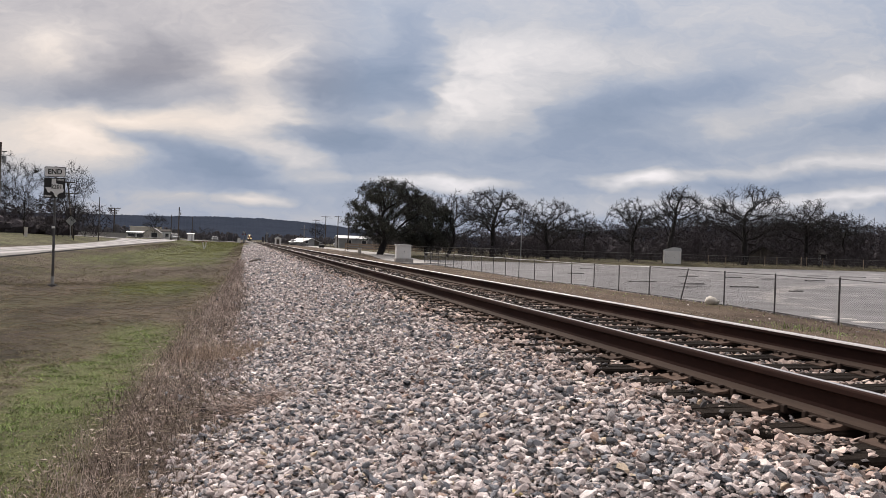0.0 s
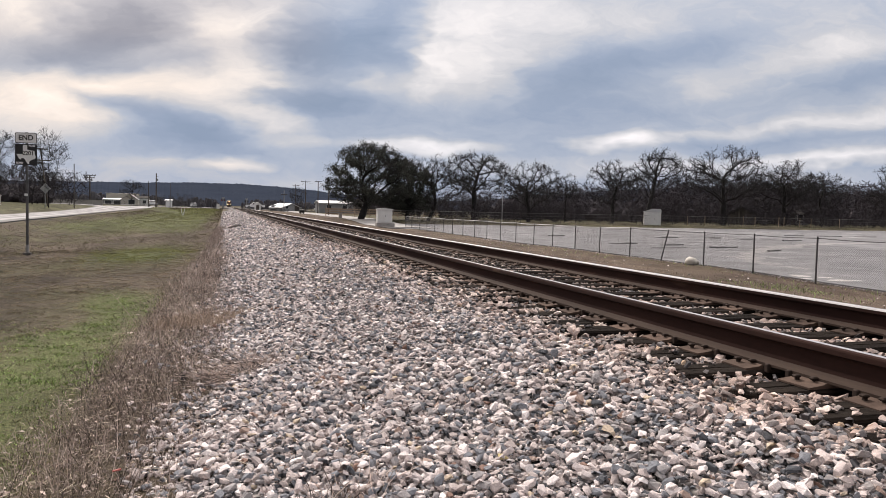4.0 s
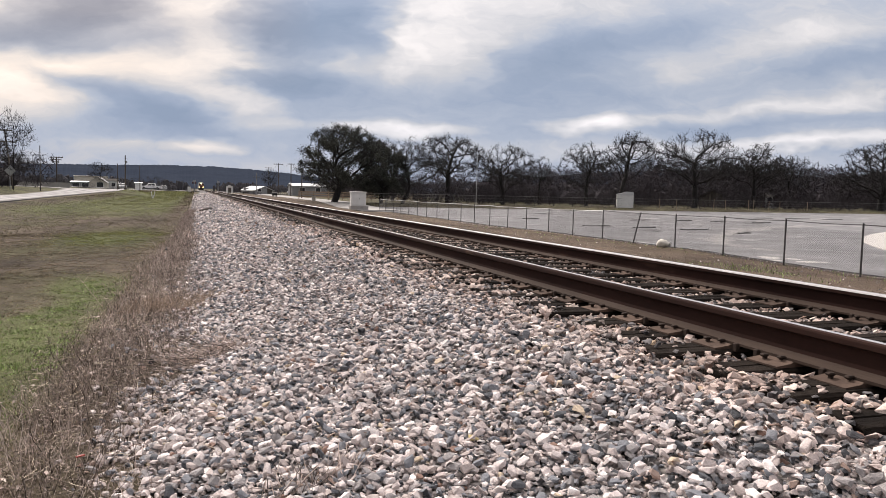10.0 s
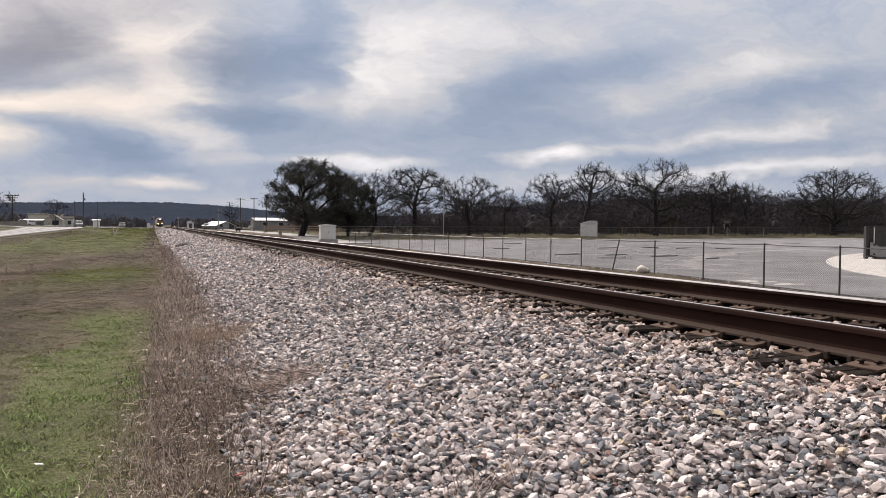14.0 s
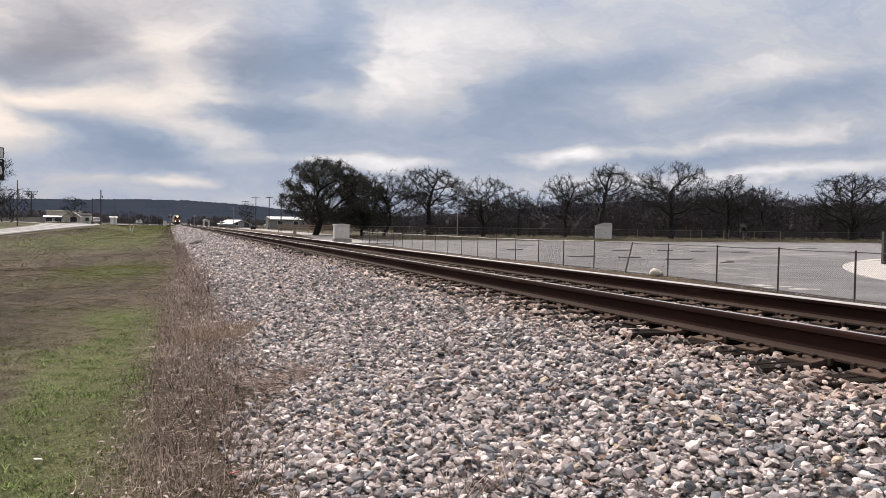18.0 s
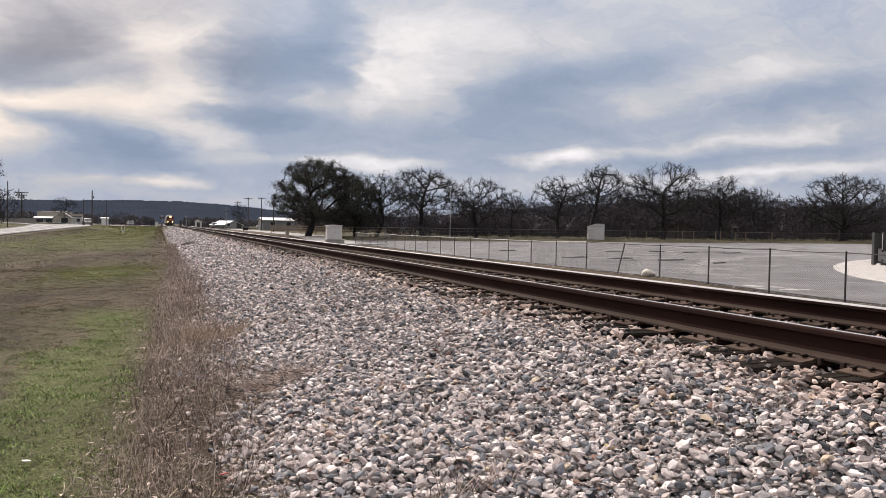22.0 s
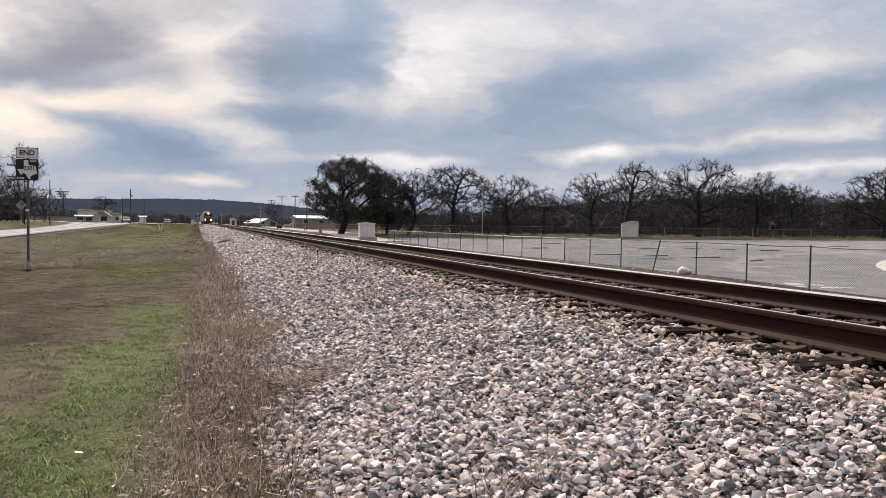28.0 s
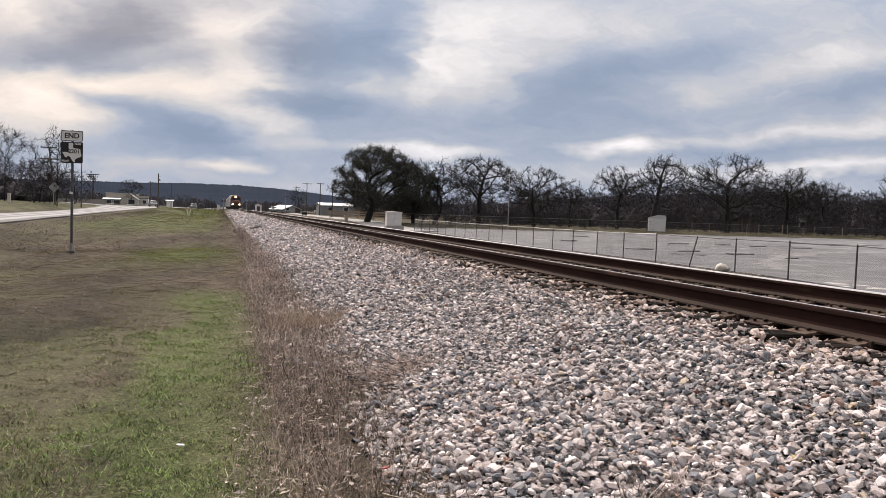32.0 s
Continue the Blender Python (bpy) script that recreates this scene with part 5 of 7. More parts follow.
def mesh_bay(length, high, cell=0.058, r=0.0021):
    """Chain-link fabric: two sets of slanting wires over the bay, thin three-sided tubes."""
    P = []
    for s in (1, -1):
        for c in np.arange(-high, length + high, cell):
            a, b = (c, 0.0), (c + s * high, high)
            pts = []
            for f in (0.0, 1.0):
                pts.append((a[0] + (b[0] - a[0]) * f, a[1] + (b[1] - a[1]) * f))
            (x0, z0), (x1, z1) = pts
            lo, hi = min(x0, x1), max(x0, x1)
            if hi < 0 or lo > length:
                continue
            t0 = 0.0 if s * (x0 - (0 if s > 0 else length)) >= 0 else (((0 if s > 0 else length) - x0) / (x1 - x0))
            t1 = 1.0 if (x1 <= length if s > 0 else x1 >= 0) else (((length if s > 0 else 0) - x0) / (x1 - x0))
            if t1 - t0 < 0.02:
                continue
            P.append([(s * 0.002, x0 + (x1 - x0) * f, z0 + (z1 - z0) * f) for f in (t0, t1)])
    return batch_tubes(P, np.full((len(P), 2), r), 3)


FENCE_TOP = [(6, 0.11), (14, 0.10), (27, 0.06), (30, 0.01), (45, -0.04), (70, -0.06)]


def build_fence():
    f = thing("chain_link_fence", pose(fence_x(14.0), 14.0, 0), "low chain-link fence with thin dark posts between track and lot", "fence")
    r = random.Random(12)
    posts = [6.05, 8.7, 11.35, 14.0, 16.62, 19.26, 21.86, 24.25, 26.97, 29.68, 32.25, 34.95, 37.55, 40.37, 43.13, 45.8, 48.5, 51.4, 54.2, 57.0, 59.8, 62.6, 65.4, 68.7, 71.5]
    o = Vector((fence_x(14.0), 14.0, 0))
    bay = {}
    tops = []
    for i, y in enumerate(posts):
        x = fence_x(y)
        base = float(height(x, y))
        top = float(lerp_table(y, FENCE_TOP)) + r.uniform(-0.015, 0.015)
        lean_y = -0.42 if abs(y - 24.25) < 0.1 else r.uniform(-0.03, 0.03)
        g = Geo()
        rad = 0.024 if y < 66 else 0.038
        a, b = Vector((x, y + (0.35 if lean_y < -0.3 else 0), base - 0.1)) - o, Vector((x, y + lean_y * 0.3, top)) - o
        g.tube([a, b, b + Vector((0, 0, 0.012)), b + Vector((0, 0, 0.03))], [rad, rad, rad * 0.9, rad * 0.35], 8)
        part("post", g, M["post"], f, "post leaning along the fence" if lean_y < -0.3 else "")
        tops.append((x, y, top - 0.02, base))
    for i in range(len(posts) - 1):
        (x0, y0, t0, b0), (x1, y1, t1, b1) = tops[i], tops[i + 1]
        L = round(y1 - y0, 2)
        sag = r.uniform(0.0, 0.03)
        g = Geo()
        pts = [Vector((x0 + (x1 - x0) * k / 6 + 0.02, y0 + (y1 - y0) * k / 6, t0 + (t1 - t0) * k / 6 - sag * math.sin(math.pi * k / 6))) - o for k in range(7)]
        pale = y0 > 26.5
        g.tube(pts, 0.024 if pale else 0.014, 6)
        part("top_rail", g, M["toprail"] if pale else M["post"], f)
        key = (L, pale)
        if key not in bay:
            bay[key] = fast_mesh("wire_mesh", *mesh_bay(L, 1.13, 0.058 if y0 < 30 else 0.12, 0.0023 if y0 < 30 else 0.002), M["wire"])
        part("wire_mesh", bay[key], None, f, at=Matrix.Translation(Vector((x0 - 0.035, y0, min(b0, b1) + 0.03)) - o) @ pose(0, 0, 0, 0, 0, -math.degrees(math.atan2(x1 - x0, y1 - y0))))


build_fence()


def back_fence():
    f = thing("back_fence", pose(24, 92.5, 0), "old wire fence with pale wooden posts by the lot", "fence")
    r = random.Random(4)
    x = 17.0
    xs = []
    while x < 135:
        xs.append(x)
        x += r.choice((2.2, 2.6, 3.0, 1.0)) if 57 < x < 85 else 3.0
    for x in xs:
        y = 92.5 + 0.02 * (x - 24)
        z = float(height(x, y))
        pale = 57 < x < 90 and r.random() < 0.55
        g = Geo()
        w = 0.055 if pale else 0.035
        g.tube([(x - 24, y - 92.5, z - 0.1), (x - 24 + r.uniform(-0.03, 0.03), y - 92.5, z + 1.45 + r.uniform(-0.1, 0.15))], [w, w * 0.9], 6)
        part("post", g, M["palewood"] if pale else M["post"], f, "pale wooden post" if pale else "")
    for k, zz in enumerate((0.25, 0.6, 0.95, 1.35)):
        g = Geo()
        g.tube([(x - 24, 0.02 * (x - 24), float(height(x, 92.5 + 0.02 * (x - 24))) + zz) for x in xs], 0.016 if zz > 1.3 else 0.006, 4)
        part("wire", g, M["wire"], f)
    P = []
    for i in range(len(xs) - 1):
        L = xs[i + 1] - xs[i]
        for c in np.arange(0, L, 0.5):
            for s in (1, -1):
                x = xs[i] + c
                x2 = min(max(x + s * 1.3, xs[0]), xs[-1])
                z = float(height(x, 92.5))
                P.append([(x - 24, 0.02 * (x - 24), z), (x2 - 24, 0.02 * (x2 - 24), z + 1.3)])
    part("wire_mesh", fast_mesh("wire_mesh", *batch_tubes(P, np.full((len(P), 2), 0.003), 3), M["wire"]), None, f)


back_fence()


# ---- things by the track and the lot ----
def relay_cabinet(x, y, z):
    t = thing("relay_cabinet", pose(x, y, z, 0, 0, -4), "white painted steel trackside cabinet on a concrete slab", "cabinet")
    g = Geo()
    g.box(-0.80, -0.62, -0.25, 0.95, 0.62, 0.10, 0.02)
    part("slab", g, M["concrete"], t)
    g = Geo()
    g.box(-0.72, -0.55, 0.10, 0.72, 0.55, 1.40, 0.015)
    body = part("body", g, M["white"], t)
    g = Geo()
    g.prism([(-0.80, 1.40), (0.80, 1.40), (0.80, 1.46), (0.0, 1.53), (-0.80, 1.46)], "y", -0.63, 0.63)
    part("roof", g, M["white"], t)
    for x0 in (-0.68, 0.01):
        g = Geo()
        g.box(x0, -0.575, 0.16, x0 + 0.67, -0.553, 1.34, 0.006)
        door = part("door", g, M["white"], t)
        h = Geo()
        h.box(0.02 if x0 > 0 else -0.06, -0.61, 0.72, 0.06 if x0 > 0 else -0.02, -0.576, 0.86, 0.004)
        if x0 > 0:
            part("handle", h, M["midgrey"], door)
    return t


relay_cabinet(11.45, 70.6, -0.86)


def storage_shed(x, y, z):
    t = thing("storage_shed", pose(x, y, z, 0, 0, -30), "small white metal storage shed under the leaning oak", "shed")
    g = Geo()
    g.box(-1.18, -1.0, -0.3, 1.18, 1.0, 1.85, 0.02)
    part("body", g, M["white"], t)
    g = Geo()
    g.prism([(-1.24, 1.83), (1.24, 1.83), (1.24, 1.90), (1.12, 2.30), (0.05, 2.34), (-1.24, 1.92)], "y", -1.08, 1.08)
    part("roof", g, M["roofw"], t)
    for k in range(11):
        s = Geo()
        s.box(-1.15 + k * 0.215, -1.022, 0.0, -1.02 + k * 0.215, -1.002, 1.8)
        part("rib", s, M["white"], t)
    g = Geo()
    g.box(-0.5, -1.045, 0.0, 0.35, -1.024, 1.72, 0.01)
    d = part("door", g, M["white"], t)
    h = Geo()
    h.box(0.24, -1.08, 0.8, 0.29, -1.047, 0.95)
    part("handle", h, M["midgrey"], d)


storage_shed(56.0, 93.8, float(height(56.0, 93.8)) - 0.02)


def old_barn(x, y, z):
    t = thing("old_wooden_barn", pose(x, y, z, 0, 0, -40), "low weathered wooden barn half hidden by oaks", "barn")
    for k in range(16):
        g = Geo()
        g.box(-2.16 + 0.27 * k, -2.0, -0.2, -1.91 + 0.27 * k, -1.94, 1.6 + 1.2 * (1 - abs(k - 7.5) / 7.5))
        part("board", g, M["oldwood"], t)
    g = Geo()
    g.box(-2.1, -1.9, -0.2, 2.1, 2.5, 1.6)
    part("wall", g, M["oldwood"], t)
    for s in (-1, 1):
        g = Geo()
        g.prism([(s * 2.5, 1.55), (0, 2.95), (0, 3.05), (s * 2.55, 1.65)], "y", -2.3, 2.8)
        part("roof", g, M["roofd"], t)


old_barn(79.6, 104.0, float(height(79.6, 104.0)))


def pale_rock(x, y, z):
    bm = bmesh.new()
    r = random.Random(9)
    for _ in range(26):
        v = Vector((r.gauss(0, 1), r.gauss(0, 1), r.gauss(0, 1))).normalized() * r.uniform(0.84, 1.05)
        bm.verts.new((v.x * 0.27, v.y * 0.22, max(v.z, -0.4) * (0.22 if v.x < 0.2 else 0.14)))
    bmesh.ops.convex_hull(bm, input=bm.verts)
    bmesh.ops.subdivide_edges(bm, edges=bm.edges, cuts=1, smooth=0.8)
    me = bpy.data.meshes.new("boulder")
    bm.to_mesh(me)
    bm.free()
    me.materials.append(M["rock"])
    me.polygons.foreach_set("use_smooth", [True] * len(me.polygons))
    ob = new("boulder", me)
    ob.matrix_basis = pose(x, y, z)
    return tagged(ob, "pale rounded limestone boulder at the foot of the fence", "rock")


pale_rock(12.35, 22.35, -1.03)


def paved_circle():
    g = Geo()
    n = 72
    cx, cy = 36.0, 25.4
    z = -1.19
    def ring(k, zz):
        out = []
        for i in range(n):
            a, b = k * 21.0 * math.cos(2 * math.pi * i / n), k * 7.2 * math.sin(2 * math.pi * i / n)
            out.append((cx + 0.79 * a - 0.612 * b, cy + 0.612 * a + 0.79 * b, zz))
        return out
    g.rings([ring(1.0, z - 0.2), ring(1.0, z + 0.02), ring(0.995, z + 0.035), ring(0.35, z + 0.05)], True)
    tagged(part("paved_circle", g, M["whitepad"]), "pale round concrete apron in the asphalt lot", "pavement", kind="structure")


paved_circle()


def machine():
    t = thing("loading_post", pose(34.1, 30.3, -1.15, 0, 0, -40) @ Matrix.Scale(1.0, 4), "black steel stand with grey bracket on the pale apron", "stand")
    g = Geo()
    g.box(-0.36, -0.30, 0.0, -0.22, 0.30, 1.85, 0.02)
    part("upright", g, M["dark"], t)
    g = Geo()
    g.box(0.10, -0.30, 0.0, 1.1, 0.30, 1.85, 0.02)
    part("panel", g, M["dark"], t)
    g = Geo()
    g.box(-0.22, -0.18, 0.1, 0.10, 0.18, 1.8)
    part("core", g, M["dark"], t)
    g = Geo()
    g.box(0.02, -0.325, 0.35, 0.07, -0.30, 1.8, 0.005)
    part("stripe", g, M["whitepad"], t)
    g = Geo()
    g.prism([(-0.15, 0.25), (0.25, 0.12), (1.1, 0.12), (1.1, 0.72), (0.3, 0.72), (-0.05, 0.95), (-0.15, 0.95)], "y", -0.40, -0.31)
    b = part("bracket", g, M["midgrey"], t, "grey cast bracket")
    for x, z in ((0.05, 0.28), (0.05, 0.82)):
        h = Geo()
        h.tube([(x, -0.40, z), (x, -0.43, z)], 0.06, 12)
        part("bolt", h, M["dark"], b)


machine()


# ---- road signs ----
def text_geo(text, size, mat, parent, m, name="lettering", bold=0.0):
    cu = bpy.data.curves.new(name, "FONT")
    cu.body, cu.size, cu.align_x, cu.align_y, cu.extrude, cu.offset = text, size, "CENTER", "CENTER", 0.0015, bold
    ob = bpy.data.objects.new(name, cu)
    scene.collection.objects.link(ob)
    me = bpy.data.meshes.new_from_object(ob.evaluated_get(bpy.context.evaluated_depsgraph_get()))
    bpy.data.objects.remove(ob)
    me.materials.clear()
    me.materials.append(mat)
    return part(name, me, None, parent, at=m)


def round_plate(w, h, r, d):
    out = []
    for cx, cz, a0 in ((w - r, h - r, 0), (-w + r, h - r, 90), (-w + r, -h + r, 180), (w - r, -h + r, 270)):
        out += [(cx + r * math.cos(radians(a0 + a)), cz + r * math.sin(radians(a0 + a))) for a in (0, 30, 60, 90)]
    return out


def route_sign():
    t = thing("route_sign", pose(-8.38, 21.13, -0.77, 0, 0, -14), "road sign, two plates on one grey steel post", "road sign")
    g = Geo()
    g.tube([(0, 0, -0.1), (0, 0, 3.10)], 0.032, 12)
    post = part("post", g, M["post"], t)
    g = Geo()
    g.box(-0.10, -0.045, -0.03, 0.10, 0.045, 0.02, 0.008)
    part("base_plate", g, M["post"], post)
    g = Geo()
    g.tube([(0, 0, 0.03), (0, 0, 0.22)], 0.043, 12)
    part("sleeve", g, M["galv"], post)
    g = Geo()
    g.box(-0.045, -0.042, 1.48, 0.03, -0.03, 1.54)
    part("tag", g, M["signwhite"], post, "small white tag")
    y = -0.040
    plates = ((2.955, 0.275, 0.135, "end_plate"), (2.535, 0.275, 0.268, "route_plate"))
    for zc, w, h, nm in plates:
        g = Geo()
        g.prism(round_plate(w, h, 0.035, 0), "y", y - 0.004, y)
        p = part(nm, g, M["signblack"] if nm == "route_plate" else M["signback"], t, "black square route plate" if nm == "route_plate" else "white plate reading END", at=pose(0, 0, zc))
        f = lambda text, size, mat, x, z, b=0.0, d=0.0075, p=p: text_geo(text, size, mat, p, pose(x, y - d, z, 90, 0, 0), bold=b)
        if nm == "end_plate":
            e = Geo()
            e.prism(round_plate(w - 0.004, h - 0.004, 0.033, 0), "y", y - 0.0055, y - 0.0045)
            part("border", e, M["signblack"], p)
            e = Geo()
            e.prism(round_plate(w - 0.018, h - 0.018, 0.028, 0), "y", y - 0.0068, y - 0.0058)
            part("face", e, M["signwhite"], p)
            f("END", 0.185, M["signblack"], 0.0, 0.0, 0.004, 0.009)
        else:
            k = 0.268
            shape = [(-0.30, 0.95), (0.12, 0.95), (0.12, 0.50), (0.34, 0.42), (0.62, 0.40), (0.80, 0.36), (0.84, -0.02), (0.92, -0.22), (0.86, -0.42), (0.60, -0.50),
                     (0.38, -0.62), (0.28, -0.76), (0.32, -0.95), (0.12, -0.90), (0.0, -0.72), (-0.10, -0.50), (-0.26, -0.36), (-0.42, -0.36), (-0.50, -0.52),
                     (-0.68, -0.42), (-0.76, -0.20), (-0.92, 0.04), (-0.30, 0.04)]
            e = Geo()
            e.prism([(a * k * 0.98, b * k * 0.95) for a, b in shape], "y", y - 0.0068, y - 0.0045)
            part("state_shape", e, M["signwhite"], p, "white map shape")
            f("2201", 0.145, M["signblack"], 0.055, 0.03, 0.003, 0.009)
            f("FARM", 0.062, M["signwhite"], 0.15, 0.215, 0.002)
            f("ROAD", 0.062, M["signwhite"], -0.16, -0.215, 0.002)


route_sign()


def warning_sign():
    t = thing("warning_sign", pose(-20.3, 80.0, 0.02, 0, 0, 165), "diamond road sign seen from its grey back", "road sign")
    g = Geo()
    g.tube([(0, 0, -0.2), (0, 0, 2.1)], 0.035, 8)
    part("post", g, M["galv"], t)
    g = Geo()
    g.prism([(0, -0.52), (0.52, 0), (0, 0.52), (-0.52, 0)], "y", -0.05, -0.04)
    part("plate", g, M["signback"], t, at=pose(0, 0, 1.78))


warning_sign()


# ---- poles ----
def utility_pole(x, y, z, h, r=0.13, arms=(), lean=(0, 0), can=False, label="tall weathered wooden utility pole", mat="polewood", turn=0):
    t = thing("utility_pole", pose(x, y, z, 0, 0, turn), label, "utility pole", "poles")
    g = Geo()
    g.tube([(0, 0, -0.3), (lean[0] * h, lean[1] * h, h)], [r, r * 0.72], 10)
    part("pole", g, M[mat], t)
    for k, w in arms:
        ax, az = lean[0] * h * k, h * k
        g = Geo()
        g.box(ax - w, -r - 0.10, az - 0.06, ax + w, -r, az + 0.06, 0.01)
        arm = part("cross_arm", g, M["polewood"], t)
        for s in (-0.92, -0.45, 0.45, 0.92):
            i = Geo()
            i.tube([(ax + s * w, -r - 0.05, az + 0.06), (ax + s * w, -r - 0.05, az + 0.16), (ax + s * w, -r - 0.05, az + 0.22)], [0.03, 0.05, 0.02], 6)
            part("insulator", i, M["midgrey"], arm)
    if can:
        g = Geo()
        g.tube([(r + 0.16, 0, h * 0.78), (r + 0.16, 0, h * 0.78 + 0.46), (r + 0.16, 0, h * 0.78 + 0.50)], [0.12, 0.12, 0.07], 12)
        part("transformer", g, M["midgrey"], t, "grey transformer can")
        g = Geo()
        g.box(r - 0.06, -0.04, h * 0.78 + 0.3, r + 0.08, 0.04, h * 0.78 + 0.36)
        part("bracket", g, M["dark"], t)
        g = Geo()
        g.box(r * 0.6, -0.05, h * 0.90, r + 0.30, 0.05, h * 0.90 + 0.05)
        part("cutout", g, M["dark"], t)
    return t


utility_pole(-19.55, 55.0, 0.2, 6.3, 0.16, (), (0.004, 0), True, "near wooden utility pole with a grey transformer")
utility_pole(-21.05, 85.0, 0.0, 5.95, 0.09, ((0.995, 0.75), (0.80, 0.9)), (-0.12, 0), False, "leaning wooden pole with two cross arms")
utility_pole(-19.5, 90.0, 0.0, 4.75, 0.06, (), (0, 0), False, "slim pale pole beyond the road", "oldwood")
utility_pole(-25.9, 140.0, 0.2, 5.1, 0.13, ((0.98, 1.0), (0.9, 0.8)), (0, 0), True, "wooden pole with cross arms by the far woods")
utility_pole(-17.65, 170.0, -0.5, 7.6, 0.14, (), (0.002, 0), True, "dark wooden pole by the road fork")
utility_pole(-20.1, 180.0, -0.4, 6.0, 0.09, (), (0, 0), False, "slim dark pole by the road fork")
utility_pole(-16.8, 200.0, -0.4, 6.2, 0.08, (), (0, 0), False, "slim dark pole near the crossing")
utility_pole(14.05, 130.0, -0.6, 5.5, 0.11, (), (0, 0), False, "dark wooden pole beside the service road")
utility_pole(17.0, 170.0, -0.5, 7.2, 0.12, ((0.97, 0.8),), (0, 0), False, "wooden pole with a cross arm by the sheds")
utility_pole(17.3, 200.0, -0.5, 8.2, 0.12, ((0.96, 1.2),), (0, 0), False, "wooden pole with a wide cross arm")
utility_pole(18.3, 240.0, -0.5, 8.3, 0.12, ((0.96, 1.1),), (0, 0), False, "far wooden pole with a cross arm")
utility_pole(10.9, 190.0, -0.5, 5.2, 0.13, ((0.80, 0.8),), (0, 0), False, "pale short pole with a lamp arm", "galv")
utility_pole(30.85, 89.0, float(height(30.85, 89.0)), 6.7, 0.06, (), (0, 0), False, "slim grey lamp pole before the oaks", "galv")


def wire_span(a, b, sag, n=9, r=0.012):
    g = Geo()
    pts = [(a[0] + (b[0] - a[0]) * k / n, a[1] + (b[1] - a[1]) * k / n, a[2] + (b[2] - a[2]) * k / n - sag * math.sin(math.pi * k / n)) for k in range(n + 1)]
    g.tube(pts, r, 4)
    tagged(part("overhead_wire", g, M["dark"]), "thin dark overhead wire between utility poles", "wire", "overhead wires")


wire_span((17.0, 170, 6.55), (17.3, 200, 7.3), 0.4)
wire_span((17.3, 200, 7.3), (18.3, 240, 7.4), 0.5)
wire_span((-21.7, 85, 5.8), (-25.9, 140, 5.2), 0.6)


# ---- buildings ----
def building(name, x, y, z, w, d, h, rise, wall, roof, label, turn=0, windows=(), doors=(), along="x", over=0.25):
    """A gabled building; its front is at y = 0, windows and doors are (x, z, width, height) on the front."""
    t = thing(name, pose(x, y, z, 0, 0, turn), label, "building")
    g = Geo()
    if along == "x":
        g.prism([(0, -0.6), (d, -0.6), (d, h), (d / 2, h + rise), (0, h)], "x", 0, w)
        part("wall", g, M[wall], t)
        for a, b in ((-over, d / 2), (d / 2, d + over)):
            za, zb = (h - over * rise / (d / 2), h + rise) if a < 0 else (h + rise, h - over * rise / (d / 2))
            g = Geo()
            g.prism([(a, za + 0.01), (b, zb + 0.01), (b, zb + 0.12), (a, za + 0.12)], "x", -over, w + over)
            part("roof", g, M[roof], t)
    else:
        g.prism([(0, -0.6), (w, -0.6), (w, h), (w / 2, h + rise), (0, h)], "y", 0, d)
        part("wall", g, M[wall], t)
        for a, b in ((-over, w / 2), (w / 2, w + over)):
            za, zb = (h - over * rise / (w / 2), h + rise) if a < 0 else (h + rise, h - over * rise / (w / 2))
            g = Geo()
            g.prism([(a, za + 0.01), (b, zb + 0.01), (b, zb + 0.12), (a, za + 0.12)], "y", -over, d + over)
            part("roof", g, M[roof], t)
    for wx, wz, ww, wh in windows:
        g = Geo()
        g.box(wx - 0.08, -0.06, wz - 0.08, wx + ww + 0.08, -0.003, wz + wh + 0.08)
        fr = part("window", g, M["white"], t)
        p = Geo()
        p.box(wx, -0.075, wz, wx + ww, -0.063, wz + wh)
        part("pane", p, M["glass"], fr)
    for wx, wz, ww, wh in doors:
        g = Geo()
        g.box(wx, -0.06, wz, wx + ww, -0.003, wz + wh, 0.01)
        part("door", g, M["oldwood"], t)
    return t


building("pale_store", -40.5, 262, -0.6, 9.0, 9, 4.1, 0.08, "cream", "cream", "cream stucco store with a flat parapet", 0, ((1.5, 1.0, 1.6, 1.2), (5.0, 1.0, 1.6, 1.2)), ((8, 0, 1.2, 2.2),))
building("white_house", -34.6, 250, -0.4, 5.0, 7.0, 2.0, 1.6, "cream", "greywall", "small cream house with a steep gable", 0, ((2.2, 0.5, 1.8, 1.5),), (), "y")
building("flat_porch", -39.8, 251, -0.4, 5.4, 3.5, 1.9, 0.3, "greywall", "roofw", "low shed with a bright white metal roof", 0, ((0.4, 0.3, 2.0, 1.3), (3.0, 0.3, 1.8, 1.3)), ())
building("white_outbuilding", -31.4, 256, -0.4, 4.2, 4.0, 2.6, 0.6, "white", "roofd", "small white outbuilding beside the bare tree", 0, ((2.6, 0.9, 1.0, 1.0),), ())
building("pump_house", -18.3, 206, -0.75, 1.5, 1.6, 2.2, 0.15, "white", "roofw", "white boxy pump house by the road fork")
building("metal_store", 20.0, 192, -0.5, 13.5, 9, 2.2, 0.7, "greywall", "roofw", "long grey metal building with a bright roof", 0, ((2, 0.9, 1.2, 0.9), (6, 0.9, 1.2, 0.9)), ((9, 0, 2.2, 2.2),))
building("metal_workshop", 12.4, 216, -0.6, 6.0, 8, 0.9, 1.15, "greywall", "roofw", "grey metal workshop with a pale roof", 24, ((1.0, 0.6, 1.0, 0.8),), ((4, 0, 1.5, 1.8),), "y")
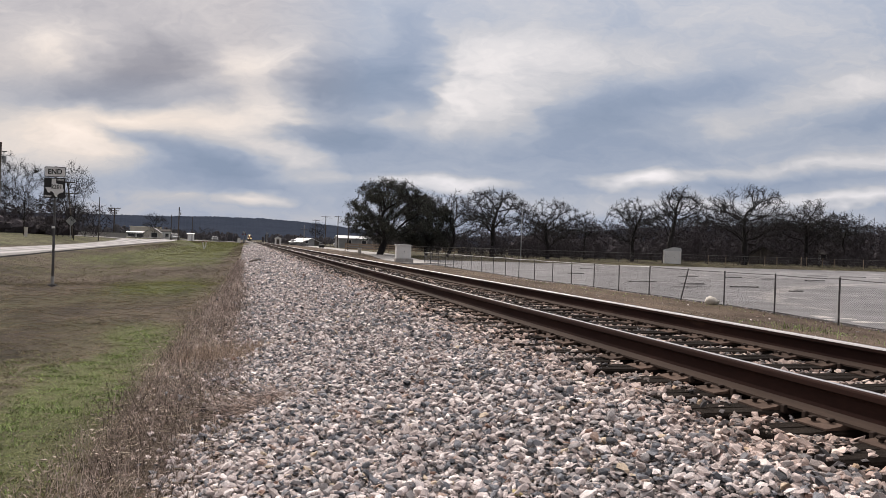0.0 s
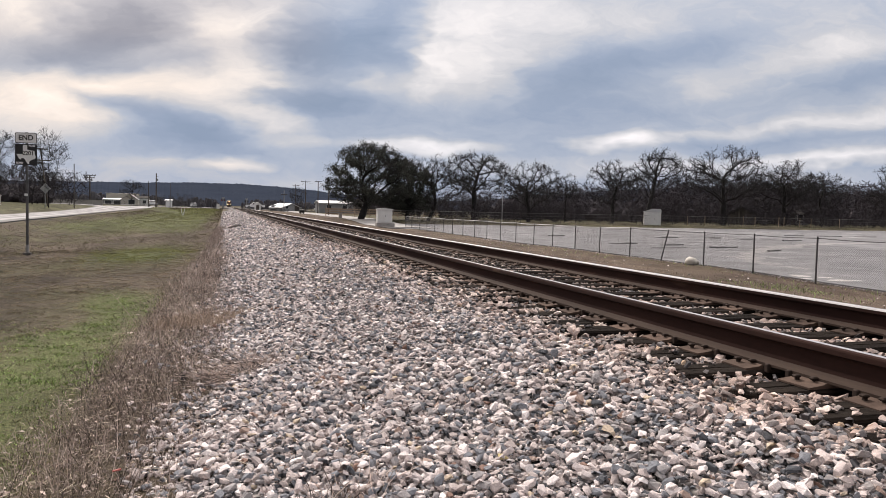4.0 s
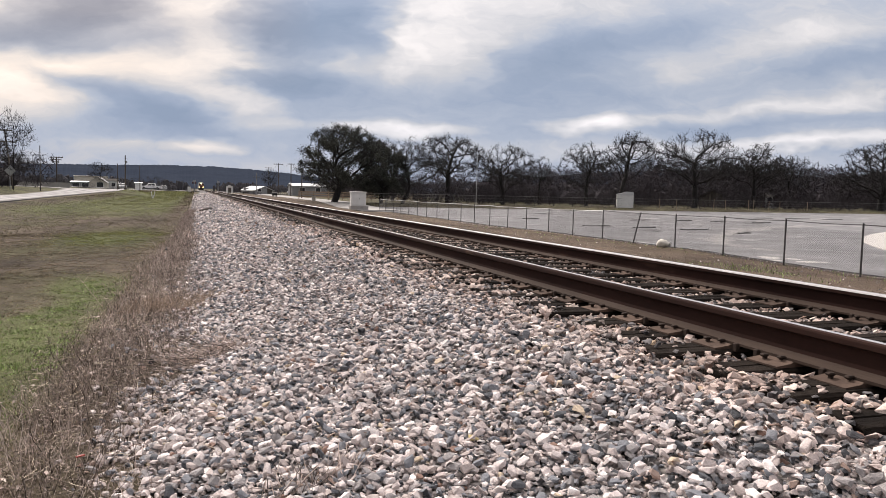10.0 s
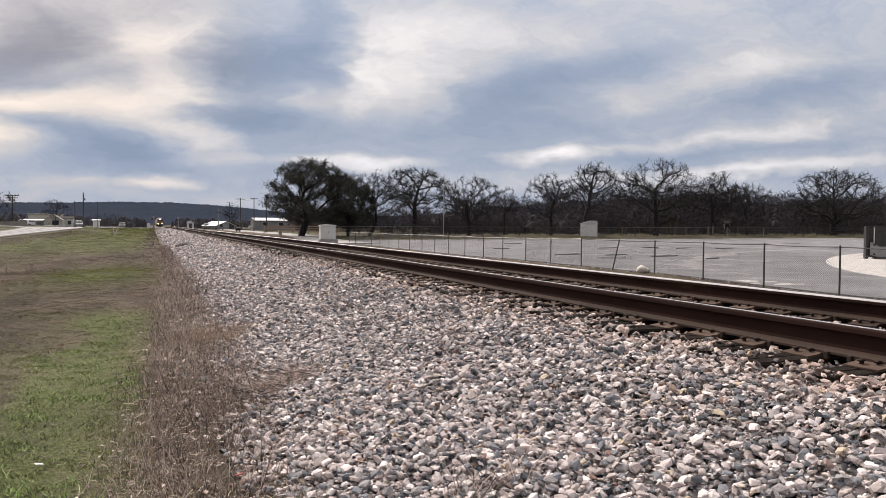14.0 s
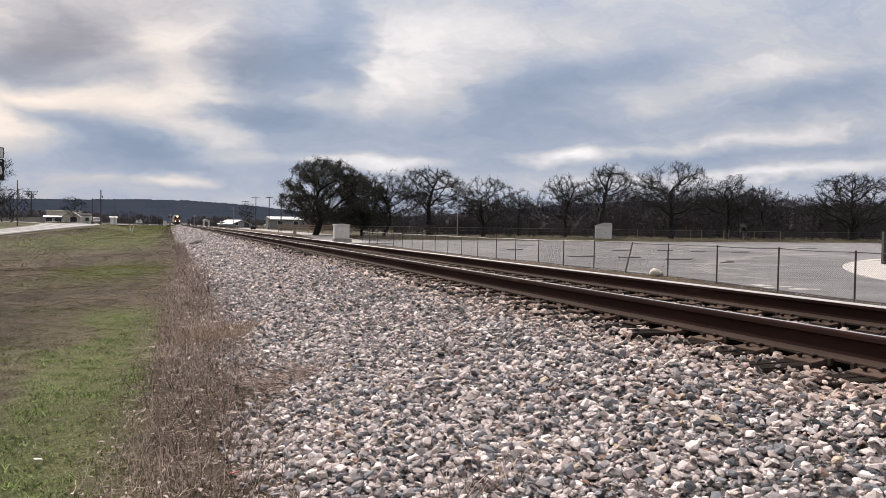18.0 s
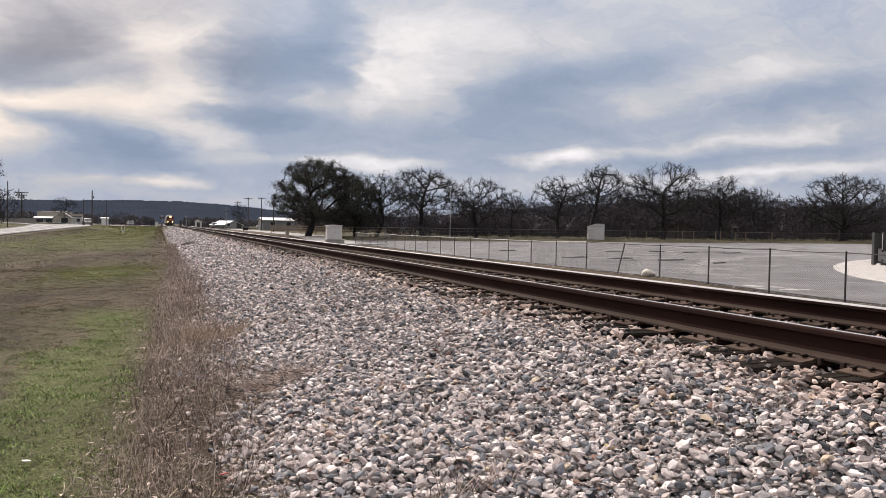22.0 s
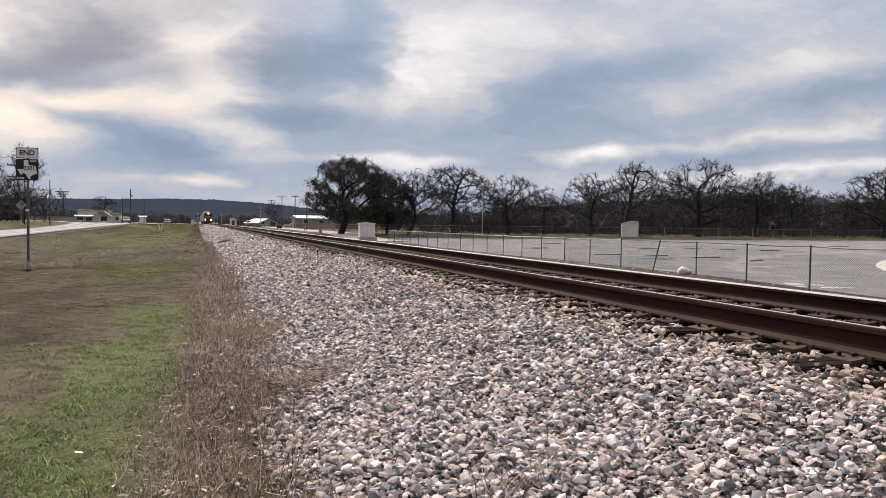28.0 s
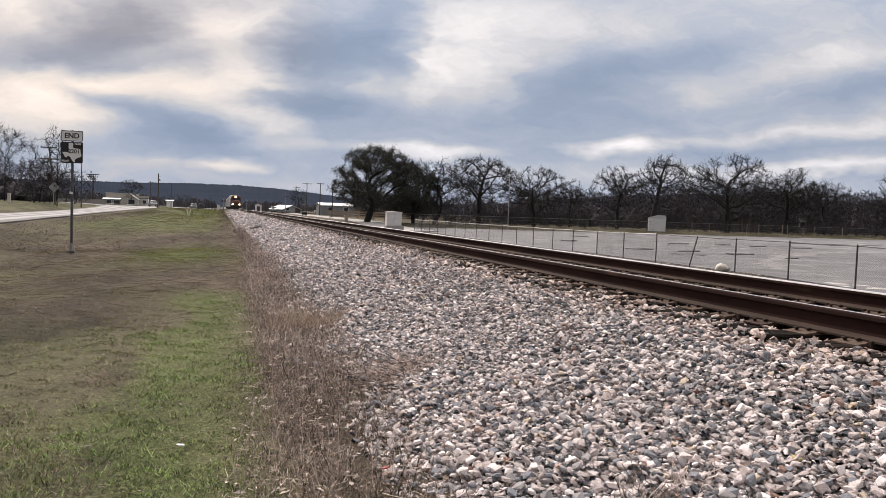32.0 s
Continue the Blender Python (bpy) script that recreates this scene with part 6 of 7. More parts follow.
building("brick_annex", 27.5, 176, -0.3, 8.0, 8, 2.0, 1.0, "oldwood", "roofd", "dark weathered shed behind the live oak", 0, ((1.0, 0.8, 1.0, 0.8),), ())
building("signal_bungalow", 4.7, 215, -0.5, 1.7, 2.0, 1.6, 0.45, "white", "roofw", "white signal hut with a peaked roof beside the crossing", 0, (), ((0.4, 0.0, 0.8, 1.4),), "y", 0.12)
building("far_house", -47.0, 92, 0.35, 7.0, 6.0, 2.3, 1.0, "oldwood", "roofd", "dim wooden house among the roadside trees", 10, ((1.0, 0.8, 1.0, 1.0),), ((3.5, 0, 0.9, 2.0),))

building("cottage", 94.5, 112.5, float(height(94.5, 112.5)), 6.5, 5.0, 2.0, 0.8, "greywall", "roofd", "grey cottage half hidden behind the oaks", 0, ((1.0, 0.9, 1.1, 1.0), (4.2, 0.9, 1.1, 1.0)), ((2.7, 0, 0.9, 2.0),))


def low_wall(x0, x1, y, n, high):
    """A low wall of cast panels with a cap."""
    z = float(height((x0 + x1) / 2, y))
    t = thing("low_wall", pose(x0, y, z), "low pale concrete wall beside the driveway", "wall")
    w = (x1 - x0) / n
    for k in range(n):
        g = Geo()
        g.box(k * w + 0.02, -0.10, -0.4, (k + 1) * w - 0.02, 0.10, high, 0.01)
        p = part("panel", g, M["concrete"], t)
        g = Geo()
        g.box(k * w, -0.14, high + 0.002, (k + 1) * w, 0.14, high + 0.08, 0.01)
        part("cap", g, M["concrete"], p)


low_wall(-30.5, -22.5, 131.0, 5, 0.75)


def board_fence(x0, y0, x1, y1, n, label, rails=3):
    z = float(height((x0 + x1) / 2, y0))
    t = thing("board_fence", pose(x0, y0, z), label, "fence")
    for k in range(n + 1):
        g = Geo()
        x, y = (x1 - x0) * k / n, (y1 - y0) * k / n
        g.box(x - 0.07, y - 0.07, -0.3, x + 0.07, y + 0.07, 1.35, 0.01)
        part("post", g, M["palewood"], t)
    for k in range(n):
        for j in range(rails):
            g = Geo()
            a, b = (x1 - x0) * k / n, (x1 - x0) * (k + 1) / n
            g.box(a + 0.02, -0.11, 0.35 + 0.36 * j, b - 0.02, -0.075, 0.55 + 0.36 * j, 0.005)
            part("board", g, M["palewood"], t)


board_fence(12.0, 118.0, 26.0, 118.0, 6, "brown three-board fence behind the live oak")
board_fence(29.0, 121.0, 33.2, 121.0, 2, "short pale board fence among the trees")


def stake_pair():
    z = float(height(-8.7, 101.0))
    t = thing("marker_stakes", pose(-8.7, 101.0, z), "two crooked white marker stakes with red tips", "stake")
    for s, c in ((-0.12, 0), (0.16, 1)):
        g = Geo()
        g.tube([(s * 0.3, 0, -0.1), (s * 1.6, 0, 0.85)], 0.05, 6)
        st = part("stake", g, M["signwhite"], t)
        g = Geo()
        g.tube([(s * 1.6, 0, 0.84), (s * 1.75, 0, 1.0)], 0.037, 6)
        part("tip", g, M["red"], st)


stake_pair()


def crossing_signal(x, y, turn=0):
    z = -0.35
    t = thing("crossing_signal", pose(x, y, z, 0, 0, turn), "level crossing signal mast with crossbuck and paired lamps", "crossing signal", "crossing signals")
    g = Geo()
    g.tube([(0, 0, -0.2), (0, 0, 3.3)], 0.06, 8)
    part("mast", g, M["galv"], t)
    for a in (35, -35):
        g = Geo()
        g.box(-0.42, -0.085, -0.08, 0.42, -0.065 + (0.008 if a > 0 else 0), 0.11)
        part("crossbuck_board", g, M["signback"], t, at=pose(0, 0 if a > 0 else -0.02, 2.95, 0, a, 0))
    for s in (-0.4, 0.4):
        g = Geo()
        g.tube([(s, -0.08, 2.4), (s, -0.14, 2.4)], 0.28, 14)
        d = part("lamp_backing", g, M["dark"], t)
        h = Geo()
        h.tube([(s, -0.142, 2.4), (s, -0.17, 2.4)], 0.13, 12)
        part("lamp_lens", h, M["red"], d)
    g = Geo()
    g.box(-0.45, -0.06, 2.36, 0.45, -0.02, 2.44)
    part("lamp_arm", g, M["galv"], t)
    g = Geo()
    g.box(-0.22, -0.2, 0.0, 0.22, 0.2, 0.9, 0.02)
    part("gate_case", g, M["midgrey"], t)
    g = Geo()
    g.tube([(0.15, -0.25, 0.9), (0.25, -0.25, 3.6)], [0.05, 0.03], 6)
    part("gate_arm", g, M["midgrey"], t)


crossing_signal(-3.9, 228.0)
crossing_signal(3.2, 242.0, 180)


def small_cabinet(name, x, y, z, w, h, label, mat="white"):
    t = thing(name, pose(x, y, z), label, "cabinet")
    g = Geo()
    g.box(-w / 2, -w / 2, -0.3, w / 2, w / 2, h, 0.02)
    part("body", g, M[mat], t)
    g = Geo()
    g.box(-w / 2 - 0.04, -w / 2 - 0.04, h, w / 2 + 0.04, w / 2 + 0.04, h + 0.06, 0.015)
    part("lid", g, M[mat], t)


small_cabinet("utility_box", -5.3, 225, -0.45, 0.85, 1.3, "small white utility box by the crossing")
small_cabinet("valve_marker", 11.0, 96.0, float(height(11.0, 96.0)), 0.42, 0.62, "small cream meter box on the verge", "cream")
small_cabinet("meter_post", -24.6, 70.0, float(height(-24.6, 70.0)), 0.28, 0.65, "small pale meter post beyond the road", "cream")
small_cabinet("meter_post", -22.2, 72.0, float(height(-22.2, 72.0)), 0.22, 0.8, "thin pale marker post beyond the road", "cream")


def switch_stand(x, y):
    z = float(height(x, y))
    t = thing("waste_barrel", pose(x, y, z), "dark barrel lying by the service road", "barrel")
    g = Geo()
    g.tube([(-0.5, 0, 0.55), (-0.48, 0, 0.55), (0.48, 0, 0.55), (0.5, 0, 0.55)], [0.30, 0.34, 0.34, 0.30], 14)
    part("drum", g, M["dark"], t)
    for s in (-0.3, 0.3):
        g = Geo()
        g.box(s - 0.05, -0.35, -0.1, s + 0.05, 0.35, 0.24)
        part("cradle", g, M["polewood"], t)


switch_stand(11.2, 148.0)


def lot_marks():
    """Sealed cracks and pale patches on the asphalt."""
    lot = bpy.data.objects["parking_lot"]
    r = random.Random(6)
    tree = BVHTree.FromPolygons([v.co for v in lot.data.vertices], [tuple(p.vertices) for p in lot.data.polygons])

    def lot_z(x, y):
        return tree.find_nearest(Vector((x, y, float(height(x, y)) + 0.2)))[0].z + 0.006

    for k in range(22):
        x, y = r.uniform(18, 70), r.uniform(30, 84)
        L, z = r.uniform(1.0, 2.6), 0.0
        g = Geo()
        pts = [(x + L * (j / 6 - 0.5), y + r.uniform(-0.12, 0.12)) for j in range(7)]
        w = r.uniform(0.10, 0.30)
        zs = [float(height(px, py)) + 0.105 for px, py in pts]
        for j in range(6):
            (ax, ay), (bx, by) = pts[j], pts[j + 1]
            g.add([(ax, ay - w, zs[j]), (bx, by - w, zs[j + 1]), (bx, by + w, zs[j + 1]), (ax, ay + w, zs[j])], [(0, 1, 2, 3)])
        part("crack_seal", g, M["roofd"], lot)
    stops = ((29.5, 66.5, 2.3), (21.3, 52.3, 1.6), (31.1, 52.1, 2.4), (20.1, 40.3, 1.9), (22.5, 38.7, 1.9), (35.4, 52.2, 1.9), (24.4, 36.4, 2.1), (37.6, 50.6, 2.3),
             (53.6, 63.2, 3.2), (40.9, 49.4, 2.9), (58.0, 63.1, 3.4), (63.0, 63.2, 3.6), (25.1, 33.1, 1.4))
    for x, y, L in stops:
        g = Geo()
        pts = [(-L / 2 + L * j / 6, r.uniform(-0.05, 0.05), 0.006 + r.uniform(-0.012, 0.012)) for j in range(7)]
        g.rings([[(px, py - 0.10, -0.05), (px, py - 0.08, pz), (px, py + 0.08, pz), (px, py + 0.10, -0.05)] for px, py, pz in pts])
        s = part("wheel_stop", g, M["stopgrey"])
        s.matrix_basis = pose(x, y, float(height(x, y)) + 0.10, 0, 0, r.uniform(4, 24))
        tagged(s, "low dark worn timber wheel stop on the asphalt", "wheel stop", "wheel stops on the lot")
    for x, y, a, b in ((13.35, 18.3, 0.42, 0.40), (13.9, 17.9, 0.30, 0.22), (13.6, 17.1, 0.50, 0.30), (12.95, 17.6, 0.25, 0.18), (14.1, 17.0, 0.30, 0.14)):
        g = Geo()
        n = 22
        rim = [(x + a * math.cos(6.283 * i / n) * r.uniform(0.55, 1.15), y + b * math.sin(6.283 * i / n) * r.uniform(0.55, 1.15)) for i in range(n)]
        g.v = [(px, py, lot_z(px, py)) for px, py in [(x, y)] + rim]
        g.f, g.m = [(0, 1 + i, 1 + (i + 1) % n) for i in range(n)], [0] * n
        part("worn_patch", g, M["whitepad"], lot, "pale ragged patch")
    # a bow of pale grit swept up by turning wheels
    bow = [(15.7, 20.4, 0.05), (15.9, 21.6, 0.5), (16.4, 23.2, 0.55), (17.2, 25.2, 0.25), (18.7, 27.4, 0.6), (22.0, 31.2, 0.2), (26.5, 35.3, 0.5), (32.8, 40.2, 0.42), (41.0, 44.6, 0.5), (48.0, 46.6, 0.1)]
    ts = [(k % 8) / 8.0 + k // 8 for k in range(8 * (len(bow) - 1) + 1)]
    mid = [tuple(np.interp(q, range(len(bow)), [p[c] for p in bow]) for c in range(3)) for q in ts]
    g = Geo()
    for px, py, w in mid:
        k = 1 + 0.03 * (py - 20)
        for d in (-k * w * r.uniform(0.2, 1.2), k * w * r.uniform(0.2, 1.2)):
            g.v.append((px + d, py - d, lot_z(px + d, py - d)))
    for j in range(len(mid) - 1):
        g.f.append((2 * j, 2 * j + 1, 2 * j + 3, 2 * j + 2)), g.m.append(0)
    part("grit_sweep", g, M["grit"], lot, "pale bow of swept grit")


lot_marks()


# ---- vehicles ----
def wheel(parent, x, y, r, w, mats=("tyre", "midgrey")):
    g = Geo()
    g.tube([(x - w / 2, y, r), (x - w / 2 + 0.03, y, r), (x + w / 2 - 0.03, y, r), (x + w / 2, y, r)], [r * 0.86, r, r, r * 0.86], 18)
    wh = part("wheel", g, M["tyre"], parent)
    h = Geo()
    s = 1 if x > 0 else -1
    h.tube([(x + s * (w / 2 - 0.005), y, r), (x + s * (w / 2 + 0.012), y, r)], [r * 0.6, r * 0.5], 14)
    part("rim", h, M[mats[1]], wh)


def pickup(name, paint, label, suv=False):
    """A four-door pickup or wagon, nose towards -y, wheels on z = 0."""
    t = thing(name, pose(0, 0, 0), label, "car")
    W = 0.98
    side = [(-2.85, 0.55), (-2.9, 0.85), (-2.75, 1.08), (-1.6, 1.18), (-1.45, 1.2), (2.85, 1.2), (2.88, 0.6), (2.7, 0.48), (-2.7, 0.42)]
    if suv:
        side = [(-2.35, 0.5), (-2.4, 0.85), (-2.25, 1.02), (-1.3, 1.1), (2.3, 1.1), (2.38, 0.6), (2.25, 0.45), (-2.2, 0.40)]
    g = Geo()
    rings = []
    for x, k in ((-W, 0.97), (-W + 0.09, 1.0), (W - 0.09, 1.0), (W, 0.97)):
        rings.append([(x, a * k, 0.8 + (b - 0.8) * k) for a, b in side])
    g.rings(rings)
    part("body", g, M[paint], t)
    cab = [(-1.5, 1.19), (-0.75, 1.80), (-0.4, 1.88), (1.0, 1.88), (1.3, 1.80), (1.45, 1.19)] if not suv else [(-1.25, 1.09), (-0.55, 1.66), (-0.2, 1.72), (1.7, 1.72), (2.05, 1.6), (2.3, 1.09)]
    g = Geo()
    g.rings([[(x, a * k, b if b < 1.25 else b * (1 - 0.01 * (k < 1))) for a, b in cab] for x, k in ((-W + 0.16, 0.95), (-W + 0.22, 1.0), (W - 0.22, 1.0), (W - 0.16, 0.95))])
    part("cabin", g, M[paint], t)
    lo, hi = (1.26, 1.76) if not suv else (1.16, 1.60)
    for s in (-1, 1):
        for a, b in (((-1.05, 0.0), (0.1, 1.05)) if not suv else ((-0.8, 0.1), (0.2, 1.1), (1.2, 2.0))):
            w = Geo()
            x = s * (W - 0.155)
            w.prism([(a + 0.05, lo), (b, lo), (b - 0.02, hi - 0.05), (max(a + 0.05, a + (0.48 if a < -0.5 else 0.05)), hi - 0.05)], "x", x, x + s * 0.012)
            part("side_window", w, M["glass"], t)
    g = Geo()
    a, b = (-1.47, -0.80) if not suv else (-1.22, -0.60)
    g.prism([(a - 0.02, lo), (b - 0.02, hi), (b + 0.02, hi), (a + 0.02, lo)], "x", -W + 0.26, W - 0.26)
    part("windscreen", g, M["glass"], t)
    for y in (-1.85, 1.75) if not suv else (-1.45, 1.45):
        for x in (-W + 0.10, W - 0.10):
            wheel(t, x, y, 0.40, 0.26)
    f = -2.9 if not suv else -2.4
    for s in (-0.7, 0.7):
        g = Geo()
        g.box(s - 0.17, f - 0.02, 0.78, s + 0.17, f + 0.08, 0.96, 0.02)
        part("headlight", g, M["signwhite"], t)
        g = Geo()
        g.box(s - 0.1 + 0.12 * s, -f - 0.10, 0.78, s + 0.1 + 0.12 * s, -f + 0.0, 1.05, 0.02)
        part("tail_light", g, M["red"], t)
    g = Geo()
    g.box(-0.9, f - 0.06, 0.45, 0.9, f + 0.06, 0.62, 0.02)
    part("bumper", g, M["midgrey"], t)
    return t


truck = pickup("pickup_truck", "carwhite", "white four-door pickup driving over the level crossing")
car2 = pickup("parked_car", "cargrey", "silver grey wagon standing by the cross street", True)
car2.matrix_basis = pose(-12.9, 246.0, float(height(-12.9, 246.0)) + 0.02, 0, 0, 4)
car3 = copy_thing(truck, pose(26.5, 242.0, float(height(26.5, 242.0)) + 0.02, 0, 0, 20))
tagged(car3, "white pickup standing on the street beyond the crossing", "car")
car4 = copy_thing(car2, pose(10.4, 222.0, float(height(10.4, 222.0)) + 0.02, 0, 0, 0))
tagged(car4, "grey wagon parked before the metal workshop", "car")
car5 = copy_thing(car2, pose(-22.3, 215.0, float(height(-22.3, 215.0)) + 0.02, 0, 0, 12))
tagged(car5, "grey wagon parked by the road fork", "car")


def bogie(parent, y, wheels=2):
    g = Geo()
    g.box(-1.1, y - 1.5, 0.35, 1.1, y + 1.5, 0.85, 0.04)
    b = part("bogie", g, M["locodark"], parent)
    for k in range(wheels):
        yy = y + (k - (wheels - 1) / 2) * 1.75
        for x in (-0.75, 0.75):
            w = Geo()
            w.tube([(x - 0.07, yy, 0.48), (x + 0.07, yy, 0.48)], 0.48, 16)
            part("wheel", w, M["spike"], b)


def locomotive():
    """A six-axle diesel, nose at y = 0 towards -y, rail top at z = 0."""
    t = thing("locomotive", pose(0, 640, 0), "dark-fronted diesel freight locomotive with pale hood and lit headlights", "locomotive")
    g = Geo()
    g.box(-1.5, 0.3, 1.05, 1.5, 22.0, 1.45, 0.04)
    part("underframe", g, M["locodark"], t)
    g = Geo()
    g.prism([(-1.45, 0.25), (1.45, 0.25), (1.5, 1.05), (-1.5, 1.05)], "y", 0.15, 0.55)
    part("pilot", g, M["locodark"], t)
    g = Geo()
    rings = [[(-a, y, 1.45), (a, y, 1.45), (a, y, z - 0.35), (a - 0.35, y, z), (-a + 0.35, y, z), (-a, y, z - 0.35)] for y, a, z in ((0.9, 0.95, 2.55), (1.15, 1.15, 2.85), (2.6, 1.35, 3.15))]
    g.rings(rings)
    part("nose", g, M["locored"], t)
    g = Geo()
    g.rings([[(-1.52, y, 1.45), (1.52, y, 1.45), (1.52, y, h - 0.45), (1.05, y, h), (-1.05, y, h), (-1.52, y, h - 0.45)] for y, h in ((2.55, 4.45), (2.8, 4.6), (5.2, 4.6))])
    part("cab", g, M["locored"], t)
    for x0, x1 in ((-1.25, -0.15), (0.15, 1.25)):
        g = Geo()
        g.prism([(x0, 3.35), (x1, 3.35), (x1 * 0.95, 4.0), (x0 * 0.95, 4.0)], "y", 2.50, 2.54)
        part("windscreen", g, M["glass"], t)
    for x in (-1.54, 1.54):
        g = Geo()
        g.box(x - 0.012, 3.3, 3.2, x + 0.012, 4.6, 3.95)
        part("side_window", g, M["glass"], t)
    g = Geo()
    g.rings([[(-1.0, y, 1.45), (1.0, y, 1.45), (1.0, y, 3.9), (0.75, y, 4.4), (-0.75, y, 4.4), (-1.0, y, 3.9)] for y in (5.2, 14.5)])
    part("long_hood", g, M["wagon"], t)
    g = Geo()
    g.box(-1.5, 14.5, 2.6, 1.5, 21.3, 4.65, 0.15)
    part("radiator_hood", g, M["wagon"], t)
    g = Geo()
    g.box(-0.95, 14.5, 1.45, 0.95, 21.3, 2.6)
    part("rear_hood", g, M["wagon"], t)
    g = Geo()
    g.box(-1.35, 8.2, 0.35, 1.35, 13.6, 1.05, 0.1)
    part("fuel_tank", g, M["locodark"], t)
    for y in (3.6, 18.2):
        bogie(t, y, 3)
    for x, z, y, r in ((-0.13, 4.18, 2.48, 0.24), (0.13, 4.18, 2.48, 0.24), (-1.05, 1.78, 0.62, 0.24), (1.05, 1.78, 0.62, 0.24)):
        g = Geo()
        g.tube([(x, y + 0.2, z), (x, y, z)], r + 0.04, 14)
        part("headlight" if z > 3 else "ditch_light", g, M["locodark"], t)
        h = Geo()
        h.tube([(x, y - 0.004, z), (x, y - 0.03, z)], [r, r * 0.8], 14)
        part("headlight_lens" if z > 3 else "ditch_light_lens", h, M["lamp"], t, "glowing warm white lens")
    for s in (-1.42, 1.42):
        g = Geo()
        g.tube([(s, 0.5, 1.45), (s, 0.5, 2.5), (s, 2.5, 2.5)], 0.025, 6)
        part("handrail", g, M["signwhite"], t)
    g = Geo()
    g.box(-0.15, -0.25, 0.75, 0.15, 0.35, 1.0, 0.03)
    part("coupler", g, M["spike"], t)
    return t


def wagon():
    """A tall enclosed auto rack wagon, 27 m long, front at y = 0."""
    t = thing("freight_wagon", pose(0, 0, 0), "tall pale grey enclosed freight wagon", "freight wagon", "wagons of the train")
    g = Geo()
    g.box(-1.5, 0.5, 0.85, 1.5, 26.5, 1.25, 0.05)
    part("underframe", g, M["locodark"], t)
    g = Geo()
    g.rings([[(-1.52, y, 1.25), (1.52, y, 1.25), (1.52, y, 5.0), (1.1, y, 5.6), (-1.1, y, 5.6), (-1.52, y, 5.0)] for y in (0.6, 26.4)])
    part("body", g, M["wagon"], t)
    for k in range(9):
        for s in (-1, 1):
            g = Geo()
            y = 1.2 + 3.0 * k
            g.box(s * 1.525 - 0.03, y, 1.3, s * 1.525 + 0.03, y + 0.12, 4.95)
            part("side_post", g, M["wagon"], t)
    for x in (-1.2, 0.02):
        g = Geo()
        g.box(x, 0.55, 1.3, x + 1.18, 0.60, 4.95)
        part("end_door", g, M["wagon"], t)
    for y in (3.0, 24.0):
        bogie(t, y)
    return t


loco = locomotive()
loco2 = copy_thing(loco, pose(0, 0, 0))
for child in list(loco2.children):
    if child.name.startswith(("headlight_lens", "ditch_light_lens")):
        bpy.data.objects.remove(child)
tagged(loco2, "second dark-fronted diesel freight locomotive, lights off", "locomotive")
first = wagon()
wagons = [first] + [copy_thing(first, pose(0, 0, 0)) for _ in range(9)]


# ---- loose stones ----
WEED_LEFT = [(2, -4.80), (3.5, -4.64), (5, -4.50), (7, -4.41), (11, -4.34), (15, -4.20), (20.6, -3.98), (45, -3.92)]
WEED_RIGHT = [(2, -3.80), (3.2, -3.73), (4.6, -3.57), (6, -3.52), (8, -3.41), (10, -3.43), (16, -3.26), (22, -3.58), (45, -3.50)]


def stone_kinds(count, seed, points):
    """Broken stones: a rough block cut down by slanting planes, each about one unit across."""
    r = random.Random(seed)
    out = []
    for i in range(count):
        bm = bmesh.new()
        a, b, c = 0.5, r.uniform(0.27, 0.44), r.uniform(0.13, 0.27)
        for q in range(points):
            z = 1 - 2 * (q + 0.5) / points
            f, k = q * 2.39996 + r.uniform(-0.4, 0.4), math.sqrt(1 - z * z)
            v = Vector((k * math.cos(f), k * math.sin(f), z + r.uniform(-0.2, 0.2)))
            v = Vector([math.copysign(abs(k) ** 0.66, k) for k in v]) * r.uniform(0.78, 1.06)
            bm.verts.new((v.x * a, v.y * b, v.z * c))
        res = bmesh.ops.convex_hull(bm, input=bm.verts)
        dead = [e for e in res["geom_interior"] if isinstance(e, bmesh.types.BMVert)]
        bmesh.ops.delete(bm, geom=dead, context="VERTS")
        bmesh.ops.triangulate(bm, faces=bm.faces)
        bm.verts.index_update()
        out.append((np.array([tuple(v.co) for v in bm.verts]), np.array([[v.index for v in f.verts] for f in bm.faces])))
        bm.free()
    return out


def open_below(kinds):
    """The same stones without the faces that they lie on."""
    out = []
    for v, t in kinds:
        n = np.cross(v[t[:, 1]] - v[t[:, 0]], v[t[:, 2]] - v[t[:, 0]])
        n /= np.linalg.norm(n, axis=1, keepdims=True) + 1e-12
        n *= np.sign(np.einsum("ij,ij->i", n, v[t].mean(1)))[:, None]
        out.append((v, t[n[:, 2] > -0.45]))
    return out


KINDS = stone_kinds(40, 21, 11)
NEAR_KINDS, ROUGH_KINDS = open_below(KINDS), open_below(stone_kinds(24, 22, 8))


def turn_matrices(r, n, tilt):
    z, x, y = r.uniform(0, 2 * np.pi, n), r.normal(0, tilt, n), r.normal(0, tilt, n)
    cz, sz, cx, sx, cy, sy = np.cos(z), np.sin(z), np.cos(x), np.sin(x), np.cos(y), np.sin(y)
    o, i = np.zeros(n), np.ones(n)
    Rz = np.stack([cz, -sz, o, sz, cz, o, o, o, i], 1).reshape(n, 3, 3)
    Rx = np.stack([i, o, o, o, cx, -sx, o, sx, cx], 1).reshape(n, 3, 3)
    Ry = np.stack([cy, o, sy, o, i, o, -sy, o, cy], 1).reshape(n, 3, 3)
    return Rx @ Ry @ Rz


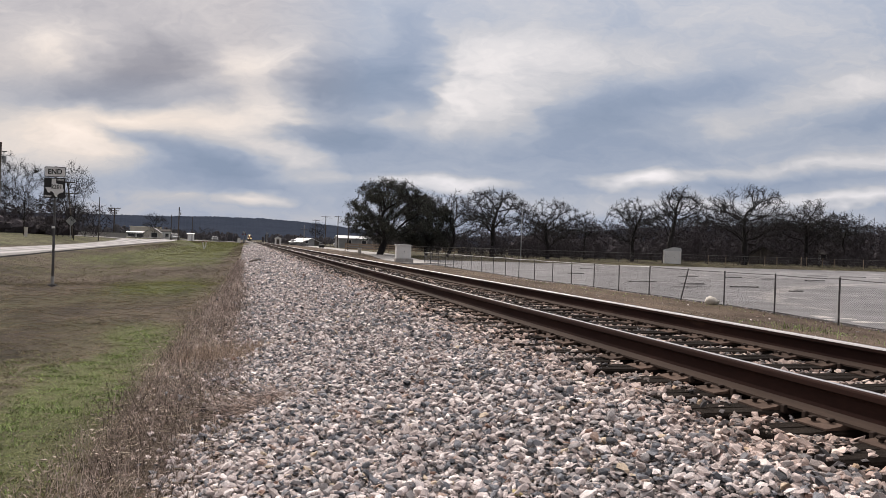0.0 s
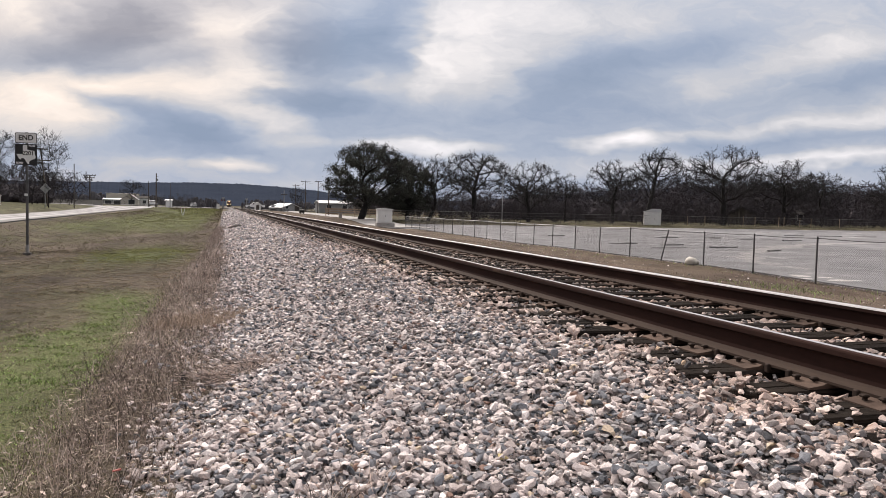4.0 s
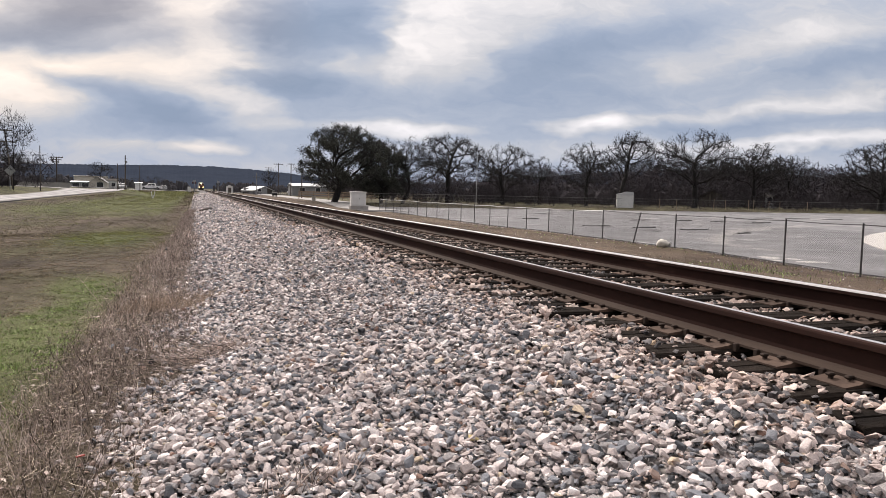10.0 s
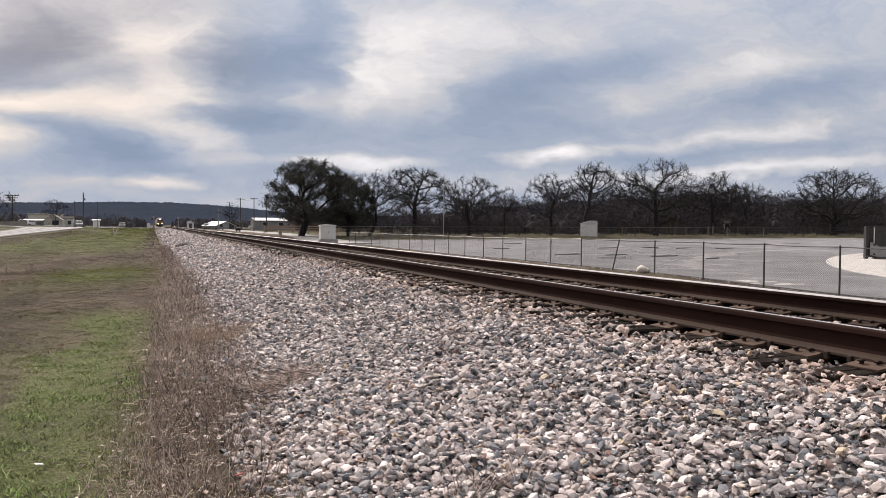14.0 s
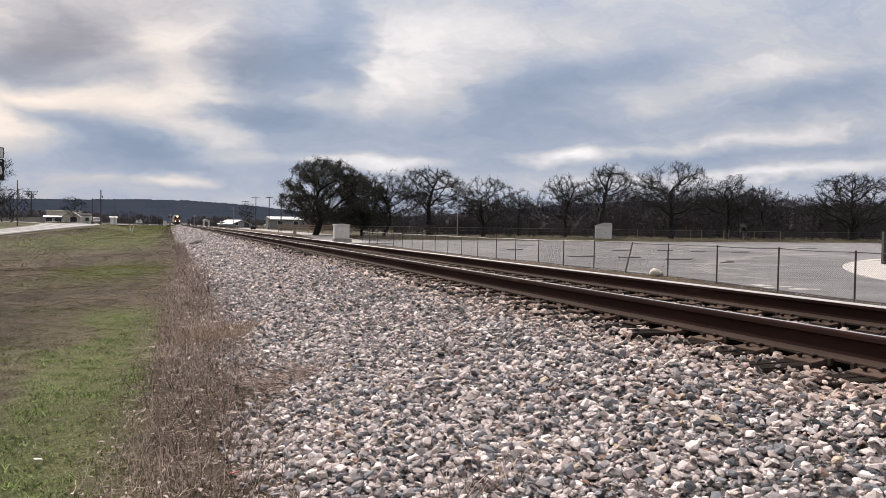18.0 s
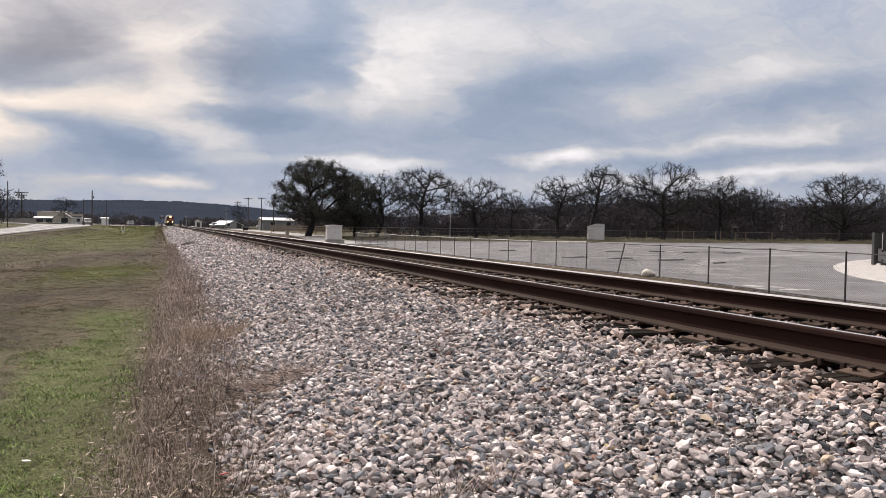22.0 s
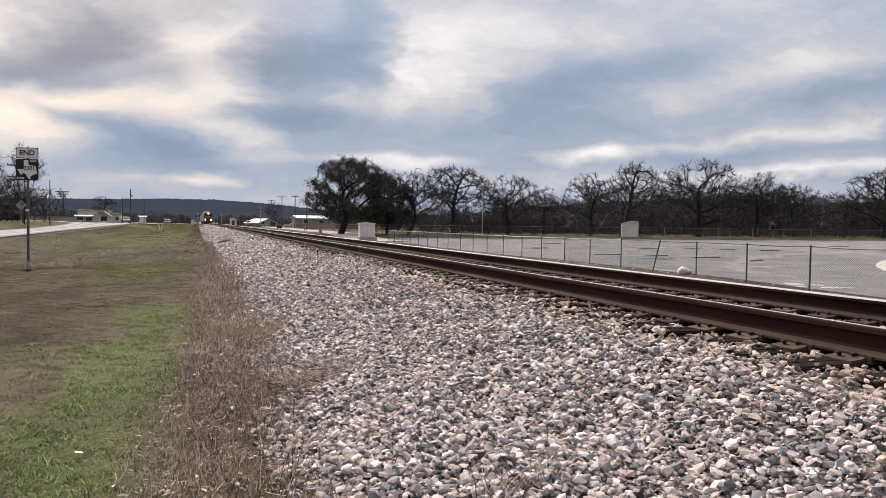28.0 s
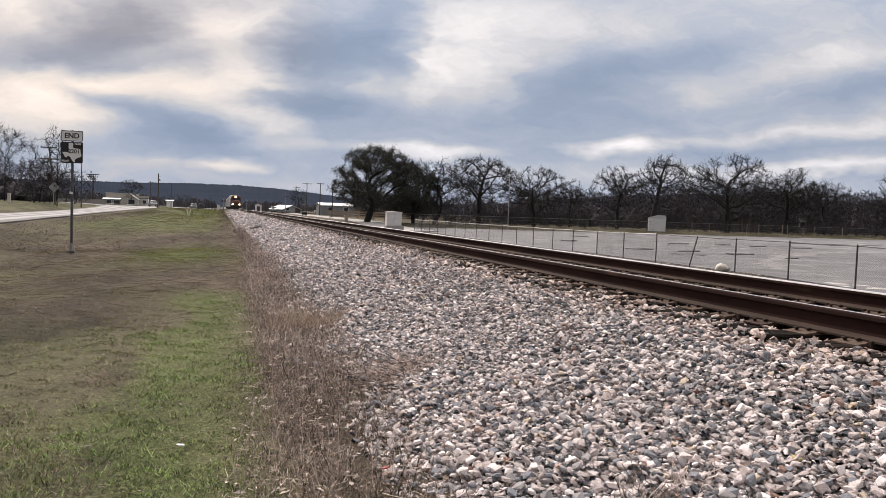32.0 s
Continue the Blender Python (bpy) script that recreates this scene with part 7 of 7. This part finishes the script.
def scatter_stones(pos, size, seed, kinds, tilt=0.40):
    r = np.random.RandomState(seed)
    kind = r.randint(len(kinds), size=len(pos))
    pieces = []
    for k, (v, t) in enumerate(kinds):
        sel = np.where(kind == k)[0]
        if not len(sel):
            continue
        R = turn_matrices(r, len(sel), tilt)
        w = np.einsum("nij,vj->nvi", R, v) * size[sel][:, None, None] + pos[sel][:, None]
        tri = t[None] + (np.arange(len(sel)) * len(v))[:, None, None]
        pieces.append((w.reshape(-1, 3), tri.reshape(-1, 3)))
    return join(pieces)


def stone_field():
    r = np.random.RandomState(8)
    P, S = [], []

    def lay(x0, x1, y0, y1, per, mean, keep=None, lift=0.42):
        n = int((x1 - x0) * (y1 - y0) * per)
        x, y = r.uniform(x0, x1, n), r.uniform(y0, y1, n)
        if keep is not None:
            k = keep(x, y)
            x, y = x[k], y[k]
        s = mean * np.clip(r.lognormal(0, 0.42, len(x)), 0.42, 2.1)
        z = np.where(x < -3.3, np.maximum(bed_height(x, y), height(x, y) - 0.01), bed_height(x, y)) + s * r.uniform(-0.12, lift, len(x))
        if keep is off_ties:
            on = np.abs(((y - TIE_FIRST) / TIE_STEP + 0.5) % 1.0 - 0.5) * TIE_STEP < 0.125
            z = np.where(on & (np.abs(x) < 1.31), np.maximum(z, -0.186 + 0.15 * s), np.where(np.abs(x) < 1.31, r.uniform(-0.232, -0.194, len(x)), z))
        P.append(np.stack([x, y, z], 1)), S.append(s)

    def off_ties(x, y):
        f = ((y - TIE_FIRST) / TIE_STEP + 0.5) % 1.0 - 0.5
        free = np.abs(f * TIE_STEP) > 0.125
        heap = 0.5 + 0.5 * np.sin(2.3 * y) * np.sin(0.9 * y + 2)
        spill = (np.abs(x) > 1.02) & (r.rand(len(x)) < 0.05 + 0.26 * heap * heap + (0.25 + 0.6 * heap) * np.clip((np.abs(x) - 1.16) / 0.2, 0, 1))
        spill &= (y < 16) | (r.rand(len(x)) < 0.3)
        clear = (np.abs(np.abs(x) - 0.7545) > 0.088)
        return (free | spill) & clear

    def shoulder(x, y):
        edge = lerp_table(y, WEED_RIGHT) + 0.10 * np.sin(2.3 * y + 1) + 0.05 * np.sin(6.1 * y)
        return r.rand(len(x)) < np.clip((x - edge + 0.42) / 0.45, 0.05, 1) ** 1.5

    lay(-4.15, -1.34, -7.0, 1.2, 620, 0.050, shoulder)
    lay(-1.36, 1.36, -7.0, 2.0, 220, 0.06, off_ties, 0.8)
    lay(-4.2, -1.34, 1.2, 5.0, 3600, 0.0328, shoulder, 0.70)
    lay(-4.2, -1.34, 5.0, 8.0, 3100, 0.0325, shoulder, 0.70)
    lay(-4.1, -1.34, 8.0, 18.0, 1350, 0.0385, shoulder, 0.7)
    lay(-3.9, -1.34, 18.0, 34.0, 520, 0.055, shoulder)
    lay(-3.8, -1.34, 34.0, 70.0, 190, 0.080, shoulder)
    lay(-3.8, -1.34, 70.0, 140.0, 45, 0.14, shoulder)
    lay(-1.36, 1.36, 2.0, 16.0, 1350, 0.040, off_ties, 1.0)
    lay(-1.36, 1.36, 16.0, 34.0, 520, 0.052, off_ties, 1.0)
    lay(-1.36, 1.36, 34.0, 70.0, 150, 0.075, off_ties, 0.4)
    lay(1.36, 2.6, 3.0, 30.0, 330, 0.05, None)
    # stones that have rolled out onto the verge and into the weeds
    for x0, x1, y0, y1, n in ((2.6, 12.0, 6, 40, 1100), (-4.1, -3.5, 1.5, 12, 380), (12.3, 13.1, 10, 45, 2600)):
        x, y = r.uniform(x0, x1, n), y0 + (y1 - y0) * r.rand(n) ** 1.5
        sz = 0.036 * np.clip(r.lognormal(0, 0.4, n), 0.4, 2.2)
        P.append(np.stack([x, y, np.maximum(height(x, y), bed_height(x, y) - 9.0 * (np.abs(x) > 3.4)) + 0.1 * sz], 1)), S.append(sz)
    pos, size = np.concatenate(P), np.concatenate(S)
    near = (pos[:, 1] < 5.0) & (pos[:, 1] > 1.2) & (pos[:, 0] < -1.2)
    me = fast_mesh("loose_stones", *join([scatter_stones(pos[near], size[near], 31, NEAR_KINDS), scatter_stones(pos[~near], size[~near], 32, ROUGH_KINDS)]), M["stone"])
    ob = tagged(new("loose_stones", me), "loose crushed stones, pale grey, pinkish and blue-grey", kind="stuff")
    ob.parent = ballast
    # single stones on top, near the walker
    meshes = [fast_mesh("stone", v, t, M["stone_one"]) for v, t in KINDS]
    for i in range(300):
        x, y = r.uniform(-3.35, -1.5), 1.9 + 4.2 * r.rand() ** 1.3
        s = 0.038 * min(1.7, r.lognormal(0, 0.3))
        st = part("stone", meshes[i % len(meshes)], None, ballast)
        st.matrix_basis = pose(x, y, float(bed_height(x, y)) + 0.016, r.normal(0, 14), r.normal(0, 14), r.uniform(0, 360)) @ Matrix.Scale(s, 4)


stone_field()


# ---- grass, weeds and litter ----
def blades(x, y, h, w, seed, lean=0.5, z=None, up=None):
    """Bent blades: three points to the root, the knee and the tip; two triangles and a tip."""
    r = np.random.RandomState(seed)
    n = len(x)
    z = height(x, y) if z is None else z
    a = r.uniform(0, 2 * np.pi, n)
    side = np.stack([np.cos(a), np.sin(a), np.zeros(n)], 1) * (w / 2)[:, None]
    b = r.uniform(0, 2 * np.pi, n)
    fall = np.stack([np.cos(b), np.sin(b), np.zeros(n)], 1) * (h * lean * r.uniform(0.1, 1.0, n))[:, None]
    root = np.stack([x, y, z - 0.01], 1)
    knee = root + fall * 0.35 + np.stack([0 * x, 0 * x, h * 0.62], 1)
    tip = root + fall + np.stack([0 * x, 0 * x, h], 1)
    v = np.stack([root - side, root + side, knee + side * 0.8, knee - side * 0.8, tip], 1).reshape(-1, 3)
    i = np.arange(n)[:, None] * 5
    return v, np.concatenate([i + [0, 1, 2], i + [0, 2, 3], i + [3, 2, 4]])


def short_blades(x, y, h, w, seed, lean):
    """Short turf: one pointed, leaning triangle a blade."""
    r = np.random.RandomState(seed)
    n = len(x)
    z = height(x, y)
    a, b = r.uniform(0, 2 * np.pi, n), r.uniform(0, 2 * np.pi, n)
    side = np.stack([np.cos(a), np.sin(a), np.zeros(n)], 1) * (w / 2)[:, None]
    fall = np.stack([np.cos(b), np.sin(b), np.zeros(n)], 1) * (h * lean * r.uniform(0.1, 1.0, n))[:, None]
    root = np.stack([x, y, z - 0.004], 1)
    v = np.stack([root - side, root + side, root + fall + np.stack([0 * x, 0 * x, h], 1)], 1).reshape(-1, 3)
    return v, np.arange(3 * n).reshape(n, 3)


def turf():
    r = np.random.RandomState(14)

    def spots(n, x0, x1, y0, y1, power=1.6):
        return r.uniform(x0, x1, n), y0 + (y1 - y0) * r.rand(n) ** power

    zones = [spots(400000, -9.4, -4.2, 2.0, 24, 2.0), spots(30000, -12.5, -9.0, 6, 30, 1.4), spots(12000, -9, -4.2, -6, 2.0, 1.0)]
    x, y = (np.concatenate([z[k] for z in zones]) for k in (0, 1))
    # blades gather in small tussocks
    home = r.randint(len(x) // 16, size=len(x))
    gather = (r.rand(len(x)) < 0.62) & (np.abs(y[home] - y) < 60)
    spread = 0.032 + 0.0020 * np.maximum(y[home], 0)
    x, y = np.where(gather, x[home] + r.normal(0, 1, len(x)) * spread, x), np.where(gather, y[home] + r.normal(0, 1, len(x)) * spread, y)
    lush = np.random.RandomState(77).lognormal(0, 0.35, len(x))[home] * np.where(gather, 1.1, 0.85)
    shade = np.random.RandomState(78).rand(len(x))[home] - 0.5
    g = green_at(x, y)
    patch = np.sin(1.9 * x + 0.7 * np.sin(1.3 * y)) * np.sin(1.6 * y + 1.2 * np.sin(0.9 * x)) + 0.6 * np.sin(6.1 * x + 2 * np.sin(4.3 * y)) * np.sin(5.2 * y + x)
    luck = r.rand(len(x))
    g = np.where(y > 13.5, 1.25 * g, g)
    green = luck < np.clip(g * (0.66 + 0.42 * patch + 0.5 * shade), 0, 0.95)
    olive = ~green & (r.rand(len(x)) < np.clip(0.25 + 0.7 * g + 0.3 * shade, 0.1, 0.9))
    dry = ~green & ~olive
    for name, sel, mat, h0, lab in (("green_grass", green & (y < 13.5), M["greengrass"], 0.0125, "short fresh green grass blades in patches"),
                                    ("lime_grass", green & (y >= 13.5), M["limegrass"], 0.012, "yellowish green grass on a flat down the bank"), ("olive_grass", olive, M["mossgrass"], 0.011, "short olive winter grass"),
                                    ("dry_grass", dry, M["drygrass"], 0.0105, "short dead brown grass blades")):
        clumps = 0.7 + 0.5 * np.clip(patch[sel], 0, 1)
        h = h0 * np.clip(r.lognormal(0, 0.38, sel.sum()), 0.4, 1.9) * clumps * lush[sel]
        w = np.full(sel.sum(), 0.0046) + 0.0006 * np.maximum(y[sel], 0)
        ob = new(name, fast_mesh(name, *short_blades(x[sel], y[sel], h, w, 3, 1.5), mat))
        tagged(ob, lab, "grass", kind="stuff")
    x, y = spots(66000, 0.0, 1.0, 22, 205, 2.0)
    x = -3.9 + x * (-8.9 - 0.022 * (y - 22))
    g = green_at(x, y)
    patch = np.sin(0.9 * x + 0.7 * np.sin(0.4 * y)) * np.sin(0.33 * y + 1.2 * np.sin(0.7 * x)) + 0.5 * np.sin(3.1 * x + np.sin(1.3 * y)) * np.sin(1.2 * y + x)
    green = r.rand(len(x)) < np.clip(0.75 * g + 0.25 * (patch > 0.25), 0, 0.85)
    olive = ~green & (r.rand(len(x)) < 0.35)
    for name, sel, mat, lab in (("far_green_grass", green, M["limegrass"], "patches of fresh grass down the bank"), ("far_olive_grass", olive, M["mossgrass"], "olive winter grass down the bank"),
                                ("far_dry_grass", ~green & ~olive, M["vergeweed"], "dull dead grass down the bank")):
        h = (0.014 + 0.00035 * y[sel]) * np.clip(r.lognormal(0, 0.4, sel.sum()), 0.4, 2.4)
        tagged(new(name, fast_mesh(name, *short_blades(x[sel], y[sel], h, 0.007 + 0.0006 * y[sel], 8, 1.3), mat)), lab, "grass", kind="stuff")
    x, y = spots(16000, 3.6, 12.6, 5, 40, 1.3)
    ok = r.rand(len(x)) < 0.35 + 0.6 * np.sin(1.7 * x + np.sin(0.8 * y)) * np.sin(0.9 * y + 1) + 0.5 * (np.abs(x - 12.2) < 0.5)
    x, y = x[ok], y[ok]
    h = 0.03 * np.clip(r.lognormal(0, 0.5, len(x)), 0.4, 3.0)
    tagged(new("verge_grass", fast_mesh("verge_grass", *blades(x, y, h, np.full(len(x), 0.012), 5, 1.4), M["vergeweed"])), "thin dead grass on the earth beside the fence", "grass", kind="stuff")
    n = 1000
    x, y = np.concatenate([r.normal(9.6, 0.5, n // 2), r.normal(11.9, 0.35, n // 2)]), np.concatenate([r.normal(15.0, 1.2, n // 2), r.uniform(12, 40, n // 2)])
    h = 0.05 * np.clip(r.lognormal(0, 0.5, n), 0.4, 3.0)
    tagged(new("verge_green", fast_mesh("verge_green", *blades(x, y, h, np.full(n, 0.014), 15, 1.3), M["greengrass"])), "sparse green tufts at the foot of the fence", "grass", kind="stuff")
    n = 16000
    x, y = r.uniform(16, 130, n), 86 + 14 * r.rand(n) ** 1.2
    h = 0.028 * np.clip(r.lognormal(0, 0.4, n), 0.4, 2.4)
    tagged(new("back_verge_grass", fast_mesh("back_verge_grass", *short_blades(x, y, h, np.full(n, 0.05), 6, 1.2), M["vergegrass"])), "rough grass between the lot and the oaks, coloured dark for tree shade and dead leaves", "grass", kind="stuff")


turf()


def weed_band(r, y, soft=0.06):
    """Across the weed belt, between the turf and the ragged ballast edge."""
    lo, hi = lerp_table(y, WEED_LEFT), lerp_table(y, WEED_RIGHT)
    return lo + (hi - lo) * (1.1 * r.beta(1.35, 1.6, len(y)) - 0.04) + r.normal(0, soft, len(y))


def weed_ground(x, y):
    return np.maximum(height(x, y), bed_height(x, y) - 0.02)


def weeds():
    """Dead weeds along the foot of the ballast: thin branched stalks."""
    r = np.random.RandomState(17)
    n = 3400
    y = 1.0 + 42 * r.rand(n) ** 1.9
    y[:150] = r.uniform(-6, 0.6, 150)
    x = weed_band(r, y)
    clump = 0.6 + 0.4 * np.sin(1.7 * y + 0.5) * np.sin(5.7 * x)
    h = np.clip(r.lognormal(-2.25, 0.45, n) * (0.55 + 0.75 * clump), 0.035, 0.30)
    z = weed_ground(x, y)
    lean = r.normal(0, 0.38, (n, 2))
    P, R = [], []
    root = np.stack([x, y, z], 1)
    tip = root + np.stack([lean[:, 0] * h, lean[:, 1] * h, h], 1)
    mid = (root + tip) / 2 + r.normal(0, 0.011, (n, 3))
    rad = 0.0012 + 0.00006 * y
    P.append(np.stack([root, mid, tip], 1)), R.append(np.stack([rad * 1.5, rad, rad * 0.6], 1))
    for k in range(2):
        f = r.uniform(0.35, 0.95, (n, 1))
        s = root + (tip - root) * f
        e = s + np.stack([r.normal(0, 0.16, n) * h, r.normal(0, 0.16, n) * h, r.uniform(0.10, 0.40, n) * h], 1)
        P.append(np.stack([s, (s + e) / 2 + r.normal(0, 0.003, (n, 3)), e], 1)), R.append(np.stack([rad, rad * 0.8, rad * 0.5], 1))
    v, t = batch_tubes(np.concatenate(P), np.concatenate(R), 3)
    tagged(new("dead_weeds", fast_mesh("dead_weeds", v, t, M["weed"])), "brittle pinkish-brown dead weeds along the ballast edge", "weeds", kind="stuff")
    # leaf litter and short stubble under them
    n = 48000
    y = 1.0 + 40 * r.rand(n) ** 2.0
    y[:5000] = r.uniform(-6, 1.2, 5000)
    x = weed_band(r, y, 0.09)
    h = 0.034 * np.clip(r.lognormal(0, 0.55, n), 0.3, 3.0)
    tagged(new("stubble", fast_mesh("stubble", *blades(x, y, h, np.full(n, 0.0027) + 0.00030 * np.maximum(y, 0), 9, 1.1, weed_ground(x, y)), M["weed"])), "flattened dead stubble under the weeds", "weeds", kind="stuff")
    # curled dead leaves and chaff caught between the stalks
    n = 28000
    y = 1.2 + 30 * r.rand(n) ** 1.9
    x = weed_band(r, y, 0.10)
    c = np.stack([x, y, weed_ground(x, y) + r.uniform(0.0, 0.035, n)], 1)
    a, b = r.normal(0, 1, (n, 3)) * (1, 1, 0.35), r.normal(0, 1, (n, 3)) * (1, 1, 0.35)
    s = (0.0050 * np.clip(r.lognormal(0, 0.45, n), 0.4, 2.6) * (1 + 0.04 * y))[:, None]
    v = np.stack([c - a * s, c + b * s * 0.6 + (0, 0, 0.004), c + a * s, c - b * s * 0.6 + (0, 0, 0.004)], 1).reshape(-1, 3)
    i = np.arange(n)[:, None] * 4
    tagged(new("leaf_litter", fast_mesh("leaf_litter", v, np.concatenate([i + [0, 1, 2], i + [0, 2, 3]]), M["deadleaf"])), "curled pinkish-tan dead leaves under the weeds", "litter", kind="stuff")
    # fallen bleached stems
    n = 900
    y = 2.0 + 9 * r.rand(n) ** 1.5
    x = weed_band(r, y, 0.14)
    a, L = r.uniform(0, 6.28, n), 0.03 + 0.14 * r.rand(n) ** 2
    d = np.stack([np.cos(a) * L, np.sin(a) * L, r.uniform(-0.01, 0.03, n)], 1)
    c = np.stack([x, y, np.maximum(height(x, y), bed_height(x, y)) + 0.025], 1)
    P = np.stack([c - d / 2, c + r.normal(0, 0.008, (n, 3)), c + d / 2], 1)
    tagged(new("fallen_stems", fast_mesh("fallen_stems", *batch_tubes(P, np.full((n, 3), 0.0017), 3), M["straw"])), "bleached fallen stems lying on the stones", "weeds", kind="stuff")


weeds()


def thatch():
    """Short bleached stems and chaff lying in the turf beside the weeds."""
    r = np.random.RandomState(41)
    n = 1500
    y = 2.6 + 9.5 * r.rand(n) ** 1.6
    x = -4.5 - 0.55 * np.abs(r.normal(0, 1, n)) - 0.5 * (r.rand(n) < 0.3)
    a, L = r.uniform(0, 6.28, n), 0.010 + 0.045 * r.rand(n) ** 3
    d = np.stack([np.cos(a) * L, np.sin(a) * L, r.uniform(-0.004, 0.012, n)], 1)
    c = np.stack([x, y, height(x, y) + 0.010], 1)
    P = np.stack([c - d / 2, c + r.normal(0, 0.004, (n, 3)), c + d / 2], 1)
    tagged(new("thatch", fast_mesh("thatch", *batch_tubes(P, np.full((n, 3), 0.0012), 3), M["deadleaf"])), "short pale dead stems lying in the turf", "litter", kind="stuff")


thatch()


def tuft(x, y, n, high, seed, label, mat, z=None, flat=1.0):
    r = np.random.RandomState(seed)
    px, py = x + r.normal(0, 0.05, n) * 2, y + r.normal(0, 0.05, n)
    z = np.maximum(height(px, py), bed_height(px, py))
    root = np.stack([px, py, z], 1)
    d = np.stack([r.normal(0, 0.45, n) * flat, r.normal(0, 0.45, n) * flat, r.uniform(0.2, 1.0, n)], 1) * (high * r.uniform(0.4, 1.0, n))[:, None]
    P = np.stack([root, root + d * 0.5 + r.normal(0, 0.012, (n, 3)), root + d], 1)
    return tagged(new("dead_tuft", fast_mesh("dead_tuft", *batch_tubes(P, np.full((n, 3), 0.0018), 3), mat)), label, "weed", kind="stuff")


for k in range(9):
    tuft(-4.14 + 0.095 * k, 8.0 + 0.9 * ((k * 0.37) % 1.0), 120, 0.15, 40 + k, "tan dry grass tuft at the ballast edge", M["tangrass"], flat=0.8)
tuft(-3.05, 2.80, 90, 0.16, 3, "small dead tuft growing out of the stones", M["weed"])
tuft(-3.50, 5.55, 300, 0.15, 4, "low matted dead tuft spreading over the stones", M["weed"], flat=3.2)
tuft(-3.28, 5.72, 220, 0.14, 5, "low matted dead tuft beside another", M["weed"], flat=3.6)


def litter(name, x, y, z, mat, seed, size, label, flat=0.3):
    v, t = KINDS[seed % len(KINDS)]
    ob = new(name, fast_mesh(name, v * (size, size, size * flat), t, mat))
    ob.matrix_basis = pose(x, y, z, 8, 5, seed * 40)
    return tagged(ob, label, "litter")


litter("paper_scrap", -4.91, 4.27, float(height(-4.91, 4.27)) + 0.035, M["signwhite"], 3, 0.07, "crumpled white paper scrap on the grass", 0.25)
litter("red_wrapper", -3.99, 3.54, float(height(-3.99, 3.54)) + 0.10, M["red"], 5, 0.05, "small faded red wrapper among dead weeds", 0.5)
litter("orange_stone", -3.38, 4.6, float(bed_height(-3.38, 4.6)) + 0.03, M["plate"], 7, 0.09, "rust-orange stone on the ballast edge", 0.8)
litter("yellow_stone", -2.40, 2.785, float(bed_height(-2.40, 2.785)) + 0.03, M["yellowpaint"], 9, 0.06, "yellowish stone among the ballast", 0.7)
g = Geo()
g.tube([(-3.3, 37.6, -0.50), (-3.0, 38.2, -0.44), (-2.75, 39.2, -0.42)], [0.05, 0.07, 0.05], 7)
tagged(part("fallen_branch", g, M["polewood"]), "dark rotten branch lying on the ballast", "branch")


# ---- things that move ----
def motions():
    """The train comes on at about twelve metres a second; the pickup drives over the crossing."""
    def train_y(t):
        return 247.0 + 12.0 * (32.0 - t)
    times = [0, 4, 8, 12, 16, 20, 24, 28, 29, 30, 31, 32]
    for car, back, length in [(loco, 0.0, 22.0), (loco2, 23.0, 22.0)] + [(w, 46.0 + 27.6 * k, 27.0) for k, w in enumerate(wagons)]:
        walk(car, [(t, pose(0, train_y(t) + back, float(fall(train_y(t) + back + 0.3 * length)))) for t in times])
    z = float(height(-10, 235)) + 0.28
    drive = [(0, 15.5), (2, 11.2), (5.5, 1.2), (6.5, -1.8), (7.5, -5.6), (8.5, -9.0), (9.5, -13.4), (10.5, -18.7), (11.5, -23.7), (12.5, -29.1), (14, -38), (18, -64), (24, -100), (32, -140)]
    walk(truck, [(t, pose(x, 235.0, z, 0, 0, -90)) for t, x in drive])


motions()
